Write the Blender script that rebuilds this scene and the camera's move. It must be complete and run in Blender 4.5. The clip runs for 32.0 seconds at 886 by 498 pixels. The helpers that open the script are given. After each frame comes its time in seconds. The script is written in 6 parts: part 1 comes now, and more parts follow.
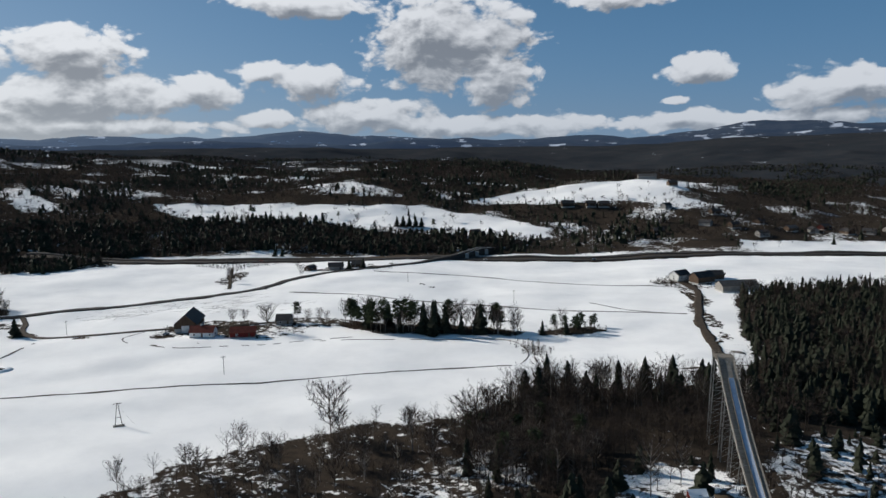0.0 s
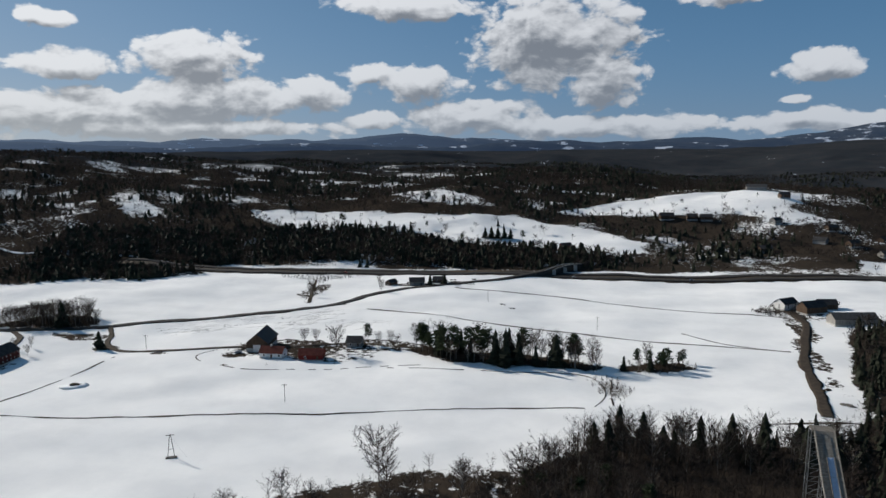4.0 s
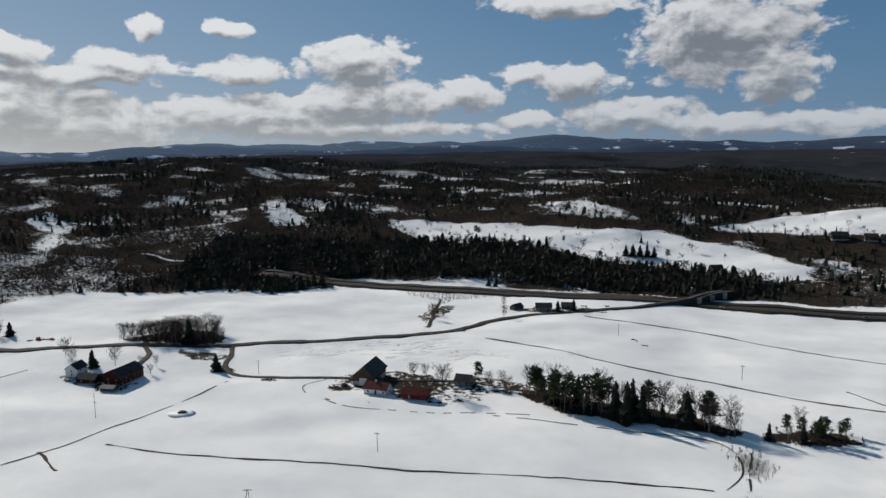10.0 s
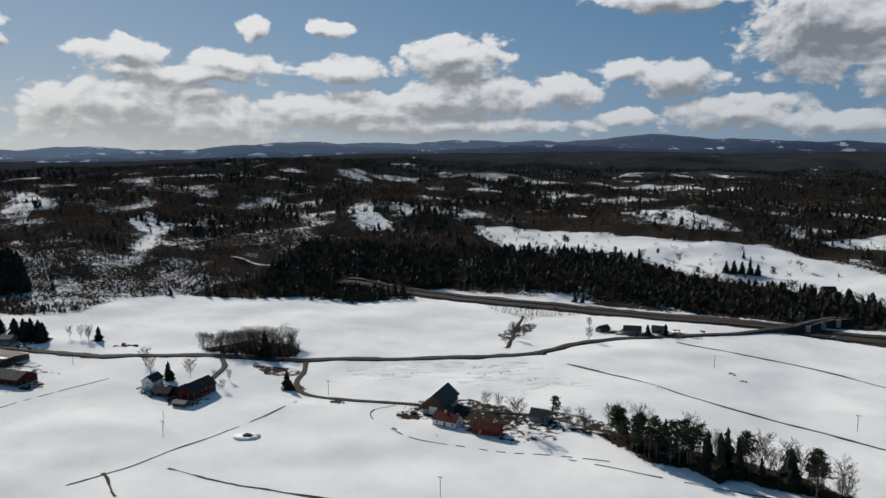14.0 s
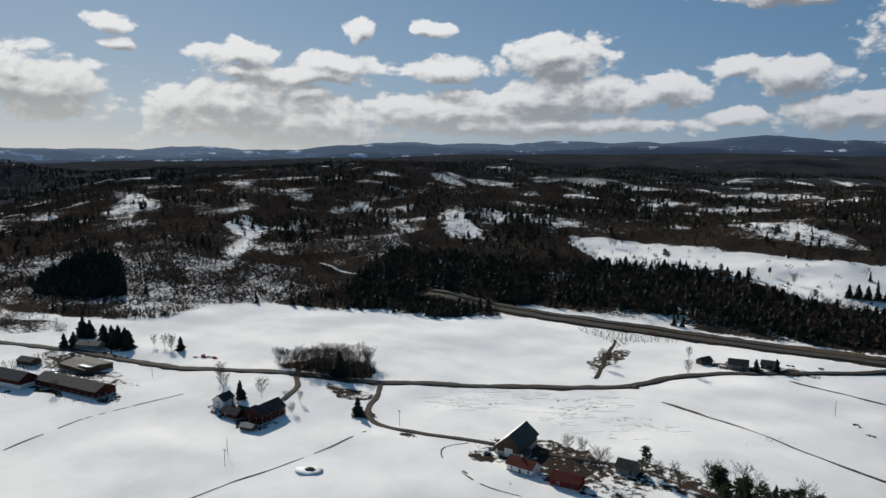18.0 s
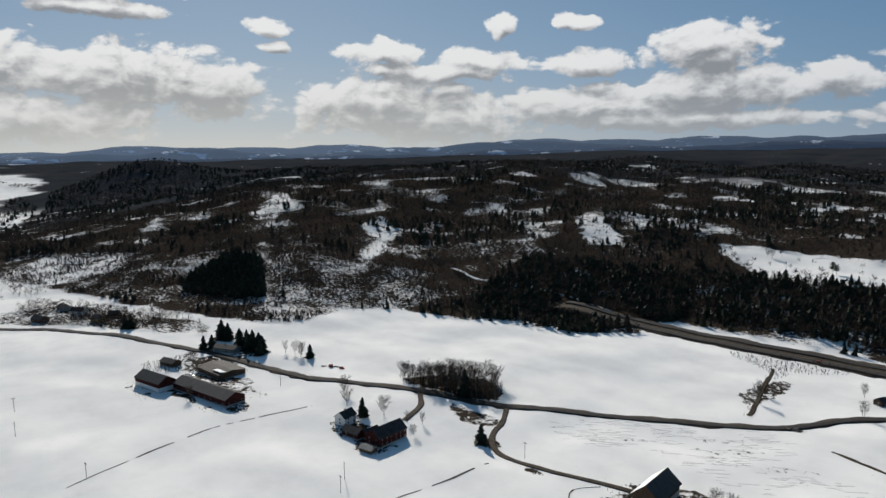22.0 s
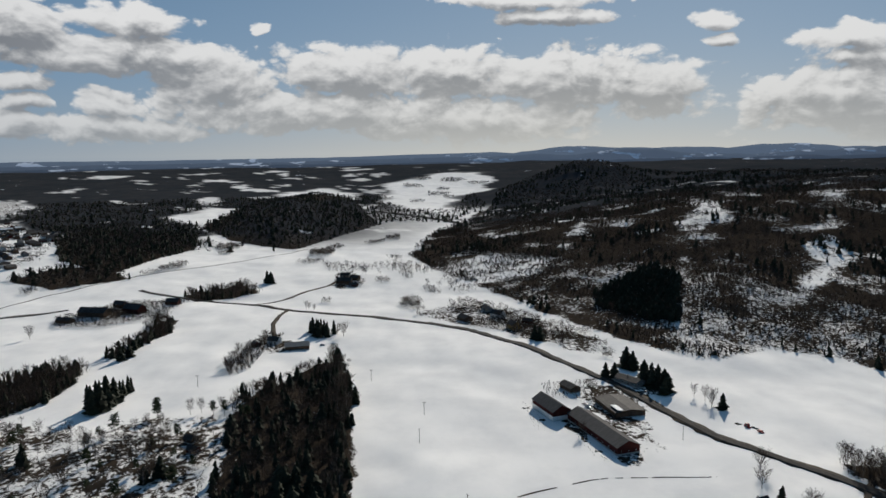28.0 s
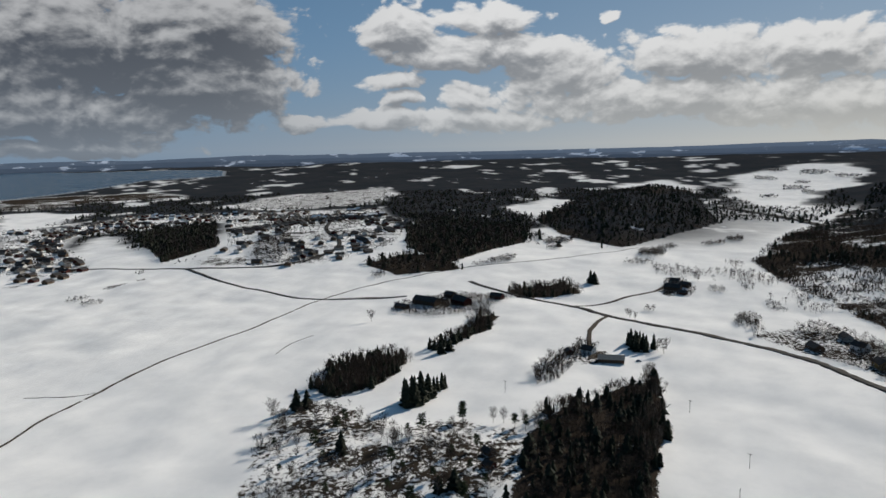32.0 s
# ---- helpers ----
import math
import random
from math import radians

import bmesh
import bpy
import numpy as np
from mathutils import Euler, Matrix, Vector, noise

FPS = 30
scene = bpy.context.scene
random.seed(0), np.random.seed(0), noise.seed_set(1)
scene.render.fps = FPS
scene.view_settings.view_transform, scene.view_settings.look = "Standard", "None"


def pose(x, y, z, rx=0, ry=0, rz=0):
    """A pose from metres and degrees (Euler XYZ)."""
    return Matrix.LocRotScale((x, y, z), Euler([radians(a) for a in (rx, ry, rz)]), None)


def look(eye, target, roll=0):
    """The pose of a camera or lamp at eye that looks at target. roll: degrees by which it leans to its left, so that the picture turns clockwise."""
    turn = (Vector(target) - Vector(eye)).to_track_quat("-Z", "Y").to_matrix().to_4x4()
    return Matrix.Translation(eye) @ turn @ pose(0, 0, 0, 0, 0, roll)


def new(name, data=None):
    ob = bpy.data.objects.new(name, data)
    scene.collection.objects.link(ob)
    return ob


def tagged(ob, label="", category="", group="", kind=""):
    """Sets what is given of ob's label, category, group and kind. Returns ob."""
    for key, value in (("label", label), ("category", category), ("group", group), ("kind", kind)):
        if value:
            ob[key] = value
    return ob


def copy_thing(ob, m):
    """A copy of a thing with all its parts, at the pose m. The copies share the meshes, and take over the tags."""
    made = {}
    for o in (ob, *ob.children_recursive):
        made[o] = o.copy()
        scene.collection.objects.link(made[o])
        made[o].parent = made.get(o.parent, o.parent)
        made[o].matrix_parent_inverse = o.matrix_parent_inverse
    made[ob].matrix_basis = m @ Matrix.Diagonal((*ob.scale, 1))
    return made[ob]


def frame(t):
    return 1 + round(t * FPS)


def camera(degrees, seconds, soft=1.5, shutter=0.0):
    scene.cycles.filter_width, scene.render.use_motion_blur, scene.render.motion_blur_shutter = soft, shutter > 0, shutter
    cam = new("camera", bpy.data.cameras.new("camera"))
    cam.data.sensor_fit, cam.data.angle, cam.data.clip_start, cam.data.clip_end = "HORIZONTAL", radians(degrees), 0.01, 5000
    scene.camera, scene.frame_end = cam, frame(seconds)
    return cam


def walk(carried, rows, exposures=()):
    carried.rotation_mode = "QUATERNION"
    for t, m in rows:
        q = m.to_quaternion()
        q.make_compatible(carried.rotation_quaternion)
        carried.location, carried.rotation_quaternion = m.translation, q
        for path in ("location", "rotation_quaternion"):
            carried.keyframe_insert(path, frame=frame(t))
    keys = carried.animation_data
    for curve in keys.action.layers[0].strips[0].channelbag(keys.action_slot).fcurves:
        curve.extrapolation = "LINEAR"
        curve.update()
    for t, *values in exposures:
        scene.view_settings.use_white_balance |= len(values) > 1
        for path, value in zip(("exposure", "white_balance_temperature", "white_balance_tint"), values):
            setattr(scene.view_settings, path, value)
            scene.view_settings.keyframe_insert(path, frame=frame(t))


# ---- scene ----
# ---------------------------------------------------------------- camera
cam = camera(63.33, 32.0)
# seconds, place, yaw (to the left), pitch, lean
ROWS = [
    (0, 0.00, -0.00, 98.95, 6.90, -7.68, -0.82),
    (1, 3.52, 5.50, 101.10, 8.86, -7.43, -0.88),
    (2, 6.41, 11.34, 103.54, 11.01, -7.34, -0.83),
    (3, 8.56, 17.22, 106.39, 13.04, -7.45, -0.69),
    (3.5, 9.54, 20.22, 107.76, 13.99, -7.50, -0.64),
    (5.5, 13.61, 32.01, 112.41, 18.09, -7.54, -0.74),
    (6, 14.56, 35.10, 113.59, 19.18, -7.55, -0.76),
    (7, 15.62, 41.55, 116.03, 21.13, -7.54, -0.80),
    (8, 16.61, 48.30, 118.31, 23.13, -7.50, -0.81),
    (9, 17.74, 55.01, 120.42, 25.18, -7.44, -0.81),
    (10, 17.94, 61.01, 122.61, 27.05, -7.41, -0.86),
    (11, 17.43, 67.06, 125.07, 28.92, -7.35, -0.86),
    (12, 16.49, 72.94, 127.69, 30.73, -7.32, -0.85),
    (13, 15.03, 79.05, 130.20, 32.55, -7.38, -0.70),
    (14, 13.60, 86.19, 132.69, 34.49, -7.52, -0.48),
    (14.5, 12.52, 89.77, 133.84, 35.37, -7.57, -0.42),
    (16.5, 7.54, 105.21, 138.00, 39.25, -7.58, -0.30),
    (17, 5.89, 109.17, 139.15, 40.35, -7.55, -0.24),
    (18, 2.28, 116.39, 141.58, 42.30, -7.52, -0.16),
    (19, -1.51, 122.84, 143.83, 44.34, -7.58, -0.15),
    (20, -5.66, 128.73, 145.78, 47.03, -7.65, -0.28),
    (21, -10.02, 134.15, 147.59, 50.10, -7.81, -0.43),
    (22, -14.82, 139.10, 149.70, 53.36, -7.80, -0.56),
    (23, -20.22, 143.65, 151.93, 57.69, -7.65, -0.65),
    (24, -25.90, 148.97, 153.97, 62.36, -7.57, -0.43),
    (24.5, -29.33, 151.47, 154.98, 64.57, -7.56, -0.41),
    (26.5, -46.88, 161.33, 159.12, 76.22, -7.61, -0.68),
    (27, -51.27, 163.36, 160.10, 79.87, -7.59, -0.71),
    (28, -60.08, 167.13, 162.03, 86.83, -7.63, -0.66),
    (29, -69.18, 170.12, 164.06, 93.97, -7.77, -0.81),
    (30, -78.64, 172.20, 166.42, 101.10, -7.89, -0.98),
    (31, -88.54, 173.61, 168.91, 107.81, -8.05, -1.05),
    (32, -98.72, 174.65, 171.47, 113.48, -8.14, -1.18),
]


def heading(x, y, z, yaw, pitch, lean):
    a, b = radians(yaw), radians(pitch)
    way = Vector((-math.sin(a) * math.cos(b), math.cos(a) * math.cos(b), math.sin(b)))
    return look((x, y, z), Vector((x, y, z)) + way * 10, lean)


walk(cam, [(t, heading(*row)) for t, *row in ROWS], [(0.0, 0.14, 6100.0, 10.0), (10.0, -0.02, 6200.0, 10.0), (20.0, 0.10, 6300.0, 10.0), (26.0, 0.0, 6350.0, 10.0), (32.0, -0.07, 6350.0, 10.0)])


# ---------------------------------------------------------------- sky, sun, exposure
SUN_AZ, SUN_EL = 68.0, 27.0      # degrees to the left of +y, over the horizon



def tree_of(owner):
    owner.use_nodes = True
    owner.node_tree.nodes.clear()
    return owner.node_tree


def node(nt, kind, ins=()):
    n = nt.nodes.new("ShaderNode" + kind)
    for k, v in (ins.items() if isinstance(ins, dict) else enumerate(ins)):
        if v is None:
            continue
        if isinstance(v, bpy.types.NodeSocket):
            nt.links.new(v, n.inputs[k])
        else:
            n.inputs[k].default_value = v
    return n


def calc(nt, op, *ins):
    n = node(nt, "Math", ins)
    n.operation = op
    return n.outputs[0]


def vcalc(nt, op, *ins):
    n = node(nt, "VectorMath", ins)
    n.operation = op
    return n.outputs["Value"] if op in ("LENGTH", "DOT_PRODUCT", "DISTANCE") else n.outputs[0]


def ramp(nt, value, lo, hi, a=0.0, b=1.0):
    n = node(nt, "MapRange", {0: value, 1: lo, 2: hi, 3: a, 4: b})
    n.interpolation_type = "SMOOTHSTEP"
    return n.outputs[0]


def mix(nt, f, a, b):
    """Colours a and b mixed by f; each a socket or three numbers."""
    n = nt.nodes.new("ShaderNodeMix")
    n.data_type = "RGBA"
    for k, v in ((0, f), (6, a), (7, b)):
        if isinstance(v, bpy.types.NodeSocket):
            nt.links.new(v, n.inputs[k])
        else:
            n.inputs[k].default_value = v if k == 0 else (*v, 1)
    return n.outputs[2]


# cumulus banks: bearing, height over the horizon, half width, half height, in degrees
BANKS_EAST = [(6.6, 8.6, 6.0, 3.4), (2.6, 5.2, 2.9, 1.9), (17.8, 11.1, 5.0, 1.1), (-7.1, 11.3, 3.9, 0.9), (-12.6, 5.8, 2.4, 1.1), (-22.1, 4.2, 4.0, 1.4),
              (-10.8, 3.6, 1.1, 0.3), (-15.2, 2.1, 10.5, 0.8), (3.9, 2.1, 10.3, 0.9), (16.7, 5.5, 3.5, 1.2), (20.6, 6.1, 2.2, 0.7), (12.9, 3.0, 4.7, 1.2), (20.6, 2.8, 2.1, 0.6)]
BANKS_MIDDLE = [(33.5, 7.3, 4.6, 1.8), (41.8, 6.6, 2.9, 0.9), (33.5, 4.1, 9.6, 1.6), (41.8, 3.2, 8.2, 1.6), (25.0, 4.6, 2.3, 1.1), (53.6, 6.1, 5.8, 0.9), (57.7, 4.7, 1.1, 0.4),
                (54.6, 2.3, 8.7, 1.6), (48.5, 9.5, 1.4, 0.8), (42.6, 9.5, 1.3, 0.6), (35.3, 2.1, 11.5, 0.8), (86.0, 6.2, 4.8, 1.9), (77.3, 5.5, 6.6, 2.3), (84.2, 2.4, 8.8, 1.6),
                (71.6, 4.7, 4.4, 2.1), (78.5, 10.2, 4.7, 0.6), (67.0, 9.4, 1.7, 0.7), (66.4, 8.0, 1.0, 0.4), (57.9, 3.7, 8.2, 1.7), (57.9, 7.5, 3.3, 0.9)]
BANKS_WEST = [(94.2, 6.0, 6.4, 1.8), (104.1, 5.1, 4.2, 1.8), (95.1, 3.2, 14.0, 1.5), (111.5, 3.5, 1.7, 1.1), (116.5, 3.6, 1.9, 0.6), (113.0, 6.7, 4.4, 1.1), (108.1, 7.3, 6.5, 1.2),
              (116.2, 8.5, 2.7, 2.1), (109.6, 9.7, 3.4, 1.3), (80.3, 11.5, 6.3, 0.7), (100.3, 9.2, 0.7, 0.5), (111.5, 1.7, 5.9, 1.0), (137.4, 7.2, 10.6, 3.2), (131.1, 4.6, 6.5, 2.5),
              (141.1, 2.6, 9.0, 2.3), (117.3, 4.8, 2.4, 0.7), (124.1, 2.2, 1.7, 0.8), (117.3, 2.1, 4.0, 0.8), (149.8, 4.8, 6.5, 3.6), (129.5, 8.7, 4.2, 2.5), (141.1, 0.4, 7.5, 0.8),
              (50.5, 6.8, 3.8, 0.9), (58.1, 6.1, 1.2, 0.5), (43.3, 9.7, 1.0, 0.6)]


def cloud_group(detail, rough):
    g = bpy.data.node_groups.new("cloud_field", "ShaderNodeTree")
    g.interface.new_socket("Vector", in_out="INPUT", socket_type="NodeSocketVector")
    g.interface.new_socket("Value", in_out="OUTPUT", socket_type="NodeSocketFloat")
    v = node_in = g.nodes.new("NodeGroupInput").outputs[0]
    warp = node(g, "TexNoise", {"Vector": v, "Scale": 0.16, "Detail": 3.0, "Roughness": 0.5}).outputs["Color"]
    v = vcalc(g, "ADD", v, vcalc(g, "MULTIPLY", vcalc(g, "SUBTRACT", warp, (0.5, 0.5, 0.5)), (3.4, 1.8, 0.0)))
    field = None
    for az, el, w, h in BANKS_EAST + BANKS_MIDDLE + BANKS_WEST:
        q = vcalc(g, "MULTIPLY", vcalc(g, "SUBTRACT", v, (az, el, 0)), (1 / w, 1 / h, 0))
        d = calc(g, "SUBTRACT", 1.0, vcalc(g, "LENGTH", q))
        field = d if field is None else calc(g, "SMOOTH_MAX", field, d, 0.18)
    flat = vcalc(g, "MULTIPLY", node_in, (1.0, 1.7, 1.0))
    lumps = node(g, "TexNoise", {"Vector": flat, "Scale": 0.45, "Detail": detail, "Roughness": rough}).outputs[0]
    puff = node(g, "TexVoronoi", {"Vector": vcalc(g, "ADD", flat, vcalc(g, "MULTIPLY", warp, (5.0, 5.0, 0.0))), "Scale": 0.46, "Detail": 3.0, "Roughness": 0.52})
    puff.feature = "SMOOTH_F1"
    puff.inputs["Smoothness"].default_value = 0.35
    billow = calc(g, "SUBTRACT", 0.92, puff.outputs["Distance"])
    rough_part = calc(g, "ADD", calc(g, "MULTIPLY", calc(g, "SUBTRACT", lumps, 0.47), 1.3), calc(g, "MULTIPLY", calc(g, "ADD", billow, 0.30), 0.95))
    total = calc(g, "ADD", calc(g, "MULTIPLY", calc(g, "MAXIMUM", field, -0.9), 1.3), rough_part)
    out = g.nodes.new("NodeGroupOutput")
    g.links.new(total, out.inputs[0])
    return g


world = scene.world = bpy.data.worlds.new("sky")
wt = tree_of(world)
sky = node(wt, "TexSky")
sky.sky_type, sky.sun_disc, sky.sun_elevation, sky.sun_rotation = "NISHITA", False, radians(SUN_EL), radians(-SUN_AZ)
sky.altitude, sky.air_density, sky.dust_density, sky.ozone_density = 200.0, 1.0, 0.6, 1.5
way = vcalc(wt, "NORMALIZE", node(wt, "TexCoord").outputs["Generated"])
sep = node(wt, "SeparateXYZ", (way,))
azim = calc(wt, "MULTIPLY", calc(wt, "ARCTAN2", calc(wt, "MULTIPLY", sep.outputs[0], -1.0), sep.outputs[1]), 57.2958)
elev = calc(wt, "MULTIPLY", calc(wt, "ARCSINE", sep.outputs[2]), 57.2958)
edge_field, body_field = cloud_group(8.0, 0.6), cloud_group(3.6, 0.52)


def cloud_at(grp, dx, dy):
    c = node(wt, "CombineXYZ", (calc(wt, "ADD", azim, dx), calc(wt, "ADD", elev, dy), 0.0))
    n = wt.nodes.new("ShaderNodeGroup")
    n.node_tree = grp
    wt.links.new(c.outputs[0], n.inputs[0])
    return n.outputs[0]


here, above, body, rim = cloud_at(edge_field, 0.0, 0.0), cloud_at(body_field, 0.3, 1.7), cloud_at(body_field, 0.0, 0.0), cloud_at(edge_field, 0.2, 0.55)
west, east = ramp(wt, azim, 112.0, 132.0), ramp(wt, azim, 44.0, -4.0)
fill = calc(wt, "MULTIPLY", calc(wt, "MULTIPLY", west, 0.35), ramp(wt, elev, 2.0, 7.0))
cover = ramp(wt, calc(wt, "ADD", here, fill), -0.02, 0.42)
thick = calc(wt, "MULTIPLY", calc(wt, "ADD", calc(wt, "MAXIMUM", above, -0.25), calc(wt, "MULTIPLY", calc(wt, "MAXIMUM", body, -0.2), 0.35)), 0.42)      # cloud between this part and the sun: a grey underside
relief = calc(wt, "ADD", calc(wt, "MULTIPLY", calc(wt, "SUBTRACT", rim, here), 0.85), calc(wt, "MULTIPLY", calc(wt, "SUBTRACT", above, body), 0.12))
shade = ramp(wt, calc(wt, "ADD", calc(wt, "ADD", 0.22, calc(wt, "MULTIPLY", west, 0.22)), calc(wt, "ADD", thick, relief)), -0.30, 1.25)
grey = mix(wt, west, mix(wt, east, (0.27, 0.285, 0.31), (0.22, 0.24, 0.27)), (0.085, 0.095, 0.115))
cloud = mix(wt, shade, mix(wt, west, mix(wt, east, (0.97, 0.96, 0.94), (0.80, 0.80, 0.80)), (0.58, 0.58, 0.58)), grey)
deep = calc(wt, "MULTIPLY", ramp(wt, elev, 3.0, 24.0, 1.0, 0.66), calc(wt, "SUBTRACT", 1.0, calc(wt, "MULTIPLY", east, 0.12)))
blue = mix(wt, 0.75, vcalc(wt, "MULTIPLY", sky.outputs[0], (0.05, 0.055, 0.058)), (0.105, 0.275, 0.50))
blue = vcalc(wt, "MULTIPLY", blue, node(wt, "CombineXYZ", (deep, deep, deep)).outputs[0])
near_sun = calc(wt, "EXPONENT", calc(wt, "MULTIPLY", calc(wt, "POWER", calc(wt, "DIVIDE", calc(wt, "SUBTRACT", azim, 74.0), 46.0), 2.0), -1.0))
haze = calc(wt, "MULTIPLY", calc(wt, "EXPONENT", calc(wt, "MULTIPLY", calc(wt, "ABSOLUTE", elev), -0.24)), calc(wt, "ADD", 0.52, calc(wt, "MULTIPLY", near_sun, 0.45)))
haze_tint = mix(wt, near_sun, (0.30, 0.37, 0.45), (0.72, 0.71, 0.65))
lit = mix(wt, calc(wt, "MULTIPLY", near_sun, 0.35), blue, (0.45, 0.56, 0.68))
seen = mix(wt, cover, lit, cloud)
seen = mix(wt, haze, seen, haze_tint)
low = ramp(wt, elev, -6.0, -0.5)
seen = mix(wt, low, (0.3, 0.33, 0.38), seen)
ground_sky = node(wt, "Background", {"Color": seen, "Strength": 0.8})
wt.links.new(ground_sky.outputs[0], node(wt, "OutputWorld").inputs[0])

sun = new("sun", bpy.data.lights.new("sun", "SUN"))
sun.data.energy, sun.data.angle, sun.data.color = 4.8, radians(0.6), (1.0, 0.92, 0.80)
a, e = radians(SUN_AZ), radians(SUN_EL)
sun.matrix_world = look((0, 0, 900), Vector((0, 0, 900)) - Vector((-math.sin(a) * math.cos(e), math.cos(a) * math.cos(e), math.sin(e))) * 10)


# ---------------------------------------------------------------- materials
def surface(name, colours, scale=1.0, rough=0.85, metal=0.0, bump=0.3, island=0.0, objects=0.0, spec=0.08, stretch=(1, 1, 1), thin=0.0):
    """A surface of two or three colours, mixed by coarse and fine grain, in metres."""
    m = bpy.data.materials.new(name)
    nt = tree_of(m)
    at = vcalc(nt, "MULTIPLY", node(nt, "TexCoord").outputs["Object"], stretch)
    coarse = node(nt, "TexNoise", {"Vector": at, "Scale": 0.35 * scale, "Detail": 4.0, "Roughness": 0.6}).outputs[0]
    fine = node(nt, "TexNoise", {"Vector": at, "Scale": 4.0 * scale, "Detail": 5.0, "Roughness": 0.65}).outputs[0]
    col = mix(nt, ramp(nt, coarse, 0.34, 0.66), colours[0], colours[1])
    col = mix(nt, ramp(nt, fine, 0.45, 0.75, 0.0, 0.6), col, colours[-1])
    if island:
        rnd = node(nt, "NewGeometry").outputs["Random Per Island"]
        col = mix(nt, ramp(nt, rnd, 0.0, 1.0, 0.0, island), col, [c * 0.35 for c in colours[0]])
    if objects:
        rnd = node(nt, "ObjectInfo").outputs["Random"]
        col = mix(nt, ramp(nt, rnd, 0.0, 1.0, 0.0, objects), col, [c * 0.45 for c in colours[0]])
    b = node(nt, "BsdfPrincipled", {"Base Color": col, "Roughness": rough, "Metallic": metal, "Specular IOR Level": spec})
    if bump:
        nt.links.new(node(nt, "Bump", {"Strength": bump, "Distance": 0.05, "Height": fine}).outputs[0], b.inputs["Normal"])
    end = b.outputs[0]
    if thin:      # sprays of twigs and needles let light through
        mixer = node(nt, "MixShader", {0: thin, 1: end, 2: node(nt, "BsdfTranslucent", {"Color": col}).outputs[0]})
        end = mixer.outputs[0]
    nt.links.new(end, node(nt, "OutputMaterial").inputs[0])
    return m


def ground_surface():
    """Snow with bare soil, litter and dry grass where the snow has gone; far woods; open water."""
    m = bpy.data.materials.new("snowy_ground")
    nt = tree_of(m)
    at = node(nt, "TexCoord").outputs["Object"]

    def layer(name):
        n = node(nt, "Attribute")
        n.attribute_name = name
        return n.outputs["Fac"]
    bare, wood, wet, scrub = layer("bare"), layer("wood"), layer("wet"), layer("scrub")
    big = node(nt, "TexNoise", {"Vector": at, "Scale": 0.03, "Detail": 6.0, "Roughness": 0.62}).outputs[0]
    mid = node(nt, "TexNoise", {"Vector": at, "Scale": 0.3, "Detail": 8.0, "Roughness": 0.74}).outputs[0]
    fine = node(nt, "TexNoise", {"Vector": at, "Scale": 2.4, "Detail": 5.0, "Roughness": 0.7}).outputs[0]
    far = node(nt, "TexNoise", {"Vector": at, "Scale": 0.0065, "Detail": 9.0, "Roughness": 0.68}).outputs[0]
    snow = mix(nt, ramp(nt, big, 0.35, 0.7), (0.83, 0.815, 0.79), (0.735, 0.725, 0.71))
    snow = mix(nt, ramp(nt, fine, 0.5, 0.8, 0.0, 0.35), snow, (0.66, 0.655, 0.645))
    soil = mix(nt, ramp(nt, mid, 0.35, 0.65), (0.030, 0.024, 0.019), (0.055, 0.042, 0.031))
    soil = mix(nt, ramp(nt, fine, 0.4, 0.7, 0.0, 0.7), soil, (0.021, 0.018, 0.015))
    gone = calc(nt, "ADD", calc(nt, "MULTIPLY", calc(nt, "SUBTRACT", mid, 0.5), 3.8), calc(nt, "SUBTRACT", calc(nt, "MULTIPLY", bare, 2.0), 1.0))
    col = mix(nt, ramp(nt, gone, -0.12, 0.12), snow, soil)
    twig = calc(nt, "ADD", calc(nt, "MULTIPLY", calc(nt, "SUBTRACT", fine, 0.5), 2.0), calc(nt, "SUBTRACT", scrub, 0.55))
    col = mix(nt, ramp(nt, twig, -0.05, 0.12), col, (0.052, 0.042, 0.034))
    canopy = mix(nt, ramp(nt, far, 0.35, 0.65), (0.026, 0.029, 0.033), (0.038, 0.038, 0.040))
    canopy = mix(nt, ramp(nt, big, 0.4, 0.7, 0.0, 0.8), canopy, (0.027, 0.032, 0.037))
    glade = ramp(nt, calc(nt, "ADD", far, calc(nt, "MULTIPLY", calc(nt, "SUBTRACT", big, 0.5), 0.25)), 0.66, 0.69)
    canopy = mix(nt, calc(nt, "MULTIPLY", glade, 0.8), canopy, (0.62, 0.66, 0.72))
    col = mix(nt, wood, col, canopy)
    col = mix(nt, wet, col, (0.05, 0.085, 0.12))
    rough = calc(nt, "SUBTRACT", 0.75, calc(nt, "MULTIPLY", wet, 0.5))
    b = node(nt, "BsdfPrincipled", {"Base Color": col, "Roughness": rough, "Specular IOR Level": calc(nt, "MULTIPLY", wet, 0.12)})
    drift = node(nt, "TexNoise", {"Vector": vcalc(nt, "MULTIPLY", at, (0.7, 1.25, 1.0)), "Scale": 0.015, "Detail": 1.6, "Roughness": 0.35}).outputs[0]
    relief = calc(nt, "ADD", calc(nt, "ADD", calc(nt, "MULTIPLY", mid, 0.4), calc(nt, "MULTIPLY", fine, 0.12)), calc(nt, "MULTIPLY", drift, 34.0))
    nt.links.new(node(nt, "Bump", {"Strength": 0.35, "Distance": 0.6, "Height": relief}).outputs[0], b.inputs["Normal"])
    nt.links.new(b.outputs[0], node(nt, "OutputMaterial").inputs[0])
    return m


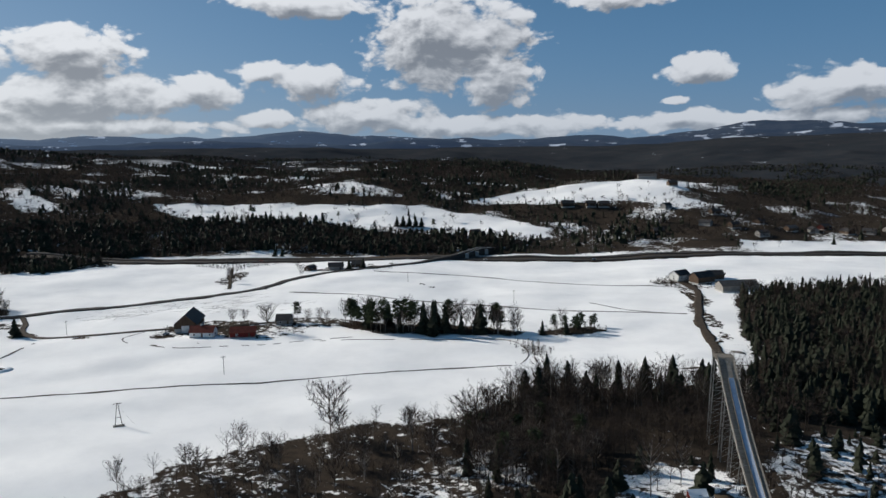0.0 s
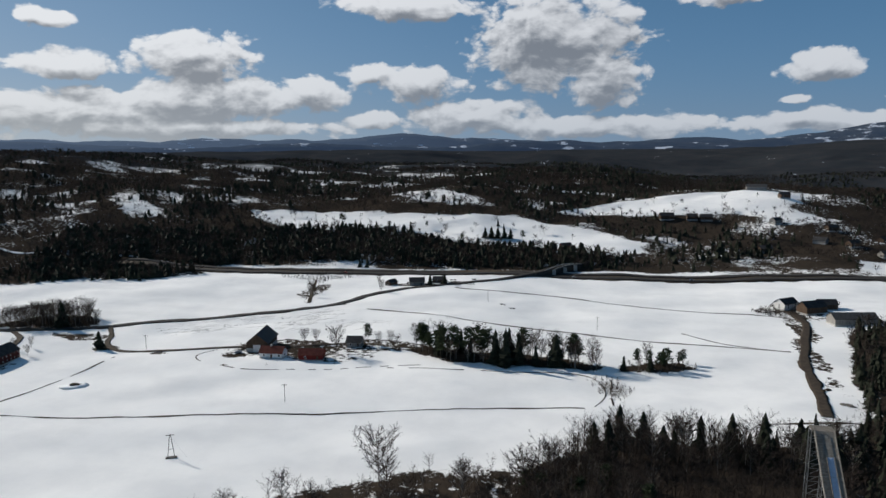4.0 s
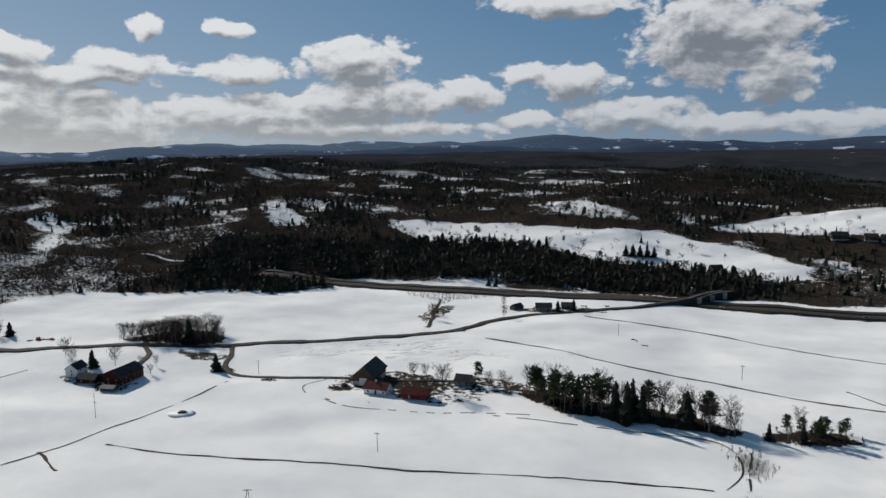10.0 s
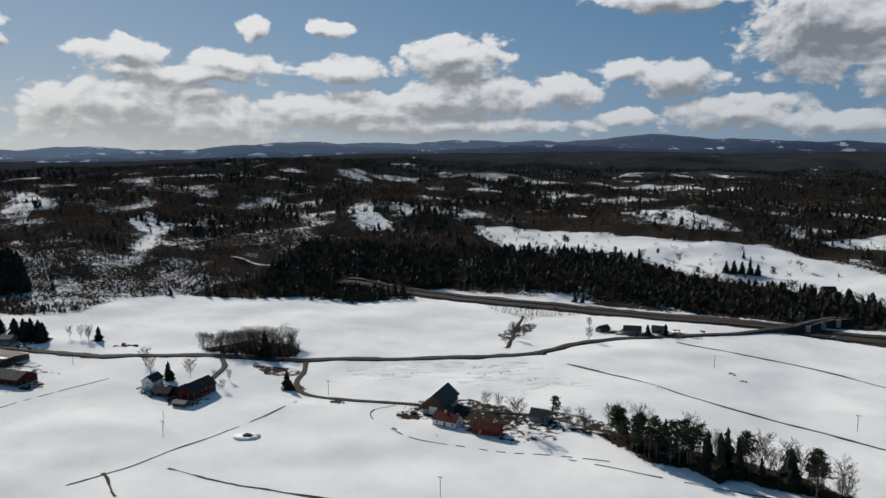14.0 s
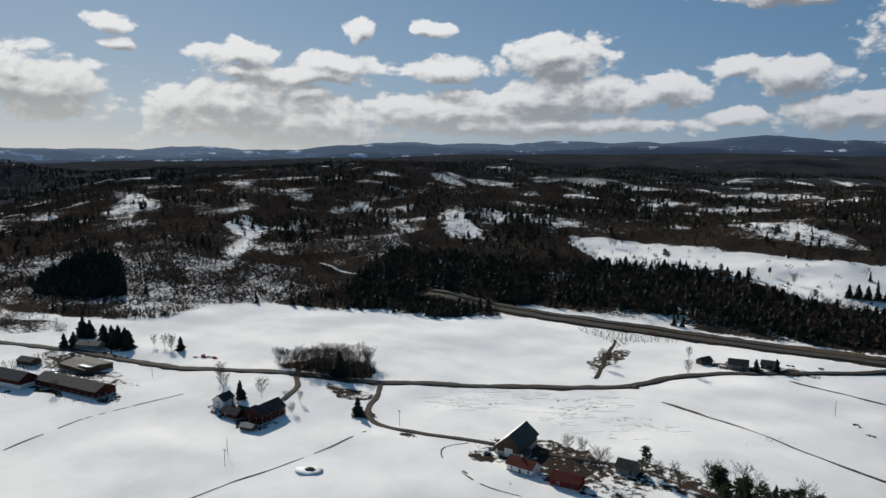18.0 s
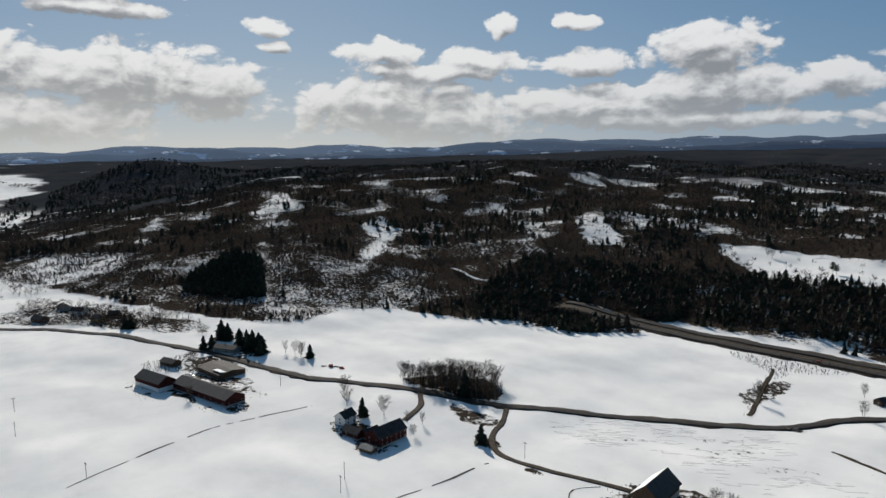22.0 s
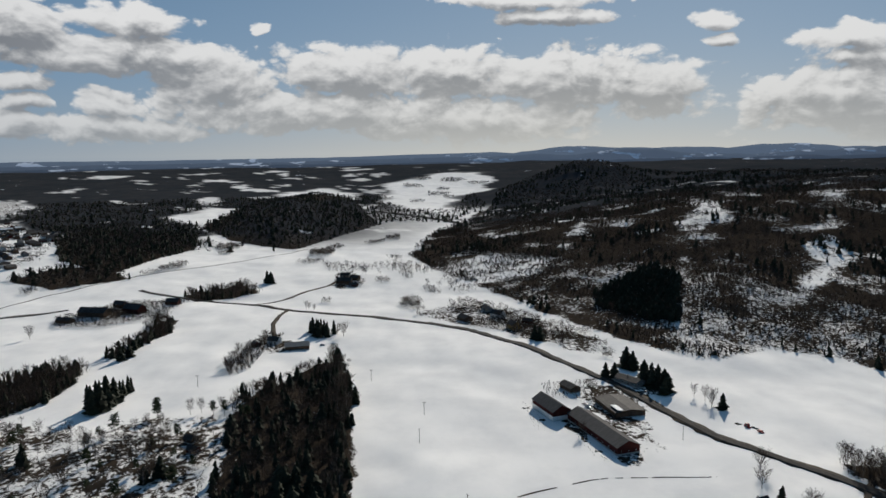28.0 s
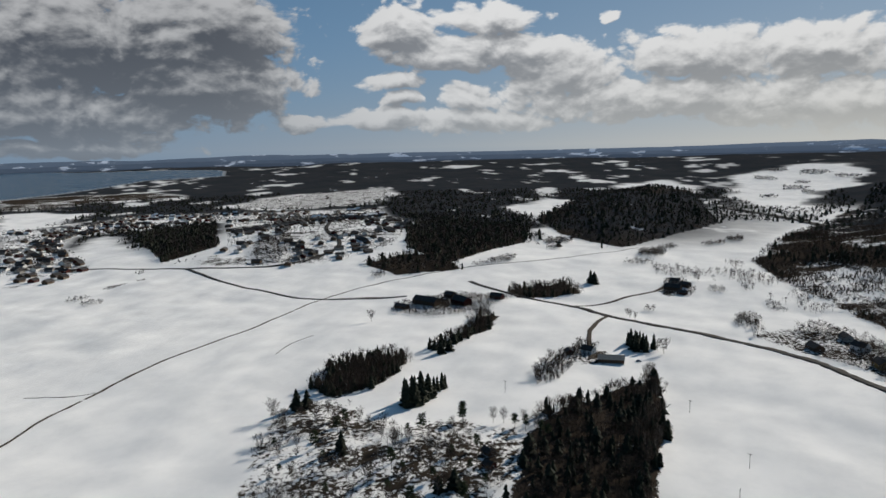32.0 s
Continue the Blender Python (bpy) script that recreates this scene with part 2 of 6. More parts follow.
def distance_surface():
    """Far wooded hills with pale clearings; distance haze is painted on as emission."""
    m = bpy.data.materials.new("far_hills_painted_haze")
    nt = tree_of(m)
    at = node(nt, "TexCoord").outputs["Object"]
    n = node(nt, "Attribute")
    n.attribute_name = "haze_tint"
    haze_tint = n.outputs["Fac"]
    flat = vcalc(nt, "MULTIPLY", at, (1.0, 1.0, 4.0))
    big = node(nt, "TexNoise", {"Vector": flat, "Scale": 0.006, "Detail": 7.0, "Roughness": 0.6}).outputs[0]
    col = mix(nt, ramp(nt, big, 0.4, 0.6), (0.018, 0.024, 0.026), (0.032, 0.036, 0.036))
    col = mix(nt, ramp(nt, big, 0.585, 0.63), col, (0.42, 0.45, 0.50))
    # blue haze added as emission; the hills themselves give no light
    haze_glow = node(nt, "Emission", {"Color": mix(nt, haze_tint, (0.010, 0.017, 0.036), (0.085, 0.115, 0.165)), "Strength": 1.0})
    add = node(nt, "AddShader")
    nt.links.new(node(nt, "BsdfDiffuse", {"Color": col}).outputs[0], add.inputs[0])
    nt.links.new(haze_glow.outputs[0], add.inputs[1])
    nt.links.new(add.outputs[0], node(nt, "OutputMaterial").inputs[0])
    return m


DISTANCE = distance_surface()
GROUND = ground_surface()
SPRUCE = surface("spruce_needles", [(0.028, 0.033, 0.021), (0.044, 0.047, 0.030), (0.018, 0.021, 0.014)], 0.6, 0.8, thin=0.08, island=0.5, objects=0.4, bump=0)
PINE = surface("pine_needles", [(0.044, 0.059, 0.030), (0.069, 0.081, 0.040), (0.030, 0.037, 0.022)], 0.6, 0.8, thin=0.2, island=0.5, objects=0.4, bump=0)
BARE = surface("bare_twigs", [(0.056, 0.043, 0.035), (0.084, 0.066, 0.054), (0.036, 0.029, 0.024)], 0.6, 0.95, thin=0.14, island=0.6, objects=0.4, bump=0)
BIRCH = surface("birch_bark", [(0.30, 0.27, 0.24), (0.18, 0.155, 0.135), (0.06, 0.05, 0.045)], 2.0, 0.8, objects=0.4, stretch=(1, 1, 4))
BARK = surface("grey_bark", [(0.085, 0.065, 0.05), (0.13, 0.10, 0.08), (0.04, 0.03, 0.025)], 2.0, 0.9, objects=0.3)
FAR_WOOD = surface("mixed_far_wood", [(0.036, 0.032, 0.029), (0.052, 0.045, 0.040), (0.026, 0.024, 0.022)], 0.05, 0.9, thin=0.1, island=0.6, bump=0)
ASPHALT = surface("wet_asphalt", [(0.034, 0.031, 0.029), (0.054, 0.049, 0.044), (0.024, 0.022, 0.020)], 0.9, 0.92)
GRAVEL = surface("muddy_gravel", [(0.042, 0.032, 0.024), (0.070, 0.054, 0.040), (0.026, 0.020, 0.015)], 1.0, 0.9)
DITCH = surface("dead_grass_bank", [(0.040, 0.030, 0.020), (0.075, 0.057, 0.035), (0.018, 0.015, 0.011)], 1.6, 0.95)
VERGE = surface("brown_verge", [(0.040, 0.030, 0.021), (0.068, 0.052, 0.035), (0.023, 0.018, 0.013)], 0.8, 0.95)
RED = surface("falu_red_boards", [(0.11, 0.018, 0.015), (0.15, 0.025, 0.019), (0.065, 0.011, 0.010)], 1.0, 0.75, stretch=(3, 3, 0.5))
DARK_RED = surface("dark_red_boards", [(0.048, 0.013, 0.011), (0.070, 0.018, 0.014), (0.030, 0.009, 0.008)], 1.0, 0.8, stretch=(3, 3, 0.5))
WHITE = surface("white_boards", [(0.74, 0.73, 0.70), (0.66, 0.65, 0.62), (0.5, 0.48, 0.45)], 1.0, 0.7, stretch=(3, 3, 0.5))
GREY_WALL = surface("weathered_grey_boards", [(0.20, 0.19, 0.175), (0.28, 0.265, 0.24), (0.12, 0.11, 0.10)], 1.0, 0.85, stretch=(3, 3, 0.5))
BROWN_WALL = surface("brown_boards", [(0.075, 0.05, 0.035), (0.11, 0.075, 0.05), (0.045, 0.03, 0.022)], 1.0, 0.8, stretch=(3, 3, 0.5))
YELLOW_WALL = surface("ochre_boards", [(0.26, 0.18, 0.07), (0.22, 0.15, 0.06), (0.15, 0.10, 0.045)], 1.0, 0.8, stretch=(3, 3, 0.5))
CONCRETE = surface("old_concrete", [(0.34, 0.33, 0.31), (0.42, 0.41, 0.38), (0.22, 0.21, 0.2)], 1.0, 0.9)
SHEET = surface("grey_sheet_roof", [(0.066, 0.063, 0.061), (0.092, 0.088, 0.084), (0.045, 0.043, 0.041)], 0.7, 0.85, stretch=(6, 1, 1))
SLATE = surface("dark_tile_roof", [(0.035, 0.033, 0.033), (0.055, 0.052, 0.05), (0.022, 0.02, 0.02)], 1.2, 0.75)
RED_TILE = surface("red_tile_roof", [(0.085, 0.020, 0.015), (0.12, 0.030, 0.022), (0.05, 0.014, 0.011)], 1.4, 0.75)
FURROW = surface("thinly_snowed_soil", [(0.22, 0.20, 0.18), (0.34, 0.32, 0.30), (0.13, 0.115, 0.10)], 1.2, 0.95)
SNOW = surface("roof_snow", [(0.80, 0.80, 0.79), (0.74, 0.74, 0.735), (0.68, 0.68, 0.675)], 0.6, 0.7)
GLASS = surface("dark_window_glass", [(0.03, 0.035, 0.04), (0.045, 0.05, 0.055), (0.02, 0.022, 0.025)], 1.0, 0.12, spec=0.6, bump=0)
WOODPOLE = surface("tarred_pole_wood", [(0.07, 0.055, 0.042), (0.11, 0.09, 0.07), (0.045, 0.035, 0.03)], 3.0, 0.9)
PLANK = surface("weathered_planks", [(0.17, 0.15, 0.125), (0.25, 0.225, 0.19), (0.10, 0.085, 0.07)], 3.0, 0.85, objects=0.4)
STEEL = surface("galvanised_steel", [(0.36, 0.36, 0.35), (0.28, 0.275, 0.265), (0.2, 0.17, 0.14)], 2.0, 0.5, 0.6)
ICE = surface("frosted_track", [(0.42, 0.47, 0.56), (0.34, 0.38, 0.46), (0.52, 0.56, 0.63)], 2.0, 0.4)
STONE = surface("mossy_rock", [(0.10, 0.092, 0.082), (0.16, 0.145, 0.125), (0.055, 0.05, 0.042)], 1.0, 0.95)
PAINT_RED = surface("red_machine_paint", [(0.24, 0.028, 0.02), (0.30, 0.04, 0.03), (0.14, 0.02, 0.015)], 2.0, 0.45)
PAINT_BLUE = surface("blue_car_paint", [(0.05, 0.08, 0.14), (0.06, 0.10, 0.17), (0.03, 0.05, 0.09)], 2.0, 0.3, spec=0.6)
PAINT_SILVER = surface("silver_car_paint", [(0.42, 0.43, 0.44), (0.38, 0.39, 0.40), (0.3, 0.3, 0.3)], 2.0, 0.3, spec=0.6)
RUBBER = surface("black_rubber", [(0.02, 0.02, 0.02), (0.03, 0.03, 0.03), (0.015, 0.015, 0.015)], 2.0, 0.9)

# ---------------------------------------------------------------- terrain
CX, CY = -40.0, 90.0


def vnoise(x, y, seed=0):
    """Smooth value noise, -1 to 1."""
    xi, yi = np.floor(x), np.floor(y)
    fx, fy = x - xi, y - yi
    u, v = fx * fx * (3 - 2 * fx), fy * fy * (3 - 2 * fy)

    def cell(a, b):
        s = np.sin(a * 127.1 + b * 311.7 + seed * 74.7) * 43758.5453
        return 2 * (s - np.floor(s)) - 1
    return (cell(xi, yi) * (1 - u) + cell(xi + 1, yi) * u) * (1 - v) + (cell(xi, yi + 1) * (1 - u) + cell(xi + 1, yi + 1) * u) * v


def fbm(x, y, size, octaves=4, seed=0):
    total, amp = 0.0, 0.5
    for k in range(octaves):
        total = total + amp * vnoise(x / size + 3.1 * k, y / size - 5.7 * k, seed + k)
        size, amp = size * 0.5, amp * 0.55
    return total


def inside(x, y, poly):
    """Metres inside a closed outline (negative outside)."""
    x, y = np.asarray(x, float), np.asarray(y, float)
    best, odd = np.full(x.shape, 1e9), np.zeros(x.shape, bool)
    for (ax, ay), (bx, by) in zip(poly, poly[1:] + poly[:1]):
        dx, dy = bx - ax, by - ay
        k = np.clip(((x - ax) * dx + (y - ay) * dy) / (dx * dx + dy * dy), 0, 1)
        best = np.minimum(best, np.hypot(x - ax - k * dx, y - ay - k * dy))
        if dy:
            odd ^= ((ay > y) != (by > y)) & (x < (y - ay) / dy * dx + ax)
    return np.where(odd, best, -best)


def smooth(a, b, v):
    k = np.clip((v - a) / (b - a), 0, 1)
    return k * k * (3 - 2 * k)


def bump(x, y, px, py, rx, ry=None):
    return np.exp(-((x - px) / rx) ** 2 - ((y - py) / (ry or rx)) ** 2)


HILL = [(-5600, 1100), (-3300, 640), (-2090, 400), (-1500, 225), (-1217, 172), (-1073, 200), (-871, 270), (-690, 335), (-590, 400),
        (-612, 462), (-580, 506), (-520, 526), (-469, 548), (-410, 560), (-372, 606), (-390, 664), (-259, 676), (-104, 694), (95, 702),
        (300, 740), (700, 860), (5600, 1900), (5600, 5600), (-5600, 5600)]
SOUTH_WOOD_HILL = [(-1285, -20), (-1420, -160), (-1700, -290), (-2300, -330), (-2900, -200), (-2700, -20), (-1700, 115)]
SKY_AZ = (-180, -60, -30, -18, -10, 10, 26, 36, 45, 55, 62, 76, 90, 105, 130, 150, 180)
SKY_Z = (150, 200, 242, 235, 193, 197, 212, 204, 196, 182, 172, 170, 158, 150, 142, 134, 150)


def height(x, y):
    """The ground's height over the valley floor."""
    x, y = np.asarray(x, float), np.asarray(y, float)
    r = np.hypot(x - CX, y - CY)
    az = np.degrees(np.arctan2(-(x - CX), y - CY))
    d = np.maximum(inside(x, y, HILL) + 18 * fbm(x, y, 90, 3, 5) * smooth(30, 120, np.abs(inside(x, y, HILL))), 0)
    rise = 1 - np.exp(-(d / 520) ** 1.3)
    top = 112 + 26 * smooth(-500, -1400, x) * smooth(300, 900, y) - 35 * smooth(-250, 150, x)
    z = top * rise
    z = z + rise * 42 * fbm(x, y, 420, 4, 2) + smooth(0, 60, d) * 5 * fbm(x, y, 60, 3, 3)
    z = z + 30 * bump(x, y, 150, 1060, 170) + 14 * bump(x, y, -230, 1040, 120) - 38 * bump(x, y, 500, 1900, 900, 700)
    d2 = np.maximum(inside(x, y, SOUTH_WOOD_HILL), 0)
    z = z + 30 * (1 - np.exp(-(d2 / 110) ** 1.3))
    z = z + 30 * bump(x, y, -1250, -560, 330, 260) + 8 * bump(x, y, -1150, -250, 160)
    z = z - 44 * smooth(1400, 2150, r) * rise * smooth(112, 92, az)
    # gentle swells of the fields
    flat = np.exp(-d / 60)
    z = z + flat * (3.6 * fbm(x, y, 150, 3, 11) + 1.9 * fbm(x, y, 46, 2, 12)) * smooth(60, 160, r)
    # the knoll with the ski jump, the knoll with the huts
    z = z + 3.5 * bump(x, y, 80, 205, 60, 55) + 2.5 * bump(x, y, 20, 165, 55, 40) + 5 * bump(x, y, -425, 20, 55, 70) + 3 * bump(x, y, -520, 95, 50, 90)
    # the knob on the far ridge
    z = z + 86 * bump(x, y, -2560, 780, 300, 240) + 16 * bump(x, y, -2050, 1090, 220)
    # the distance rises to the skyline
    far = smooth(2200, 4750, r) ** 1.25
    sky = np.interp(az, SKY_AZ, SKY_Z) - 62 + 14 * fbm(az * 10, r * 0.06, 60, 4, 21)
    z = z * (1 - smooth(2600, 4400, r)) + sky * far + smooth(2300, 3000, r) * 26 * fbm(x, y, 700, 4, 31) * (1 - 0.55 * far) * smooth(120, 60, az)
    return z


# ---------------------------------------------------------------- mesh helpers
def part(name, bm, material, parent=None, label="", smooth_faces=False):
    """One mesh object, under a thing or a part."""
    me = bpy.data.meshes.new(name)
    if isinstance(bm, bmesh.types.BMesh):
        bm.to_mesh(me)
        bm.free()
    else:
        me.from_pydata(*bm)
    me.materials.append(material)
    if smooth_faces:
        me.polygons.foreach_set("use_smooth", [True] * len(me.polygons))
    ob = new(name, me)
    ob.parent = parent
    return tagged(ob, label) if label else ob


def thing(name, x, y, z=None, turn=0.0, label="", category="", group=""):
    """An empty at a thing's base, on the ground unless z is given."""
    ob = new(name)
    ob.matrix_world = pose(x, y, float(height(x, y)) if z is None else z, 0, 0, turn)
    return tagged(ob, label, category, group)


def big_mesh(name, verts, tris, material, quads=None):
    """A mesh from arrays."""
    me = bpy.data.meshes.new(name)
    faces, size = (quads, 4) if quads is not None else (tris, 3)
    me.vertices.add(len(verts))
    me.vertices.foreach_set("co", np.ascontiguousarray(verts, np.float32).ravel())
    me.loops.add(faces.size)
    me.loops.foreach_set("vertex_index", np.ascontiguousarray(faces, np.int32).ravel())
    me.polygons.add(len(faces))
    me.polygons.foreach_set("loop_start", np.arange(0, faces.size, size, dtype=np.int32))
    me.polygons.foreach_set("loop_total", np.full(len(faces), size, np.int32))
    me.update(calc_edges=True)
    me.materials.append(material)
    return me


def box(bm, x0, y0, z0, x1, y1, z1):
    v = [bm.verts.new((x, y, z)) for z in (z0, z1) for x, y in ((x0, y0), (x1, y0), (x1, y1), (x0, y1))]
    for f in ((3, 2, 1, 0), (4, 5, 6, 7), (0, 1, 5, 4), (1, 2, 6, 5), (2, 3, 7, 6), (3, 0, 4, 7)):
        bm.faces.new([v[i] for i in f])
    return bm


def boxed(*dims):
    return box(bmesh.new(), *dims)


def beam(bm, a, b, w, h=None, sides=4):
    """A straight bar from a to b."""
    a, b = Vector(a), Vector(b)
    d = (b - a).normalized()
    s = d.cross(Vector((0, 0, 1)))
    s = s.normalized() if s.length > 1e-3 else Vector((1, 0, 0))
    u = s.cross(d)
    h = h or w
    ring = []
    for end in (a, b):
        ring.append([bm.verts.new(end + s * math.cos(t) * w * 0.7 + u * math.sin(t) * h * 0.7)
                     for t in (2 * math.pi * (k + 0.5) / sides for k in range(sides))])
    for k in range(sides):
        j = (k + 1) % sides
        bm.faces.new((ring[0][k], ring[0][j], ring[1][j], ring[1][k]))
    bm.faces.new(ring[0][::-1])
    bm.faces.new(ring[1])
    return bm


# ---------------------------------------------------------------- land cover
COPSE = [(-408, 392), (-388, 386), (-352, 398), (-330, 414), (-340, 428), (-362, 438), (-394, 424)]
ROW_GROVE = [(-112, 396), (-104, 390), (-82, 377), (-50, 383), (-24, 384), (-6, 381), (0, 392), (-26, 402), (-52, 404), (-84, 404), (-104, 408)]
GROVE_END = [(4, 384), (24, 386), (46, 400), (40, 412), (18, 408), (4, 396)]
ALDER_BANK = [(-12, 374), (4, 372), (14, 358), (8, 340), (0, 342), (-6, 356)]
JUMP_WOOD = [(-26, 258), (-6, 282), (4, 300), (30, 296), (58, 296), (84, 300), (106, 340), (112, 390), (132, 480), (142, 504), (260, 552), (420, 640), (500, 400), (260, 150), (140, 110),
             (60, 120), (0, 160), (-20, 200)]
JUMP_CLEARING = [(24, 150), (20, 205), (38, 222), (62, 214), (66, 178), (60, 140)]
PINE_SLOPE = [(68, 140), (68, 216), (78, 238), (112, 256), (165, 236), (185, 180), (110, 120)]
ROAD_THICKET = [(-800, 190), (-770, 176), (-735, 214), (-700, 250), (-640, 296), (-600, 330), (-640, 345), (-720, 305), (-800, 262), (-850, 250)]
FOOT_THICKET = [(-1010, 140), (-1060, 60), (-1150, 40), (-1200, 150), (-1080, 190), (-900, 255), (-880, 235)]
FORE_SLOPE = [(-130, 180), (-118, 206), (-103, 226), (-80, 244), (-52, 257), (-26, 264), (0, 240), (10, 180), (0, 120), (-120, 130)]
DARK_STRIP = [(-630, 116), (-590, 124), (-537, 132), (-445, 138), (-380, 142), (-330, 140), (-330, 95), (-389, 72), (-440, 66), (-476, 56), (-535, 66), (-600, 92)]
HUT_KNOLL = [(-340, 90), (-392, 70), (-440, 64), (-474, 54), (-492, 60), (-492, 10), (-468, -20), (-512, -86), (-462, -108), (-420, -88), (-366, -60), (-320, 0)]
WOOD_A = [(-500, -88), (-530, -72), (-566, -66), (-603, -76), (-606, -104), (-570, -122), (-520, -110)]
WOOD_B = [(-620, -56), (-640, -62), (-706, -44), (-772, -56), (-768, -74), (-700, -68), (-640, -74)]
BELT = [(-860, -66), (-878, -40), (-908, -2), (-930, -8), (-966, -38), (-900, -94)]
FARM4_HEDGE = [(-575, 38), (-600, 28), (-700, 44), (-700, 58), (-640, 50), (-590, 50)]
WOOD_C = [(-1089, -880), (-901, -630), (-1016, -619), (-1418, -978), (-1300, -1040)]
WOOD_D = [(-1099, -322), (-1020, -212), (-1272, -181), (-1525, -245), (-1534, -453), (-1300, -420)]
WOOD_F = [(-972, -331), (-926, -254), (-992, -184), (-1074, -253), (-1060, -310)]
SPRUCE_STAND = [(-816, 372), (-889, 460), (-836, 475), (-690, 418), (-704, 388), (-758, 360)]
SCRUB_SLOPE = [(-1230, 178), (-1120, 310), (-1000, 385), (-890, 500), (-760, 560), (-600, 640), (-540, 560), (-612, 470), (-585, 410), (-690, 345), (-871, 280), (-1073, 210)]
BLACK_BAND = [(-560, 560), (-500, 545), (-400, 580), (-380, 690), (-20, 716), (0, 748), (-60, 790), (-190, 806), (-300, 850), (-470, 800), (-620, 720)]
OPEN_SNOW = [
    [(-752, 955), (-640, 815), (-612, 806), (-580, 846), (-630, 895)],
    [(-946, 712), (-905, 650), (-845, 628), (-762, 560), (-735, 532), (-712, 556), (-790, 640), (-850, 690)],
    [(-1309, 490), (-1150, 412), (-1126, 452)],
    [(-1105, 292), (-1010, 372), (-940, 330), (-940, 262), (-1073, 214)],
    [(-507, 928), (-414, 942), (-221, 928), (-127, 938), (-30, 886), (28, 830), (32, 781), (-13, 768), (-71, 788), (-191, 812), (-275, 858), (-401, 826)],
    [(-372, 1088), (-244, 1040), (-165, 985), (-229, 968), (-330, 1040)],
    [(-86, 980), (20, 1064), (140, 1080), (254, 1196), (276, 1120), (196, 962), (244, 926), (186, 890), (119, 952), (19, 946)],
    [(205, 735), (222, 790), (364, 790), (700, 850), (700, 780), (334, 712)],
    [(-1380, 700), (-1190, 644), (-1080, 556), (-1000, 560), (-1050, 606), (-1200, 700)],
]
GLADES = [(-760, 1385, 62, 34), (-688, 1440, 90, 34), (-586, 1572, 90, 44), (-420, 1455, 95, 46), (-300, 1392, 72, 34), (-911, 1262, 44, 26), (-960, 1188, 55, 26),
          (-1042, 1102, 44, 22), (-675, 1236, 40, 18), (-526, 1230, 34, 14), (-393, 1228, 66, 16), (-450, 1652, 90, 40), (-1345, 782, 55, 28), (-60, 1180, 70, 22)]
OPEN_SOUTH = [
    [(-1910, -430), (-2358, -450), (-2300, -330), (-1753, -226), (-1268, -176), (-1230, -60), (-1300, -40), (-1500, -215), (-1750, -330)],
    [(-3327, 99), (-3722, 325), (-3747, 616), (-3067, 520), (-2575, 375), (-1925, 302), (-2213, 142), (-2664, 99)],
    [(-1476, -1802), (-1560, -1774), (-1587, -1552), (-1408, -1427), (-1138, -1270), (-1130, -1313)],
    [(-1085, -1053), (-1185, -1059), (-1174, -984), (-978, -763), (-886, -633), (-835, -593), (-810, -705), (-932, -839)],
    [(-2949, -310), (-3130, -150), (-2901, 14), (-2189, -110)],
    [(-1830, -1290), (-2099, -1395), (-2413, -1349), (-2629, -1148), (-2339, -975), (-1944, -924), (-1794, -1058)],
    [(-1776, -169), (-1833, -120), (-1732, -128)], [(-2069, -145), (-2128, -116), (-1964, -114)],
]
SCRUB_HILL = OPEN_SOUTH[5]
STUBBLE = [(-1810, -2274), (-2027, -2201), (-2255, -1980), (-2124, -1716), (-1900, -1884), (-1649, -1840), (-1567, -1931)]
SETTLEMENT = [(-880, -600), (-905, -480), (-960, -380), (-1090, -345), (-1330, -420), (-1640, -640), (-1900, -800), (-1740, -1010), (-1677, -1182), (-1486, -1002), (-1000, -590)]
WEST_ESTATE = [(-1172, -1372), (-1245, -1284), (-1544, -1377), (-1677, -1182), (-1486, -1002), (-1282, -1082), (-1156, -1123), (-1020, -989), (-884, -769), (-830, -695),
               (-760, -666), (-696, -698)]
TOWN_WOOD = [(-962, -514), (-1048, -564), (-1123, -561), (-1030, -485), (-936, -449)]
# place, half sizes and height of bare clumps in the fields
CLUMPS = [(-823, 173, 26, 13, 10), (-968, 140, 13, 9, 7), (-855, 79, 10, 7, 7), (-1010, 170, 30, 8, 6), (-900, 200, 22, 7, 7), (-685, -548, 16, 9, 6), (-672, -512, 12, 8, 7), (-830, -602, 14, 6, 5), (-912, -271, 16, 8, 8), (-1314, -134, 36, 18, 10), (-1231, -121, 16, 10, 9), (-1070, -153, 34, 10, 9),
          (-1024, -171, 14, 7, 7), (-1232, 35, 40, 18, 10), (-1310, 47, 24, 12, 8), (-1145, 26, 26, 12, 7), (-1286, -19, 14, 8, 8), (-1431, 147, 26, 14, 9), (-1380, 118, 30, 12, 8),
          (-777, -760, 14, 8, 5), (-1483, 273, 40, 20, 9), (-1000, -235, 20, 10, 7)]
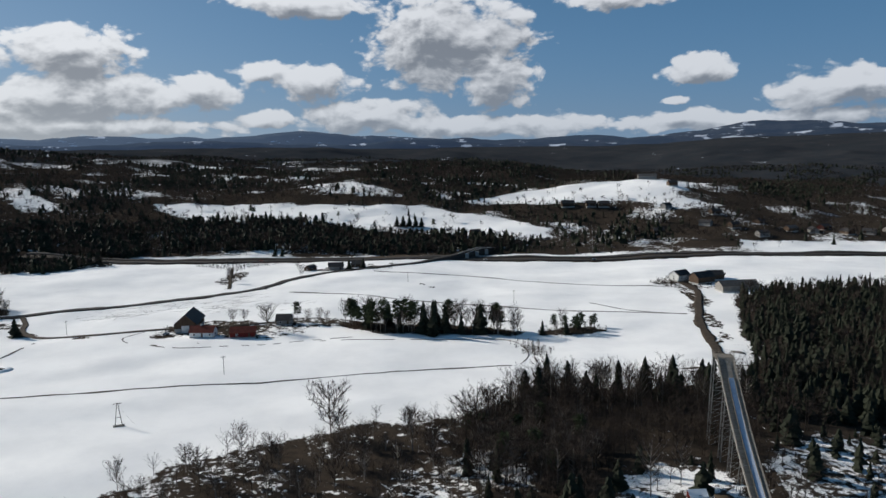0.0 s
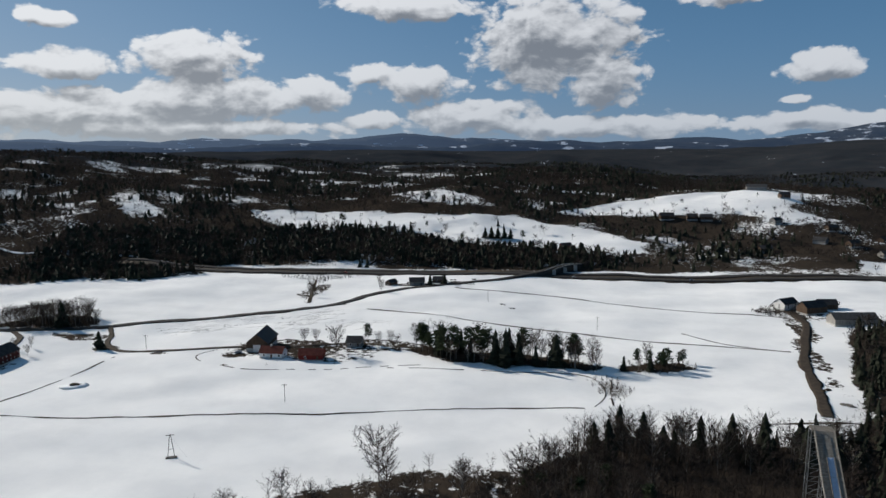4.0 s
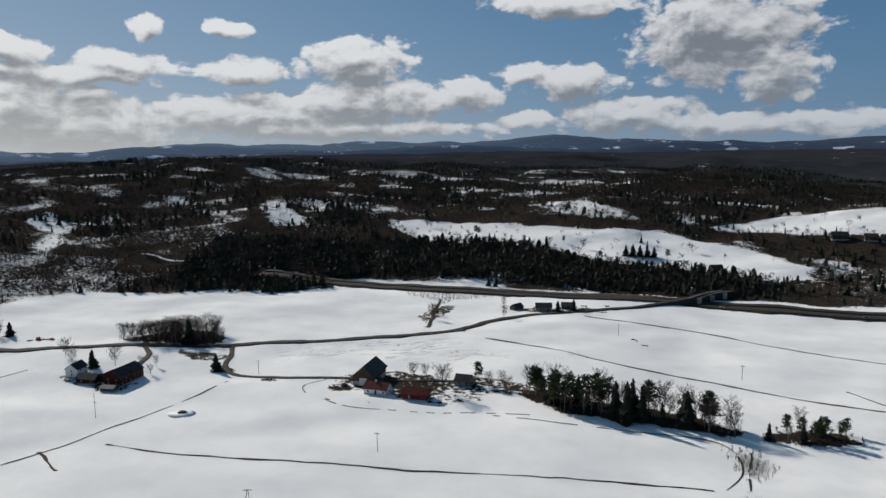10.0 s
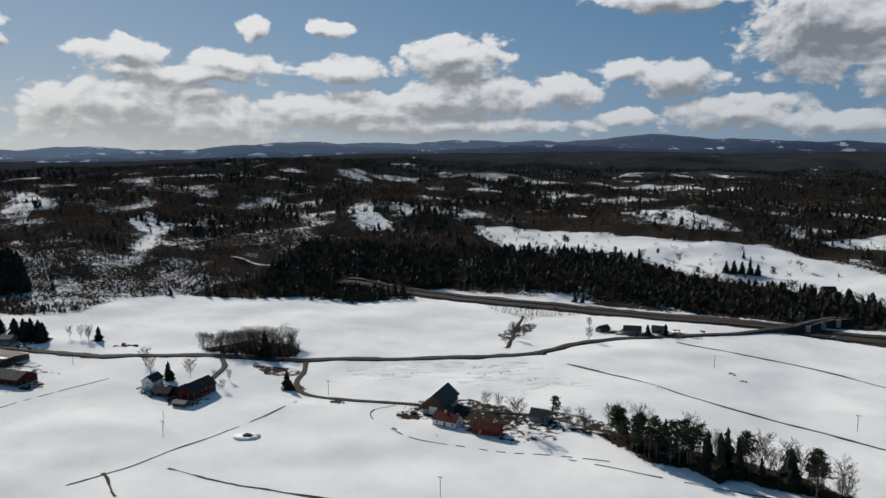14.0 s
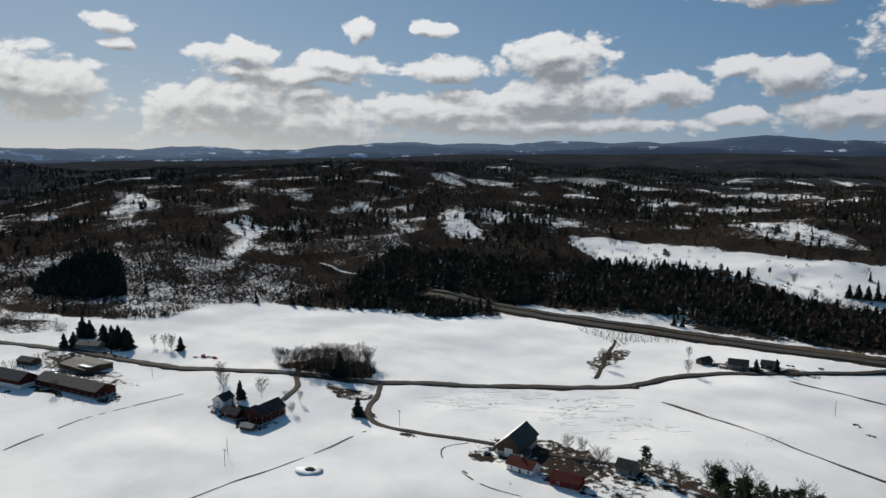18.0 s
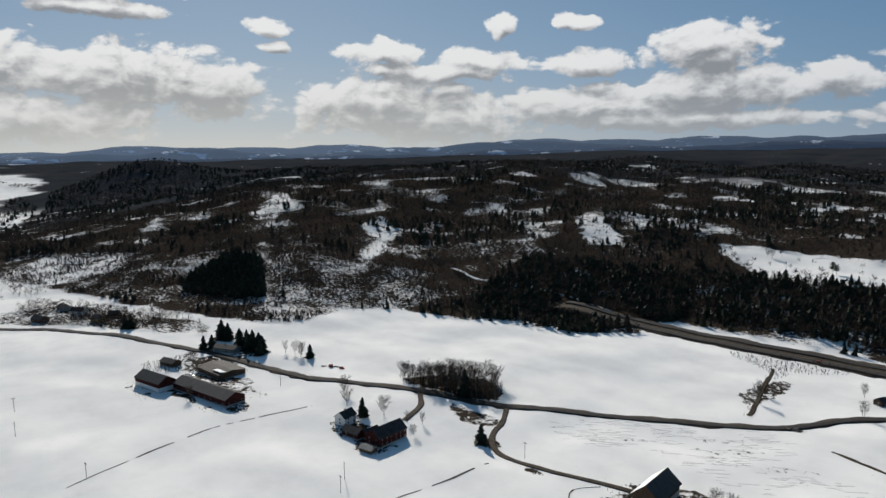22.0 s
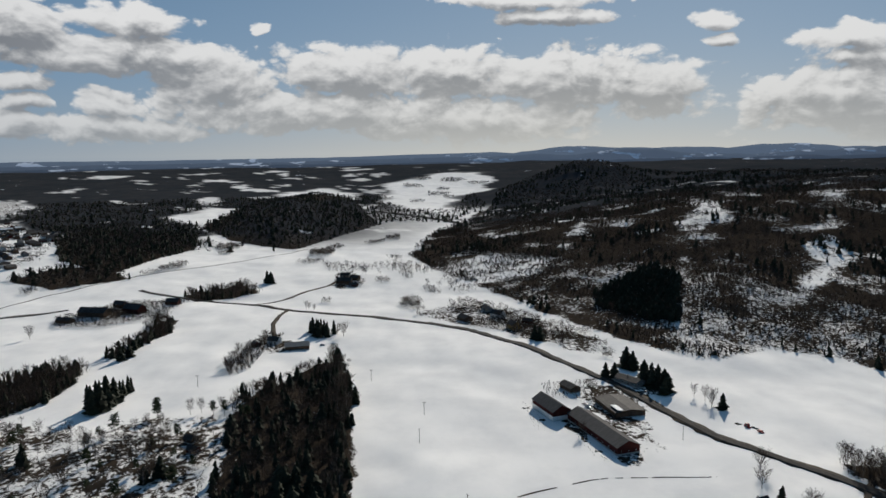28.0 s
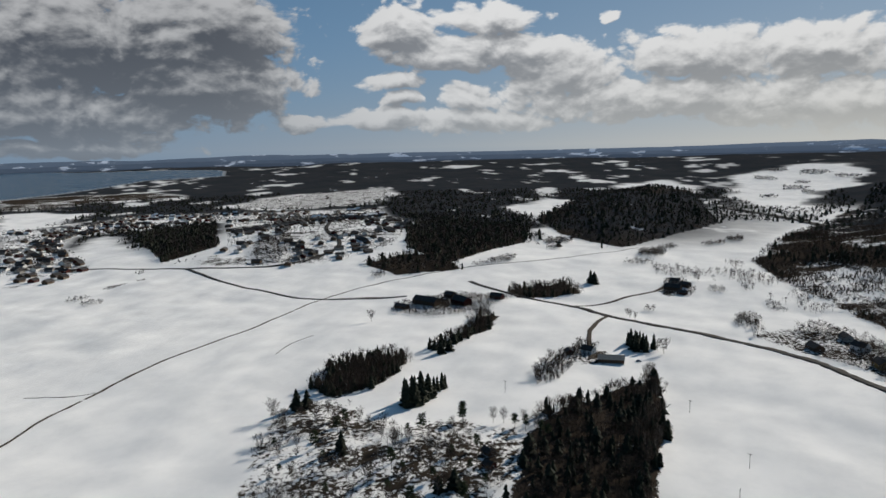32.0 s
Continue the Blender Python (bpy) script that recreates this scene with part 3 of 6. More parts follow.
YARDS = [(-190, 386, 34, 22), (-163, 384, 32, 17), (-130, 402, 30, 11), (-176, 396, 24, 12), (-202, 368, 14, 9), (-343, 324, 28, 13), (-290, 372, 10, 7), (-325, 388, 26, 10), (-470, 268, 26, 9), (-495, 300, 30, 13),
         (-530, 330, 24, 10), (-420, 285, 9, 8), (-160, 584, 24, 12), (-130, 600, 16, 8), (118, 545, 26, 18), (112, 500, 9, 40), (104, 430, 6, 60), (-665, 62, 24, 12),
         (-700, 285, 60, 24), (-660, 310, 40, 20), (-810, -130, 40, 22), (-965, 90, 45, 16), (-760, 262, 40, 20), (150, 735, 60, 40), (-500, 300, 60, 20),
         (-450, 60, 30, 20), (-755, -564, 24, 9), (-800, -565, 14, 7), (-250, 366, 5, 3), (-240, 556, 9, 26), (-200, 510, 12, 4)]


def lowland_open(x, y):
    """Over 0 where fields lie between the woods of the plain."""
    return fbm(x + 0.35 * y, 1.9 * (y - 0.35 * x), 190, 5, 61) - 0.37


def cover(x, y):
    """Bare ground, far canopy, water and scrub at places, each 0 to 1."""
    r = np.hypot(x - CX, y - CY)
    az = np.degrees(np.arctan2(-(x - CX), y - CY))
    n1, n2, n3 = fbm(x, y, 70, 4, 41), fbm(x, y, 16, 3, 42), np.maximum(fbm(x, y, 45, 3, 82), 0)
    wob = 9 * n1 + 6 * n2
    hill = inside(x, y, HILL) + wob
    bare = smooth(-4, 14, hill) * (0.83 + 0.4 * n1 - 0.8 * n3)
    scrub = smooth(-2, 8, hill) * 0.38
    slope = smooth(-12, 16, inside(x, y, SCRUB_SLOPE) + wob)
    bare = bare * (1 - slope) + slope * (0.58 + 0.45 * n1 + 0.3 * n2)
    scrub = np.maximum(scrub, slope * 0.5)
    for poly in (JUMP_WOOD, DARK_STRIP, WOOD_A, WOOD_B, BELT, WOOD_C, WOOD_D, WOOD_F, SOUTH_WOOD_HILL, COPSE, ROW_GROVE, GROVE_END):
        k = smooth(-3, 5, inside(x, y, poly) + 3 * n2)
        bare = np.maximum(bare, k * (0.84 + 0.2 * n2))
    for poly in (FORE_SLOPE, JUMP_CLEARING, PINE_SLOPE, HUT_KNOLL, ROAD_THICKET):
        k = smooth(-2, 6, inside(x, y, poly) + 4 * n2)
        bare = bare * (1 - k) + k * ((0.66 if poly is FORE_SLOPE else 0.44 if poly is ROAD_THICKET else 0.50 if poly is HUT_KNOLL else 0.54) + 0.32 * n2 + 0.2 * n1)
        scrub = np.maximum(scrub, k * (0.25 if poly is HUT_KNOLL else 0.4))
    k = smooth(-2, 5, inside(x, y, ALDER_BANK) + 3 * n2)
    scrub = np.maximum(scrub, 0.62 * k)
    for n, poly in enumerate(OPEN_SNOW):
        small = n in (0, 1, 2, 3, 5, 8)
        k = smooth(-4, 8, inside(x, y, poly) + (3.0 if small else 1.5) * wob)
        bare, scrub = bare * (1 - k) + k * ((0.34 + 0.6 * n2) if small else 0.14 + 0.2 * n2), scrub * (1 - k)
    for px, py, rx, ry in GLADES:
        k = smooth(1.25, 0.75, np.hypot((x - px) / rx, (y - py) / ry) + 0.9 * n1)
        bare = bare * (1 - k) + k * (0.3 + 0.35 * n2)
    for px, py, rx, ry in YARDS:
        k = smooth(1.2, 0.7, np.hypot((x - px) / rx, (y - py) / ry) + 0.8 * n2 + 0.4 * n1)
        bare = np.maximum(bare, k * (0.62 + 0.3 * n2))
    # ploughed rows that show through the snow
    t = radians(-40)
    u, v = x * math.cos(t) - y * math.sin(t), x * math.sin(t) + y * math.cos(t)
    rows = vnoise(u / 26, v / 4.0, 51) + 0.5 * vnoise(u / 9, v / 3.2, 52)
    k = bump(x, y, -195, 450, 75, 38) + 0.8 * bump(x, y, -120, 478, 40, 18) + 0.5 * bump(x, y, -265, 425, 40, 16)
    bare = np.maximum(bare, np.clip(k, 0, 1) * smooth(0.0, 0.6, rows) * 0.4)
    south = smooth(80, 96, az) * smooth(1000, 1250, r)
    town = np.maximum(smooth(-20, 20, inside(x, y, SETTLEMENT)), smooth(-20, 20, inside(x, y, WEST_ESTATE)))
    bare = np.maximum(bare, town * (0.40 + 0.45 * n2 + 0.3 * n1))
    wood = np.maximum(smooth(1900, 2300, r), smooth(1380, 1560, r) * smooth(0, 30, hill) * (1 - smooth(0.25, 0.4, n3))) * (1 - smooth(-10, 12, inside(x, y, OPEN_SOUTH[1]) + 90 * fbm(x, y, 260, 4, 33)))
    patch = lowland_open(x, y)
    meadow = smooth(0.0, 0.05, patch) * smooth(1300, 1700, r)
    lowland = south * smooth(-10, 40, -hill) * (1 - town)
    keep_open = np.zeros_like(x)
    for poly in OPEN_SOUTH:
        keep_open = np.maximum(keep_open, smooth(-30, 20, inside(x, y, poly) - 6 + 60 * fbm(x, y, 110, 4, 62)))
    wood = np.clip(wood * (1 - lowland) + lowland * smooth(1200, 1500, r) * (1 - 0.85 * meadow) * (1 - keep_open), 0, 1)
    k = smooth(-20, 30, inside(x, y, STUBBLE) + 60 * fbm(x, y, 160, 4, 63))
    wood, bare, scrub = wood * (1 - k), bare * (1 - k) + k * (0.72 + 0.5 * n1), np.maximum(scrub, 0.45 * k)
    k = smooth(-10, 20, inside(x, y, SCRUB_HILL))
    bare, scrub = np.maximum(bare, k * (0.42 + 0.4 * n2)), np.maximum(scrub, 0.5 * k)
    wet = smooth(-14, -6, inside(x, y, [(-1800, -2300), (-2140, -2330), (-2600, -2420), (-2950, -2230), (-3200, -2500), (-2300, -4700), (-200, -5000), (-900, -2700)])
                 + 40 * fbm(x, y, 500, 3, 71))
    return np.clip(bare, 0, 1), np.clip(wood, 0, 1) * (1 - wet), wet, np.clip(scrub, 0, 1)


def build_ground():
    rs = [0.0, 0.05]
    while rs[-1] < 4850:
        rs.append(rs[-1] + max(2.6, rs[-1] * 0.0068))
    rs = np.array(rs[1:])
    az = np.radians(np.concatenate([np.arange(-36, 156, 0.36), np.arange(156, 324, 3.0)]))
    R, A = np.meshgrid(rs, az, indexing="ij")
    x, y = CX - R * np.sin(A), CY + R * np.cos(A)
    nr, na = R.shape
    x, y = x.ravel(), y.ravel()
    z = height(x, y)
    i = np.arange((nr - 1) * na)
    j = i - i % na + (i % na + 1) % na
    quads = np.stack([i, i + na, j + na, j], 1)
    me = big_mesh("ground", np.stack([x, y, z], 1), None, GROUND, quads)
    for name, values in zip(("bare", "wood", "wet", "scrub"), cover(x, y)):
        me.attributes.new(name, "FLOAT", "POINT").data.foreach_set("value", np.ascontiguousarray(values, np.float32))
    me.polygons.foreach_set("use_smooth", np.ones(len(me.polygons), bool))
    return tagged(new("ground", me), "snow-covered fields and wooded hills with bare brown patches", "ground", kind="structure")


build_ground()


def far_hills(r, drop, rough, seed, haze_tint):
    """A long far ridge that closes the view."""
    az = np.arange(-60, 172, 0.15)
    a = np.radians(az)
    calm = smooth(70, 88, az)
    top = np.interp(az, SKY_AZ, SKY_Z) - drop - 10 * calm + rough * (1 - 0.8 * calm) * (fbm(az, az * 0, 9, 5, seed) + 0.5 * np.abs(vnoise(az / 5.5, az * 0, seed + 9)) - 0.2)
    x, y = CX - r * np.sin(a), CY + r * np.cos(a)
    rows = [np.stack([x + k * np.sin(a) * 130, y - k * np.cos(a) * 130, z], 1) for k, z in ((1.0, top * 0 - 20), (0.5, top * 0.55), (0, top), (-1, top * 0.6))]
    n = len(az)
    i = np.arange(n - 1)
    quads = np.concatenate([np.stack([i + k * n, i + 1 + k * n, i + 1 + (k + 1) * n, i + (k + 1) * n], 1) for k in range(3)])
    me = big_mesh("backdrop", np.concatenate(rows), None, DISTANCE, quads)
    # strength of the painted haze by bearing, most on the sun's side
    haze = np.interp(az, (-60, -15, 10, 30, 60, 90, 120, 170), (0.05, 0.1, 0.25, 0.6, 0.95, 0.9, 0.7, 0.6)) * haze_tint
    me.attributes.new("haze_tint", "FLOAT", "POINT").data.foreach_set("value", np.tile(haze, 4).astype(np.float32))
    tagged(new("backdrop", me), "far wooded ridge with painted blue haze under the horizon", "hills", kind="structure")


# each ridge farther back gets more painted haze
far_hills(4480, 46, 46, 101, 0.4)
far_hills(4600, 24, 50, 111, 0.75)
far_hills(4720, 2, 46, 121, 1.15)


# ---------------------------------------------------------------- roads, ditches, tracks
def curve(points, step=4.0):
    """A smooth line through points, as an array of places."""
    p = np.array([points[0]] + list(points) + [points[-1]], float)
    out = []
    for a, b, c, d in zip(p, p[1:], p[2:], p[3:]):
        for t in np.arange(0, 1, step / max(np.hypot(*(c - b)[:2]), step)):
            out.append(0.5 * (2 * b + (c - a) * t + (2 * a - 5 * b + 4 * c - d) * t * t + (3 * b - a - 3 * c + d) * t ** 3))
    return np.array(out + [p[-1]])


def ribbon(name, points, width, material, label, category, lift=0.25, ragged=0.0, raised=None, dip=0.0, seed=1, gaps=0.0):
    """A strip that follows the ground; ragged edges for ditches, raised(x, y) for banks."""
    line = curve(points)
    d = np.gradient(line, axis=0)
    d /= np.hypot(d[:, 0], d[:, 1])[:, None] + 1e-9
    side = np.stack([-d[:, 1], d[:, 0]], 1)
    along = np.arange(len(line)) * 4.0
    rows = []
    for k, s in enumerate((-1.0, -0.97, -0.5, 0.0, 0.5, 0.97, 1.0)):
        w = width / 2 * (1 + ragged * vnoise(along / 9, along * 0 + (s > 0) * 7, seed) + 0.6 * ragged * vnoise(along / 3.3, along * 0 + (s > 0) * 3, seed + 1))
        q = line[:, :2] + side * (s * w)[:, None]
        if ragged:
            q = q + side * (0.25 * width * ragged * vnoise(along / 14, along * 0, seed + 5))[:, None]
        base = height(q[:, 0], q[:, 1])
        z = np.maximum(base, height(line[:, 0], line[:, 1])) + lift - dip * (1 - abs(s)) if abs(s) < 1 else base - 0.8
        if raised is not None and abs(s) < 1:
            z = z + raised(q[:, 0], q[:, 1])
        rows.append(np.column_stack([q, z]))
    n = len(line)
    verts = np.concatenate(rows)
    i = np.arange(n - 1)
    quads = np.concatenate([np.stack([i + k * n, i + 1 + k * n, i + 1 + (k + 1) * n, i + (k + 1) * n], 1)[:, ::-1] for k in range(6)])
    if gaps:      # snow bridges
        quads = quads[np.tile(vnoise(along / 11, along * 0, seed + 8)[:-1] + 0.5 * vnoise(along / 4.3, along * 0, seed + 9)[:-1] < gaps, 6)]
    me = big_mesh(name, verts, None, material, quads)
    me.polygons.foreach_set("use_smooth", np.ones(len(me.polygons), bool))
    return tagged(new(name, me), label, category, kind="structure")


def flyover(x, y):
    return 6.5 * np.exp(-(np.hypot(x + 50, y - 686) / 46) ** 2)


ribbon("country_road", [(-930, -150), (-880, -80), (-839, 1), (-797, 69), (-755, 158), (-722, 211), (-677, 244), (-611, 281), (-542, 313), (-494, 329), (-445, 344),
                        (-418, 358), (-372, 387), (-322, 414), (-284, 444), (-246, 474), (-206, 506), (-183, 543), (-138, 588), (-106, 621), (-68, 663), (-46, 706),
                        (-16, 753), (20, 780)], 6.2, ASPHALT, "wet dark asphalt country road between snowy fields", "road", 0.35, raised=flyover)
ribbon("road_shoulder", [(-839, 1), (-797, 69), (-755, 158), (-722, 211), (-677, 244), (-611, 281), (-542, 313), (-494, 329), (-445, 344), (-418, 358), (-372, 387),
                         (-322, 414), (-284, 444), (-246, 474), (-206, 506), (-183, 543), (-138, 588), (-106, 621)], 8.2, VERGE,
       "thawed brown shoulder along the country road", "verge", 0.2, 0.3)
ribbon("farm_lane", [(-322, 414), (-306, 396), (-294, 378), (-272, 367), (-244, 372), (-222, 379), (-205, 384), (-180, 392), (-150, 400)], 3.4, GRAVEL,
       "muddy gravel lane to the farm", "lane", 0.3, 0.2)
ribbon("farm_lane", [(-386, 402), (-372, 386), (-352, 372), (-340, 352)], 3.4, GRAVEL, "muddy gravel lane to the red barn", "lane", 0.3, 0.2, seed=3)
ribbon("farm_lane", [(-839, 1), (-870, 28), (-903, 48), (-959, 76), (-1022, 88)], 4.0, GRAVEL, "brown gravel lane to the farm on the rise", "lane", 0.3, 0.2, seed=4)
ribbon("farm_lane", [(-812, 44), (-780, 42), (-735, 42), (-690, 52), (-660, 60)], 4.4, GRAVEL, "brown gravel lane past bare shrubs", "lane", 0.3, 0.25, seed=5)
ribbon("farm_lane", [(88, 330), (94, 380), (98, 420), (108, 470), (118, 515), (112, 556)], 5.5, GRAVEL, "wide muddy lane to the farm beside the wood", "lane", 0.3, 0.3, seed=6)
ribbon("village_road", [(-874, -559), (-822, -445), (-785, -331), (-783, -275), (-800, -225), (-822, -186)], 5.0, ASPHALT, "narrow asphalt road through snow", "road", 0.35)
ribbon("village_road", [(-874, -559), (-905, -480), (-960, -424), (-1040, -418), (-1107, -450), (-1180, -520), (-1300, -590), (-1380, -640)], 7.5, ASPHALT,
       "curving asphalt road into the housing estate", "road", 0.35)
ribbon("village_road", [(-874, -559), (-840, -700), (-790, -900), (-700, -1200)], 6.0, ASPHALT, "straight asphalt road past houses", "road", 0.35)
ribbon("motorway_verge", [(-470, 612), (-392, 634), (-301, 645), (-213, 656), (-104, 668), (0, 672), (95, 680), (220, 700), (340, 715), (700, 800), (1400, 1000)], 34, VERGE,
       "thawed brown verge along the motorway", "verge", 0.25, 0.12)
for off, nm in ((-8.5, 1), (8.5, 2)):
    ribbon("motorway", [(-470, 612 + off), (-392, 634 + off), (-301, 645 + off), (-213, 656 + off), (-104, 668 + off), (0, 672 + off), (95, 680 + off), (220, 700 + off),
                        (340, 715 + off), (700, 800 + off), (1400, 1000 + off)], 9.5, ASPHALT, "grey asphalt motorway carriageway at the foot of the hill", "road", 0.9)
ribbon("motorway", [(-2090, 90), (-1940, 190), (-1800, 262), (-1640, 320)], 22, ASPHALT, "distant motorway cutting across the valley", "road", 1.2)
ribbon("forest_track", [(-660, 632), (-617, 625), (-568, 630), (-494, 640), (-421, 636)], 2.6, SNOW, "snow-covered forest track", "track", 0.6, 0.3)
DITCHES = [
    ([(-128, 577), (-90, 574), (-43, 570), (28, 546), (78, 536), (110, 530)], 2.6),
    ([(-172, 495), (-118, 481), (-45, 463), (27, 448), (68, 444), (95, 440)], 2.4),
    ([(-252, 262), (-212, 269), (-164, 283), (-108, 301), (-64, 313), (-29, 322), (-8, 326)], 1.9),
    ([(-272, 228), (-267, 255), (-268, 282), (-268, 320), (-271, 356)], 1.3),
    ([(-150, 404), (-110, 400), (-84, 396)], 3.0),
    ([(2, 372), (3, 341), (6, 312), (8, 296)], 1.3),
    ([(-226, 512), (-231, 526), (-246, 563), (-258, 594), (-264, 606)], 6.0),
    ([(-340, -228), (-367, -233), (-419, -250), (-510, -268), (-609, -268), (-700, -272), (-771, -275), (-853, -262), (-954, -217), (-1043, -153), (-1142, -80), (-1289, 5)], 4.0),
    ([(-783, -276), (-800, -240), (-815, -200)], 3.0),
    ([(-432, -300), (-446, -272), (-460, -262)], 2.0),
    ([(-362, 180), (-364, 185), (-373, 205), (-390, 240), (-398, 264), (-397, 290), (-394, 322)], 1.0),
    ([(-580, -190), (-610, -196), (-640, -192)], 1.6),
    ([(-200, 350), (-180, 346), (-150, 352), (-120, 364), (-95, 370)], 0.9),
    ([(-218, 377), (-224, 366), (-216, 356), (-196, 350)], 1.2),
    ([(60, 318), (84, 322), (110, 330), (150, 342)], 3.0),
    ([(92, 440), (60, 452), (40, 470)], 1.6),
    ([(-4, 330), (0, 348), (-5, 369), (-17, 377), (-40, 374), (-77, 366), (-115, 363)], 1.0),
    ([(-271, 244), (-258, 238), (-245, 233)], 3.2),
]
for n, (pts, w) in enumerate(DITCHES):
    ribbon("ditch", pts, w * 0.5, DITCH, "narrow ditch with dead brown grass and gaps of snow", "ditch", 0.18, 1.0 if w < 4 else 0.4, dip=0.1, seed=20 + n, gaps=1.25 if w > 1.4 else 0.6)


# ---------------------------------------------------------------- tree shapes, one metre high
rng = np.random.default_rng(7)


def sliver(a, b, w, rot):
    """A thin triangle from a to b."""
    a, b = np.array(a, float), np.array(b, float)
    side = np.array([math.cos(rot), math.sin(rot), 0]) * w
    return [a - side, a + side, b]


def soup(tris):
    v = np.array(tris, float).reshape(-1, 3)
    return v, np.arange(len(v)).reshape(-1, 3)


def spruce_shape(layers, n, wide, rough=0.35, bottom=0.06, power=0.85):
    """Drooping ragged whorls on a thin stem."""
    tris = []
    for k in range(layers):
        f = k / layers
        z0 = bottom + (1 - bottom) * f
        top = min(1.0, z0 + (1 - bottom) * 1.9 / layers)
        rad = wide * (1 - f) ** power * rng.uniform(0.82, 1.12) + 0.012
        ph = rng.uniform(0, 6.3)
        ring = []
        for j in range(n):
            a = ph + 2 * math.pi * j / n + rng.uniform(-0.15, 0.15)
            q = rad * (1 + rough * (rng.uniform(-1, 1) if n > 6 else (0.6 if j % 2 else -0.6)))
            ring.append((q * math.cos(a), q * math.sin(a), z0 - rng.uniform(0, 0.05)))
        for j in range(n):
            tris.append([(0, 0, top), ring[j], ring[(j + 1) % n]])
    return soup(tris)


def bare_shape(n, spread, start=0.3, w=0.006, stem=0.011, upright=0.6):
    """A stem and a fan of thin upright twigs, for woods seen from afar."""
    tris = []
    for a in (0, 2.1, 4.2):
        tris.append(sliver((0, 0, 0), (rng.uniform(-0.02, 0.02), rng.uniform(-0.02, 0.02), rng.uniform(0.85, 1)), stem, a))
    for _ in range(n):
        z = rng.uniform(start, 0.88)
        a, reach = rng.uniform(0, 6.3), spread * rng.uniform(0.35, 1.0) * (1.15 - z)
        r0 = rng.uniform(0, 0.35) * reach
        tip = (reach * math.cos(a), reach * math.sin(a), min(1.0, z + upright * reach + rng.uniform(0.03, 0.2)))
        tris.append(sliver((r0 * math.cos(a), r0 * math.sin(a), z), tip, w * rng.uniform(0.6, 1.6), a + 1.57))
    return soup(tris)


def branchy_shape(limbs, twigs, spread, start=0.25, lean=0.5, w=0.0075):
    """A bare broadleaf tree: limbs that fork into twigs. Gives the stem with its limbs, and the twigs."""
    verts, faces, fine, levels = [], [], [], []

    def ring(p, d, w0):
        s = np.cross(d, (0.31, 0.17, 0.94))
        s /= np.linalg.norm(s) + 1e-9
        t = np.cross(d, s)
        t /= np.linalg.norm(t) + 1e-9
        for q in (0, 2.09, 4.19):
            verts.append(np.array(p) + w0 * (math.cos(q) * s + math.sin(q) * t))
        return len(verts) - 3

    def skin(a, b):
        for k in range(3):
            j = (k + 1) % 3
            faces.extend(((a + k, a + j, b + j), (a + k, b + j, b + k)))
    p, w0 = np.zeros(3), 0.016
    for k in range(9):
        levels.append((p[2], ring(p, np.array([0.02, 0.0, 1.0]), w0)))
        if k:
            skin(levels[-2][1], levels[-1][1])
        p = p + np.array([rng.uniform(-0.008, 0.008), rng.uniform(-0.008, 0.008), 0.119])
        w0 *= 0.87
    for k in range(limbs):
        z = start + (0.82 - start) * (k + rng.uniform(0, 0.9)) / limbs
        a = 2.4 * k + rng.uniform(-0.4, 0.4)
        reach = spread * math.sin(math.pi * min(1, (z - start) / (1 - start) * 0.75 + 0.22)) * rng.uniform(0.7, 1.1)
        z, root_ring = min(levels[1:], key=lambda level: abs(level[0] - z))
        base = np.mean(verts[root_ring:root_ring + 3], axis=0)
        mid = base + np.array([0.5 * reach * math.cos(a), 0.5 * reach * math.sin(a), lean * reach * 0.55])
        end = base + np.array([reach * math.cos(a), reach * math.sin(a), lean * reach * 1.35])
        ww = 0.0085 * (1.2 - z)
        m, e = ring(mid, mid - base, ww * 0.7), ring(end, end - mid, ww * 0.3)
        skin(root_ring, m)
        skin(m, e)
        for j in range(twigs):
            f = rng.uniform(0.25, 1.0)
            o = base + (mid - base) * min(1, f * 2) + (end - mid) * max(0, f * 2 - 1)
            d = np.array([rng.normal(0, 0.6) + math.cos(a) * 0.5, rng.normal(0, 0.6) + math.sin(a) * 0.5, rng.uniform(0.1, 1.1)])
            d *= rng.uniform(0.06, 0.17) / np.linalg.norm(d)
            tip = np.minimum(o + d, (9, 9, 1.0))
            fine.append(sliver(o, tip, w * rng.uniform(0.6, 1.3), rng.uniform(0, 3.14)))
            for _ in range(2):
                fine.append(sliver(o + d * rng.uniform(0.3, 0.8), tip + rng.normal(0, 0.035, 3), w * 0.6, rng.uniform(0, 3.14)))
    return (np.array(verts), np.array(faces)), soup(fine)


def crown_shape(n, wide, low=0.22, size=0.17, w=0.03, stems=2):
    """A bare tree seen from afar: a stem and a rounded crown of many outward sprays."""
    tris = [sliver((0, 0, 0), (rng.uniform(-0.03, 0.03), rng.uniform(-0.03, 0.03), 0.8), 0.012, 1.6 * k) for k in range(stems)]
    mid, tall = (1 + low) / 2, (1 - low) / 2
    for _ in range(n):
        d = rng.normal(0, 1, 3)
        d /= np.linalg.norm(d)
        k = rng.uniform(0.35, 0.9)
        lean = 1 + 0.35 * d[2]
        q = np.array([d[0] * wide * k / lean, d[1] * wide * k / lean, mid + d[2] * tall * k])
        out = np.array([d[0] * 0.8, d[1] * 0.8, 0.55 + 0.5 * d[2]]) + rng.normal(0, 0.25, 3)
        tip = np.minimum(q + out * size * rng.uniform(0.6, 1.3), (9, 9, 1.0))
        tris.append(sliver(q - out * size * 0.4, tip, w * rng.uniform(0.6, 1.4), rng.uniform(0, 3.14)))
    return soup(tris)


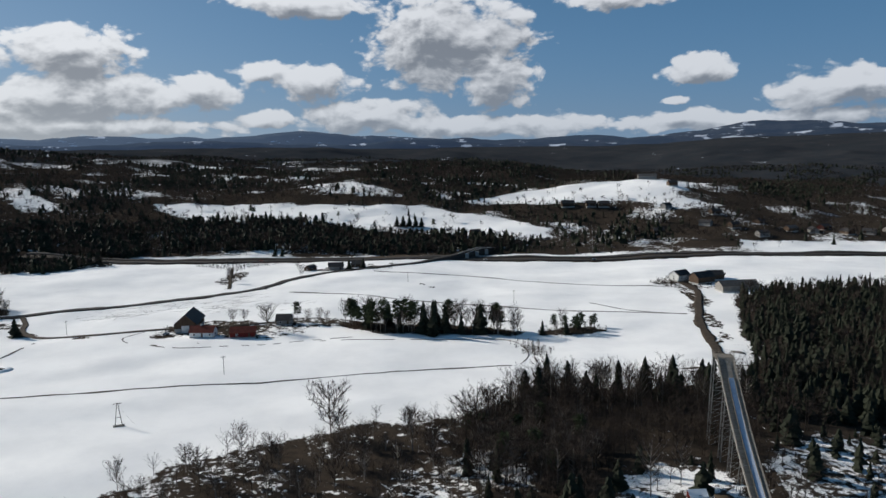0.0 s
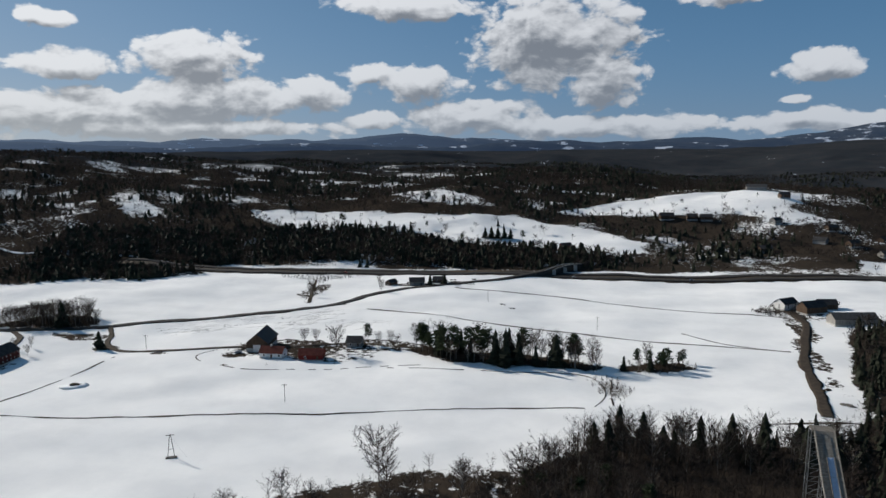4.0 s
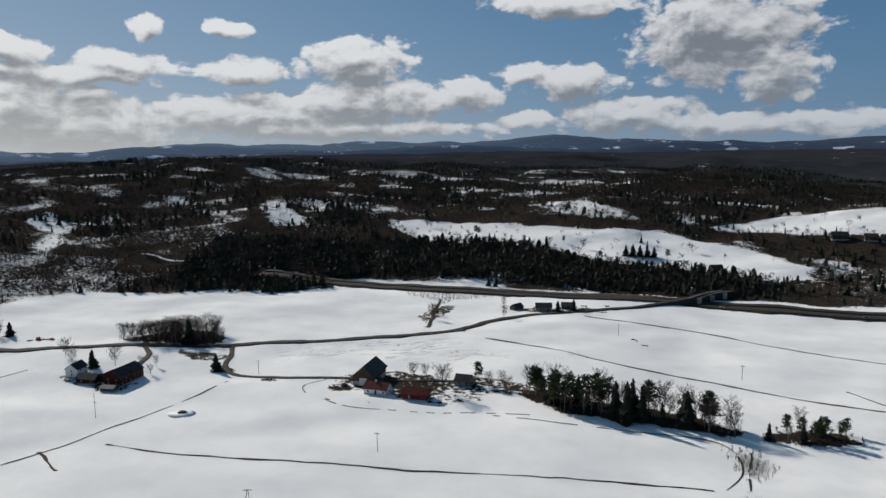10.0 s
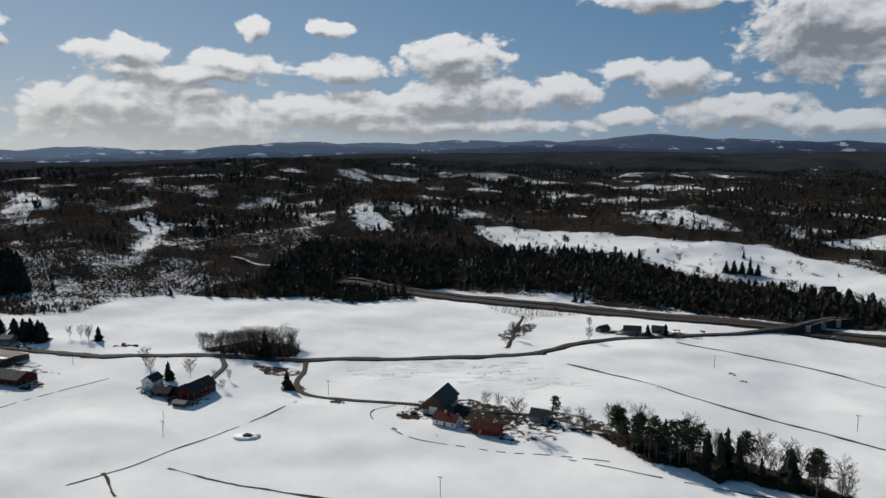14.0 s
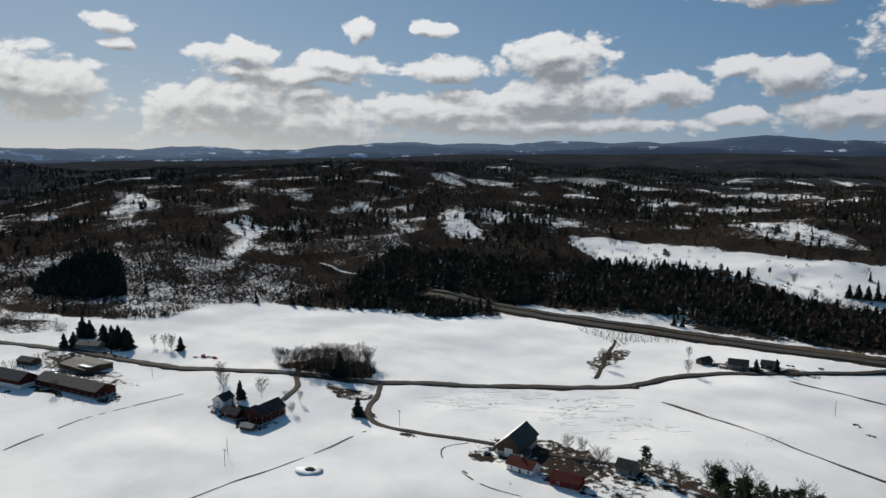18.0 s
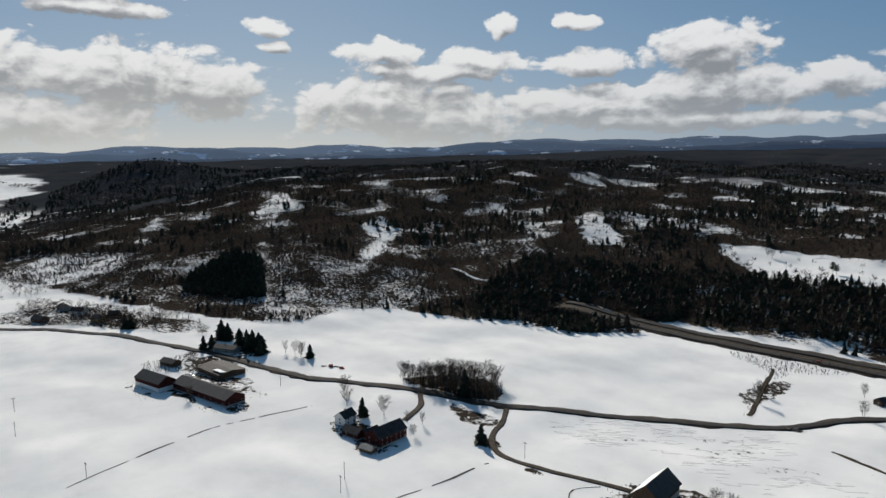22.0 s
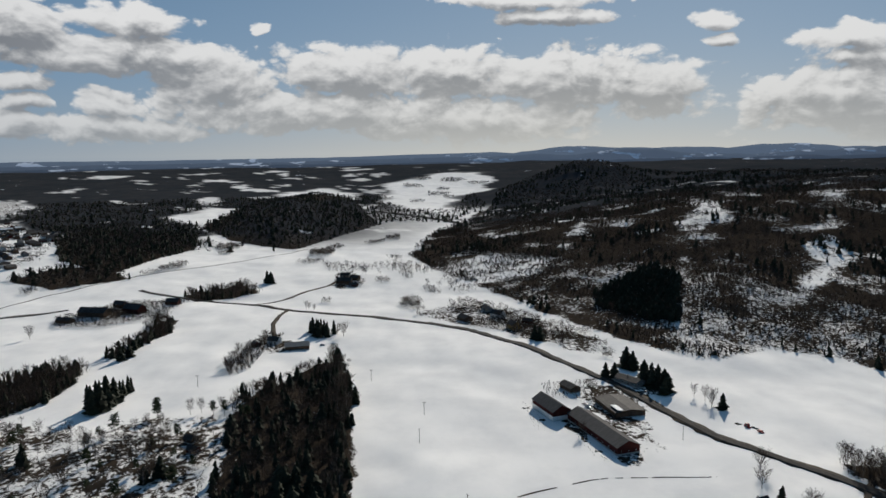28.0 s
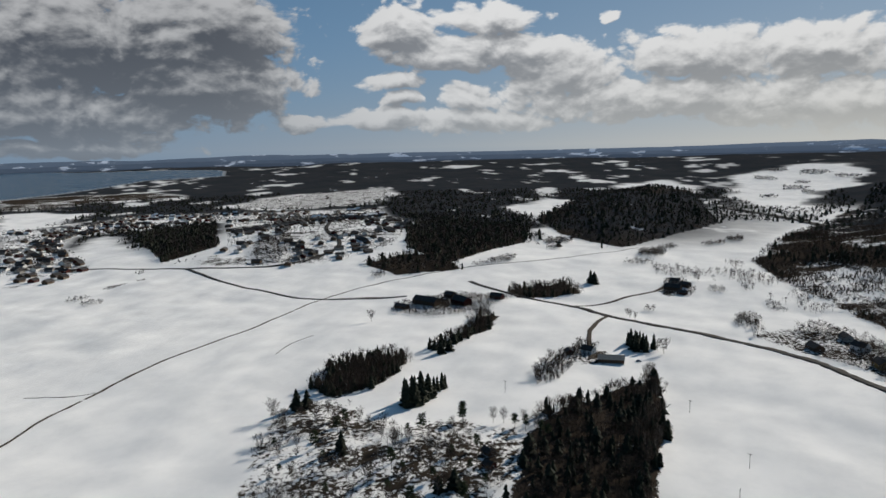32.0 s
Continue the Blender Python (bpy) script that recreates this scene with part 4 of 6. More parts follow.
def joined(a, b):
    """Stem and twigs as one shape."""
    return np.concatenate([a[0], b[0]]), np.concatenate([a[1], b[1] + len(a[0])])


def pine_shape(clumps, spread, start=0.45):
    """A tall bare stem with uneven tufts of needles at its top."""
    wood, green = [], []
    for a in (0, 1.57, 3.14, 4.71):
        s = np.array([math.cos(a), math.sin(a), 0]) * 0.014
        t = np.array([math.cos(a + 1.57), math.sin(a + 1.57), 0]) * 0.014
        wood.append([s, t, (0, 0, 0.97)])
    for k in range(clumps):
        z = start + (0.97 - start) * (k / clumps)
        a, reach = 2.4 * k + rng.uniform(-0.5, 0.5), spread * rng.uniform(0.25, 1.0) * (1.15 - 0.75 * (z - start) / (1 - start))
        c = np.array([reach * math.cos(a), reach * math.sin(a), z])
        wood.append(sliver((0, 0, z - 0.05), c, 0.006, a + 1.57))
        for _ in range(16):
            q = c + rng.normal(0, 1, 3) * (0.05, 0.05, 0.022)
            d = rng.normal(0, 1, 3) * (0.055, 0.055, 0.03)
            e = rng.normal(0, 1, 3) * (0.04, 0.04, 0.025)
            green.append([q - d, q + d, np.minimum(q + e, (9, 9, 1.0))])
    return soup(wood), soup(green)


def scattered(name, shapes, places, sizes, material, label, category, widths=None):
    """One object of many small plants; shapes are taken in turn at random."""
    places, sizes = np.asarray(places, float), np.asarray(sizes, float)
    if not len(places):
        return None
    pick = rng.integers(0, len(shapes), len(places))
    spin = rng.uniform(0, 2 * math.pi, len(places))
    fat = rng.uniform(0.8, 1.25, len(places)) if widths is None else widths
    base = height(places[:, 0], places[:, 1]) - 0.15
    vs, fs, n = [], [], 0
    for k, (v, f) in enumerate(shapes):
        w = np.where(pick == k)[0]
        if not len(w):
            continue
        c, s = np.cos(spin[w])[:, None], np.sin(spin[w])[:, None]
        h = sizes[w][:, None]
        x = (v[None, :, 0] * c - v[None, :, 1] * s) * h * fat[w][:, None] + places[w, 0][:, None]
        y = (v[None, :, 0] * s + v[None, :, 1] * c) * h * fat[w][:, None] + places[w, 1][:, None]
        z = v[None, :, 2] * h + base[w][:, None]
        vs.append(np.stack([x, y, z], -1).reshape(-1, 3))
        fs.append((f[None] + (np.arange(len(w)) * len(v))[:, None, None]).reshape(-1, 3) + n)
        n += len(w) * len(v)
    me = big_mesh(name, np.concatenate(vs), np.concatenate(fs), material)
    return tagged(new(name, me), label, category, kind="stuff")


def lattice(x0, y0, x1, y1, step):
    """Jittered places over a rectangle."""
    gx, gy = np.meshgrid(np.arange(x0, x1, step), np.arange(y0, y1, step))
    p = np.stack([gx.ravel(), gy.ravel()], 1)
    return p + rng.uniform(-0.45, 0.45, p.shape) * step


def polar(p):
    return np.hypot(p[:, 0] - CX, p[:, 1] - CY), np.degrees(np.arctan2(-(p[:, 0] - CX), p[:, 1] - CY))


def within(p, poly, margin=0.0):
    return inside(p[:, 0], p[:, 1], poly) > margin


LOW_SPRUCE = [spruce_shape(5, 5, 0.20, 0.5, power=0.75) for _ in range(3)] + [spruce_shape(4, 6, 0.26, 0.6, power=0.6) for _ in range(3)]
MID_SPRUCE = [spruce_shape(9, 8, 0.16 + 0.025 * k, 0.55, power=0.95 - 0.08 * k) for k in range(5)]
ROUND_SPRUCE = [spruce_shape(8, 8, 0.21 + 0.03 * k, 0.5, power=0.6) for k in range(3)] + [spruce_shape(8, 8, 0.18, 0.5) for _ in range(2)]
LOW_BARE = [crown_shape(19, 0.38, 0.15, 0.22, 0.042, 1) for _ in range(8)]
NEAR_BARE = [joined(*branchy_shape(13, 6, 0.22 + 0.05 * k, 0.28, 0.9, 0.0062)) for k in range(5)]
MID_BARE = [crown_shape(66, 0.30 + 0.04 * k, 0.16, 0.15, 0.014, 3) for k in range(6)]
NEAR_BUSH = [bare_shape(30, 0.75, 0.02, 0.014, 0.01, 1.3) for _ in range(4)]
BUSH = [bare_shape(26, 0.85, 0.02, 0.045, 0.03, 0.8) for _ in range(4)]
FAR_SPRUCE = [spruce_shape(3, 5, 0.28, 0.5, power=0.6) for _ in range(4)]
FAR_BARE = [crown_shape(12, 0.5, 0.05, 0.28, 0.075, 1) for _ in range(6)]
TUFT = [bare_shape(7, 0.9, 0.02, 0.07, 0.03, 0.9) for _ in range(4)]


# ---------------------------------------------------------------- woods
BARN_HEDGE = [(-550, 262), (-522, 262), (-514, 282), (-522, 290), (-548, 298)]
BARN_FRONT = [(-512, 243), (-465, 243), (-462, 251), (-508, 250)]
LONG_BARN_FRONT = [(-472, 262), (-420, 268), (-410, 282), (-416, 288), (-424, 272), (-466, 267)]
FARM6_HEDGE = [(-940, 84), (-1010, 76), (-1016, 100), (-960, 118), (-936, 112)]
FARM5_HEDGE = [(-750, -170), (-780, -180), (-850, -140), (-860, -70), (-780, -80), (-740, -120)]
FARM1_HEDGE = [(-214, 374), (-204, 372), (-202, 386), (-212, 392)]
RIGHT_FARM_HEDGE = [(88, 545), (108, 566), (150, 572), (150, 562), (118, 540), (100, 530)]
DITCH_WOOD = [(-223, 510), (-231, 526), (-243, 560), (-254, 592), (-309, 618), (-262, 646), (-215, 640), (-248, 604), (-249, 563), (-235, 526), (-228, 510)]
def hill_wood():
    p = lattice(-1560, 150, 620, 1720, 6.6)
    r, az = polar(p)
    p = p[(r < 1560) & (az > -34) & (az < 122) & within(p, HILL, 5)]
    x, y = p[:, 0], p[:, 1]
    n1, n2 = fbm(x, y, 120, 4, 81), fbm(x, y, 45, 3, 82)
    open_k = np.zeros(len(p))
    for n, poly in enumerate(OPEN_SNOW):
        open_k = np.maximum(open_k, (0.8 if n in (0, 1, 2, 3, 5, 8) else 0.97) * smooth(-8, 10, inside(x, y, poly) + 16 * n2 + 10 * n1))
    for px, py, rx, ry in GLADES:
        open_k = np.maximum(open_k, 0.85 * smooth(1.3, 0.85, np.hypot((x - px) / rx, (y - py) / ry) + 0.9 * n1))
    for px, py, rx, ry in YARDS:
        open_k = np.maximum(open_k, smooth(1.3, 0.9, np.hypot((x - px) / rx, (y - py) / ry)))
    motor = (np.abs(y - np.interp(x, (-470, -392, -213, -104, 95, 340, 700), (612, 634, 656, 668, 680, 715, 800))) < 19) & (x > -480)
    slope = smooth(-10, 20, inside(x, y, SCRUB_SLOPE) + 14 * n2)
    stand = within(p, SPRUCE_STAND)
    band = within(p, BLACK_BAND)
    thin = np.where(stand | band, 0.0, np.maximum(open_k, np.clip(slope * (0.04 - 0.8 * n2), 0, 1)))
    thin = np.where(band, open_k, thin)
    thin = np.maximum(thin, 0.75 * smooth(0.12, 0.34, n2) * (1 - (stand | band)))
    east = smooth(-60, 60, x) * smooth(1150, 950, y)
    thin = np.maximum(thin, 0.5 * east)
    keep = (rng.uniform(0, 1, len(p)) > thin) & ~motor
    dark = np.where(stand | band, np.where(stand, 0.92, 0.42), np.clip(0.13 + 1.0 * n1, 0.03, 0.55) * (1 - 0.85 * slope))
    is_spruce = rng.uniform(0, 1, len(p)) < dark
    tall = (rng.uniform(6.0, 11, len(p)) + 9 * np.clip(n2, -0.2, 0.3)) * np.where(slope > 0.4, 0.68, 1.0)
    a, b = keep & is_spruce, keep & ~is_spruce
    scattered("hillside_spruce_wood", LOW_SPRUCE, p[a], tall[a] * rng.uniform(0.85, 1.2, a.sum()), SPRUCE, "dark spruce wood over the snowy hillside", "trees")
    scattered("hillside_bare_wood", LOW_BARE, p[b], tall[b], BARE, "grey-brown leafless birch wood over the snowy hillside", "trees")
    q = lattice(-900, 350, 20, 860, 5.2)
    q = q[within(q, SPRUCE_STAND) | within(q, BLACK_BAND, 2)]
    open_q = np.zeros(len(q), bool)
    for poly in OPEN_SNOW:
        open_q |= within(q, poly, -4)
    road_q = np.abs(q[:, 1] - np.interp(q[:, 0], (-470, -392, -213, -104, 95, 340, 700), (612, 634, 656, 668, 680, 715, 800))) < 19
    q = q[~open_q & ~(road_q & (q[:, 0] > -480))]
    k = rng.uniform(0, 1, len(q)) < np.where(within(q, SPRUCE_STAND), 0.8, 0.3)
    scattered("dense_spruce_stand", LOW_SPRUCE, q[k], rng.uniform(7, 12, k.sum()), SPRUCE, "black dense spruce stand at the foot of the hill", "trees", rng.uniform(1.2, 1.7, k.sum()))
    scattered("dense_bare_stand", LOW_BARE, q[~k], rng.uniform(6, 10, (~k).sum()), BARE, "dense leafless wood above the motorway", "trees")
    s = lattice(-1250, 170, -330, 660, 4.2)
    s = s[within(s, SCRUB_SLOPE, -6) & within(s, HILL, 1)]
    s = s[fbm(s[:, 0], s[:, 1], 30, 3, 84) > -0.08]
    scattered("hillside_scrub", BUSH, s, rng.uniform(1.5, 4.6, len(s)), BARE, "leafless scrub sticking out of the snow", "bushes")


def far_wood():
    p = lattice(-2700, -300, 1200, 2700, 14)
    r, az = polar(p)
    p = p[(r > 1540) & (r < 2620) & (az > -34) & (az < 104) & within(p, HILL, 6)]
    n = fbm(p[:, 0], p[:, 1], 140, 4, 83)
    g = np.zeros(len(p))
    for px, py, rx, ry in GLADES:
        g = np.maximum(g, smooth(1.25, 0.85, np.hypot((p[:, 0] - px) / rx, (p[:, 1] - py) / ry)))
    p, n = p[(n < 0.2) & (g < 0.5)], n[(n < 0.2) & (g < 0.5)]
    k = rng.uniform(0, 1, len(p)) < 0.35 + n
    scattered("far_spruce_wood", FAR_SPRUCE, p[k], rng.uniform(8, 12, k.sum()), SPRUCE, "dark spruce wood along the far ridge", "trees", rng.uniform(1.0, 1.7, k.sum()))
    scattered("far_bare_wood", FAR_BARE, p[~k], rng.uniform(7, 11, (~k).sum()), FAR_WOOD, "brown leafless wood along the far ridge", "trees", rng.uniform(1.0, 1.6, (~k).sum()))


def south_wood():
    p = lattice(-2800, -2300, -850, 420, 13)
    r, az = polar(p)
    x, y = p[:, 0], p[:, 1]
    m = np.zeros(len(p), bool)
    for poly in (WOOD_C, WOOD_D, WOOD_F, SOUTH_WOOD_HILL):
        m |= within(p, poly)
    open_ = within(p, SETTLEMENT, -20) | within(p, WEST_ESTATE, -20) | within(p, HILL, -10) | within(p, STUBBLE)
    for poly in OPEN_SOUTH:
        open_ |= inside(x, y, poly) - 6 + 60 * fbm(x, y, 110, 4, 62) > -8
    wild = (lowland_open(x, y) < 0.01) & (r > 1230) & ~open_ & ~m & ((az > 96) | (r > 1700))
    far_k = np.where(r > 1800, 0.55, 1.0)
    keep = (m | wild) & (r < 2700) & (az < 152) & (rng.uniform(0, 1, len(p)) < far_k)
    p, m = p[keep], m[keep]
    k = rng.uniform(0, 1, len(p)) < np.where(m, 0.35, 0.25)
    scattered("lowland_spruce_wood", LOW_SPRUCE, p[k], rng.uniform(8, 13.5, k.sum()), SPRUCE, "dark spruce woods between the fields", "trees", rng.uniform(0.9, 1.6, k.sum()))
    scattered("lowland_bare_wood", FAR_BARE, p[~k], rng.uniform(7, 12, (~k).sum()), FAR_WOOD, "brown leafless woods between the fields", "trees", rng.uniform(0.9, 1.4, (~k).sum()))
    for poly, nm in ((WOOD_C, "c"), (WOOD_D, "d"), (WOOD_F, "f")):
        xs, ys = [q[0] for q in poly], [q[1] for q in poly]
        q = lattice(min(xs), min(ys), max(xs), max(ys), 8)
        q = q[within(q, poly)]
        bare = poly is WOOD_F
        k = rng.uniform(0, 1, len(q)) < (0.0 if bare else 0.35)
        scattered("plantation", LOW_SPRUCE, q[k], rng.uniform(8, 12, k.sum()), SPRUCE, "dark spruces in the wood between the fields", "trees")
        scattered("plantation", LOW_BARE, q[~k], rng.uniform(6, 10, (~k).sum()), BARE, "dense leafless wood between the fields", "trees")
    g = lattice(-1900, -1400, -690, -340, 10)
    g = g[(within(g, SETTLEMENT) | within(g, WEST_ESTATE)) & ~within(g, WOOD_C)]
    g = g[fbm(g[:, 0], g[:, 1], 90, 3, 64) > -0.1]
    scattered("garden_trees", LOW_BARE, g, rng.uniform(3, 8, len(g)), FAR_WOOD, "leafless garden trees among the houses", "trees")


def clumps():
    for x, y, rx, ry, tall in CLUMPS:
        p = lattice(x - rx, y - rx, x + rx, y + rx, 3.6)
        a = rng.uniform(-0.6, 0.6)
        u, v = (p[:, 0] - x) * math.cos(a) + (p[:, 1] - y) * math.sin(a), (p[:, 1] - y) * math.cos(a) - (p[:, 0] - x) * math.sin(a)
        p = p[np.hypot(u / rx, v / ry) < 1 + 0.5 * fbm(p[:, 0], p[:, 1], 9, 2, 66)]
        scattered("thicket", MID_BARE, p, rng.uniform(0.45, 1.0, len(p)) * tall, BARE, "dark leafless thicket in the snowy field", "bushes")
    for x, y, rx, ry in ((-2777, 301, 70, 26), (-3352, 394, 90, 30), (-3193, 495, 60, 30), (-3148, 210, 70, 24), (-2620, 330, 60, 14), (-3010, 330, 50, 18), (-2450, 215, 40, 16), (-3480, 260, 80, 24)):
        p = lattice(x - rx, y - rx, x + rx, y + rx, 11)
        p = p[np.hypot((p[:, 0] - x) / rx, (p[:, 1] - y) / ry / 1.6) < 1 + 0.7 * fbm(p[:, 0], p[:, 1], 30, 2, 69)]
        scattered("valley_trees", FAR_BARE, p, rng.uniform(6, 12, len(p)), FAR_WOOD, "dark leafless trees in the far snowy valley", "trees")
    p = lattice(-1140, -570, -930, -440, 6)
    p = p[within(p, TOWN_WOOD)]
    scattered("thicket", MID_BARE, p, rng.uniform(7, 12, len(p)), BARE, "leafless grove between the houses", "trees")
    p = lattice(-2640, -1400, -1790, -920, 17)
    p = p[within(p, SCRUB_HILL)]
    scattered("thicket", FAR_BARE, p, rng.uniform(3, 6, len(p)), FAR_WOOD, "sparse scrub on a snowy rise", "bushes")


def near_woods():
    """The woods below the path: the knoll of the ski jump, the dark strip, the knoll of the huts."""
    p = lattice(-140, 100, 520, 660, 4.3)
    p = p[within(p, JUMP_WOOD, 1) & ~within(p, JUMP_CLEARING, -2) & (~within(p, PINE_SLOPE) | (rng.uniform(0, 1, len(p)) < 0.1))]
    p = p[p[:, 0] < 0.5 * p[:, 1] + 30]
    x, y = p[:, 0], p[:, 1]
    dark = smooth(50, 130, x + 0.2 * (y - 240)) * 0.62 + 0.02 + 0.35 * fbm(x, y, 40, 3, 91)
    keep = rng.uniform(0, 1, len(p)) < 0.8
    k = rng.uniform(0, 1, len(p)) < dark
    a, b = keep & k, keep & ~k
    lim = smooth(500, 300, y)
    scattered("spruce_wood", MID_SPRUCE, p[a], rng.uniform(5.5, 14.5, a.sum()) * (0.75 + 0.25 * lim[a]), SPRUCE, "dense dark spruce wood round the ski jump", "trees", rng.uniform(0.75, 1.2, a.sum()))
    near = (x < 150) & (y < 330)
    scattered("bare_wood", NEAR_BARE, p[b & near], rng.uniform(7, 14, (b & near).sum()), BARE, "leafless birch wood on the snowy knoll", "trees")
    scattered("bare_wood", MID_BARE, p[b & ~near], rng.uniform(6, 12, (b & ~near).sum()), BARE, "leafless wood beside the dark spruces", "trees")
    q = p[(x < 110) & (y < 300) & (rng.uniform(0, 1, len(p)) < 0.6)] + 1.7
    scattered("undergrowth", NEAR_BUSH, q, rng.uniform(1.0, 3.6, len(q)), BARE, "brown leafless undergrowth between the trees", "bushes")
    p = lattice(-150, 110, 20, 270, 3.2)
    p = p[within(p, FORE_SLOPE, 2)]
    p = p[fbm(p[:, 0], p[:, 1], 18, 3, 92) > 0.06]
    scattered("bank_scrub", NEAR_BUSH, p, rng.uniform(0.3, 1.1, len(p)), BARE, "heather and leafless scrub on the snowy bank", "bushes")
    q = np.concatenate([lattice(-140, 120, 20, 262, 8.5), lattice(20, 130, 190, 260, 9.5)])
    q = q[within(q, FORE_SLOPE, 2) | ((within(q, PINE_SLOPE) | within(q, JUMP_CLEARING)) & (np.abs(q[:, 0] - 61) > 7) & (np.hypot(q[:, 0] - 46, q[:, 1] - 194) > 6))]
    k = rng.uniform(0, 1, len(q)) < np.where(q[:, 0] > 20, 0.5, 0.0)
    scattered("slope_spruces", MID_SPRUCE, q[k], rng.uniform(3, 11, k.sum()), SPRUCE, "scattered young spruces on the snowy slope", "trees")
    q = q[~k]
    q = q[rng.uniform(0, 1, len(q)) < 0.6]
    scattered("slope_birches", NEAR_BARE, q, rng.uniform(4, 9, len(q)), BARE, "scattered leafless birches on the snowy slope", "trees")
    p = lattice(-640, 50, -300, 150, 4.5)
    p = p[inside(p[:, 0], p[:, 1], DARK_STRIP) + 14 * fbm(p[:, 0], p[:, 1], 22, 3, 97) > 1.5]
    k = rng.uniform(0, 1, len(p)) < 0.20 + 0.16 * smooth(90, 135, p[:, 1] + 8 * rng.normal(0, 1, len(p)))
    scattered("spruce_strip", ROUND_SPRUCE, p[k], rng.uniform(5, 13, k.sum()), SPRUCE, "dark spruces of the wood strip beside the field", "trees", rng.uniform(0.8, 1.4, k.sum()))
    scattered("bare_strip", MID_BARE, p[~k], rng.uniform(3.5, 10, (~k).sum()) + 9 * np.clip(fbm(p[~k, 0], p[~k, 1], 24, 3, 99), -0.3, 0.5), BARE, "leafless birches of the wood strip beside the field", "trees", rng.uniform(0.9, 1.4, (~k).sum()))
    p = lattice(-520, -115, -310, 95, 4.0)
    n = fbm(p[:, 0], p[:, 1], 26, 3, 93)
    p = p[within(p, HUT_KNOLL, 1) & (n > 0.0) & (np.hypot(p[:, 0] + 440, p[:, 1] - 50) > 14)]
    k = rng.uniform(0, 1, len(p)) < 0.42
    scattered("knoll_scrub", NEAR_BUSH, p[k], rng.uniform(0.8, 3.0, k.sum()), BARE, "leafless scrub on the snowy knoll", "bushes")
    q = p[~k]
    scattered("knoll_saplings", MID_BARE, q, rng.uniform(3, 9, len(q)), BARE, "leafless birch saplings on the snowy knoll", "trees")
    for poly, nm in ((WOOD_A, 3.6), (WOOD_B, 3.8), (BELT, 5.0)):
        xs, ys = [q[0] for q in poly], [q[1] for q in poly]
        q = lattice(min(xs), min(ys), max(xs), max(ys), nm)
        q = q[inside(q[:, 0], q[:, 1], poly) + 11 * fbm(q[:, 0], q[:, 1], 18, 3, 98) > 0.5]
        k = rng.uniform(0, 1, len(q)) < (0.3 if poly is WOOD_A else 0.25)
        scattered("spruce_clump", ROUND_SPRUCE, q[k], rng.uniform(5, 11, k.sum()), SPRUCE, "dense clump of dark spruces in the field", "trees", rng.uniform(0.8, 1.5, k.sum()))
        scattered("bare_clump", MID_BARE, q[~k], rng.uniform(6, 13, (~k).sum()), BARE, "leafless thicket beside the spruces", "trees")
    for poly, nm in ((ROAD_THICKET, 3.5), (FOOT_THICKET, 5.5)):
        xs, ys = [q[0] for q in poly], [q[1] for q in poly]
        q = lattice(min(xs), min(ys), max(xs), max(ys), nm)
        q = q[within(q, poly, 1) & (fbm(q[:, 0], q[:, 1], 40, 3, 95) > (0.0 if poly is ROAD_THICKET else 0.1))]
        scattered("roadside_trees", MID_BARE, q[::2], rng.uniform(5, 11, len(q[::2])), BARE, "leafless trees and scrub above the road", "trees")
        scattered("roadside_scrub", NEAR_BUSH, q[1::2], rng.uniform(1.2, 4, len(q[1::2])), BARE, "leafless scrub above the road", "bushes")
    for poly, hi in ((ALDER_BANK, 3.0), (FARM4_HEDGE, 6.0), (COPSE, 4.0), (ROW_GROVE, 3.0), (GROVE_END, 3.0), (BARN_HEDGE, 3.2), (BARN_FRONT, 1.3), (LONG_BARN_FRONT, 1.4),
                     (FARM6_HEDGE, 6.5), (FARM5_HEDGE, 6.5), (FARM1_HEDGE, 1.6), (RIGHT_FARM_HEDGE, 4.0), (DITCH_WOOD, 2.6)):
        xs, ys = [q[0] for q in poly], [q[1] for q in poly]
        q = lattice(min(xs), min(ys), max(xs), max(ys), 2.8)
        q = q[within(q, poly)]
        scattered("thicket", NEAR_BUSH if poly[0][0] > -700 else MID_BARE, q, rng.uniform(0.35, 1.0, len(q)) * hi, BARE, "leafless thicket of thin grey stems", "bushes")


def ditch_grass():
    """Tufts of dead grass along the ditches."""
    for pts, w in DITCHES:
        if w < 1.4:
            continue
        line = curve(pts, 0.8)[:, :2]
        k = fbm(line[:, 0], line[:, 1], 14, 3, 57) > -0.12
        q = line[k] + rng.normal(0, 0.2 * w, (int(k.sum()), 2))
        scattered("ditch_grass", TUFT, q, rng.uniform(0.2, 0.6, len(q)) * min(1.4, 0.5 + 0.25 * w), VERGE, "tufts of dead grass along the ditch", "grass")


hill_wood()
far_wood()
ditch_grass()
south_wood()
clumps()
near_woods()

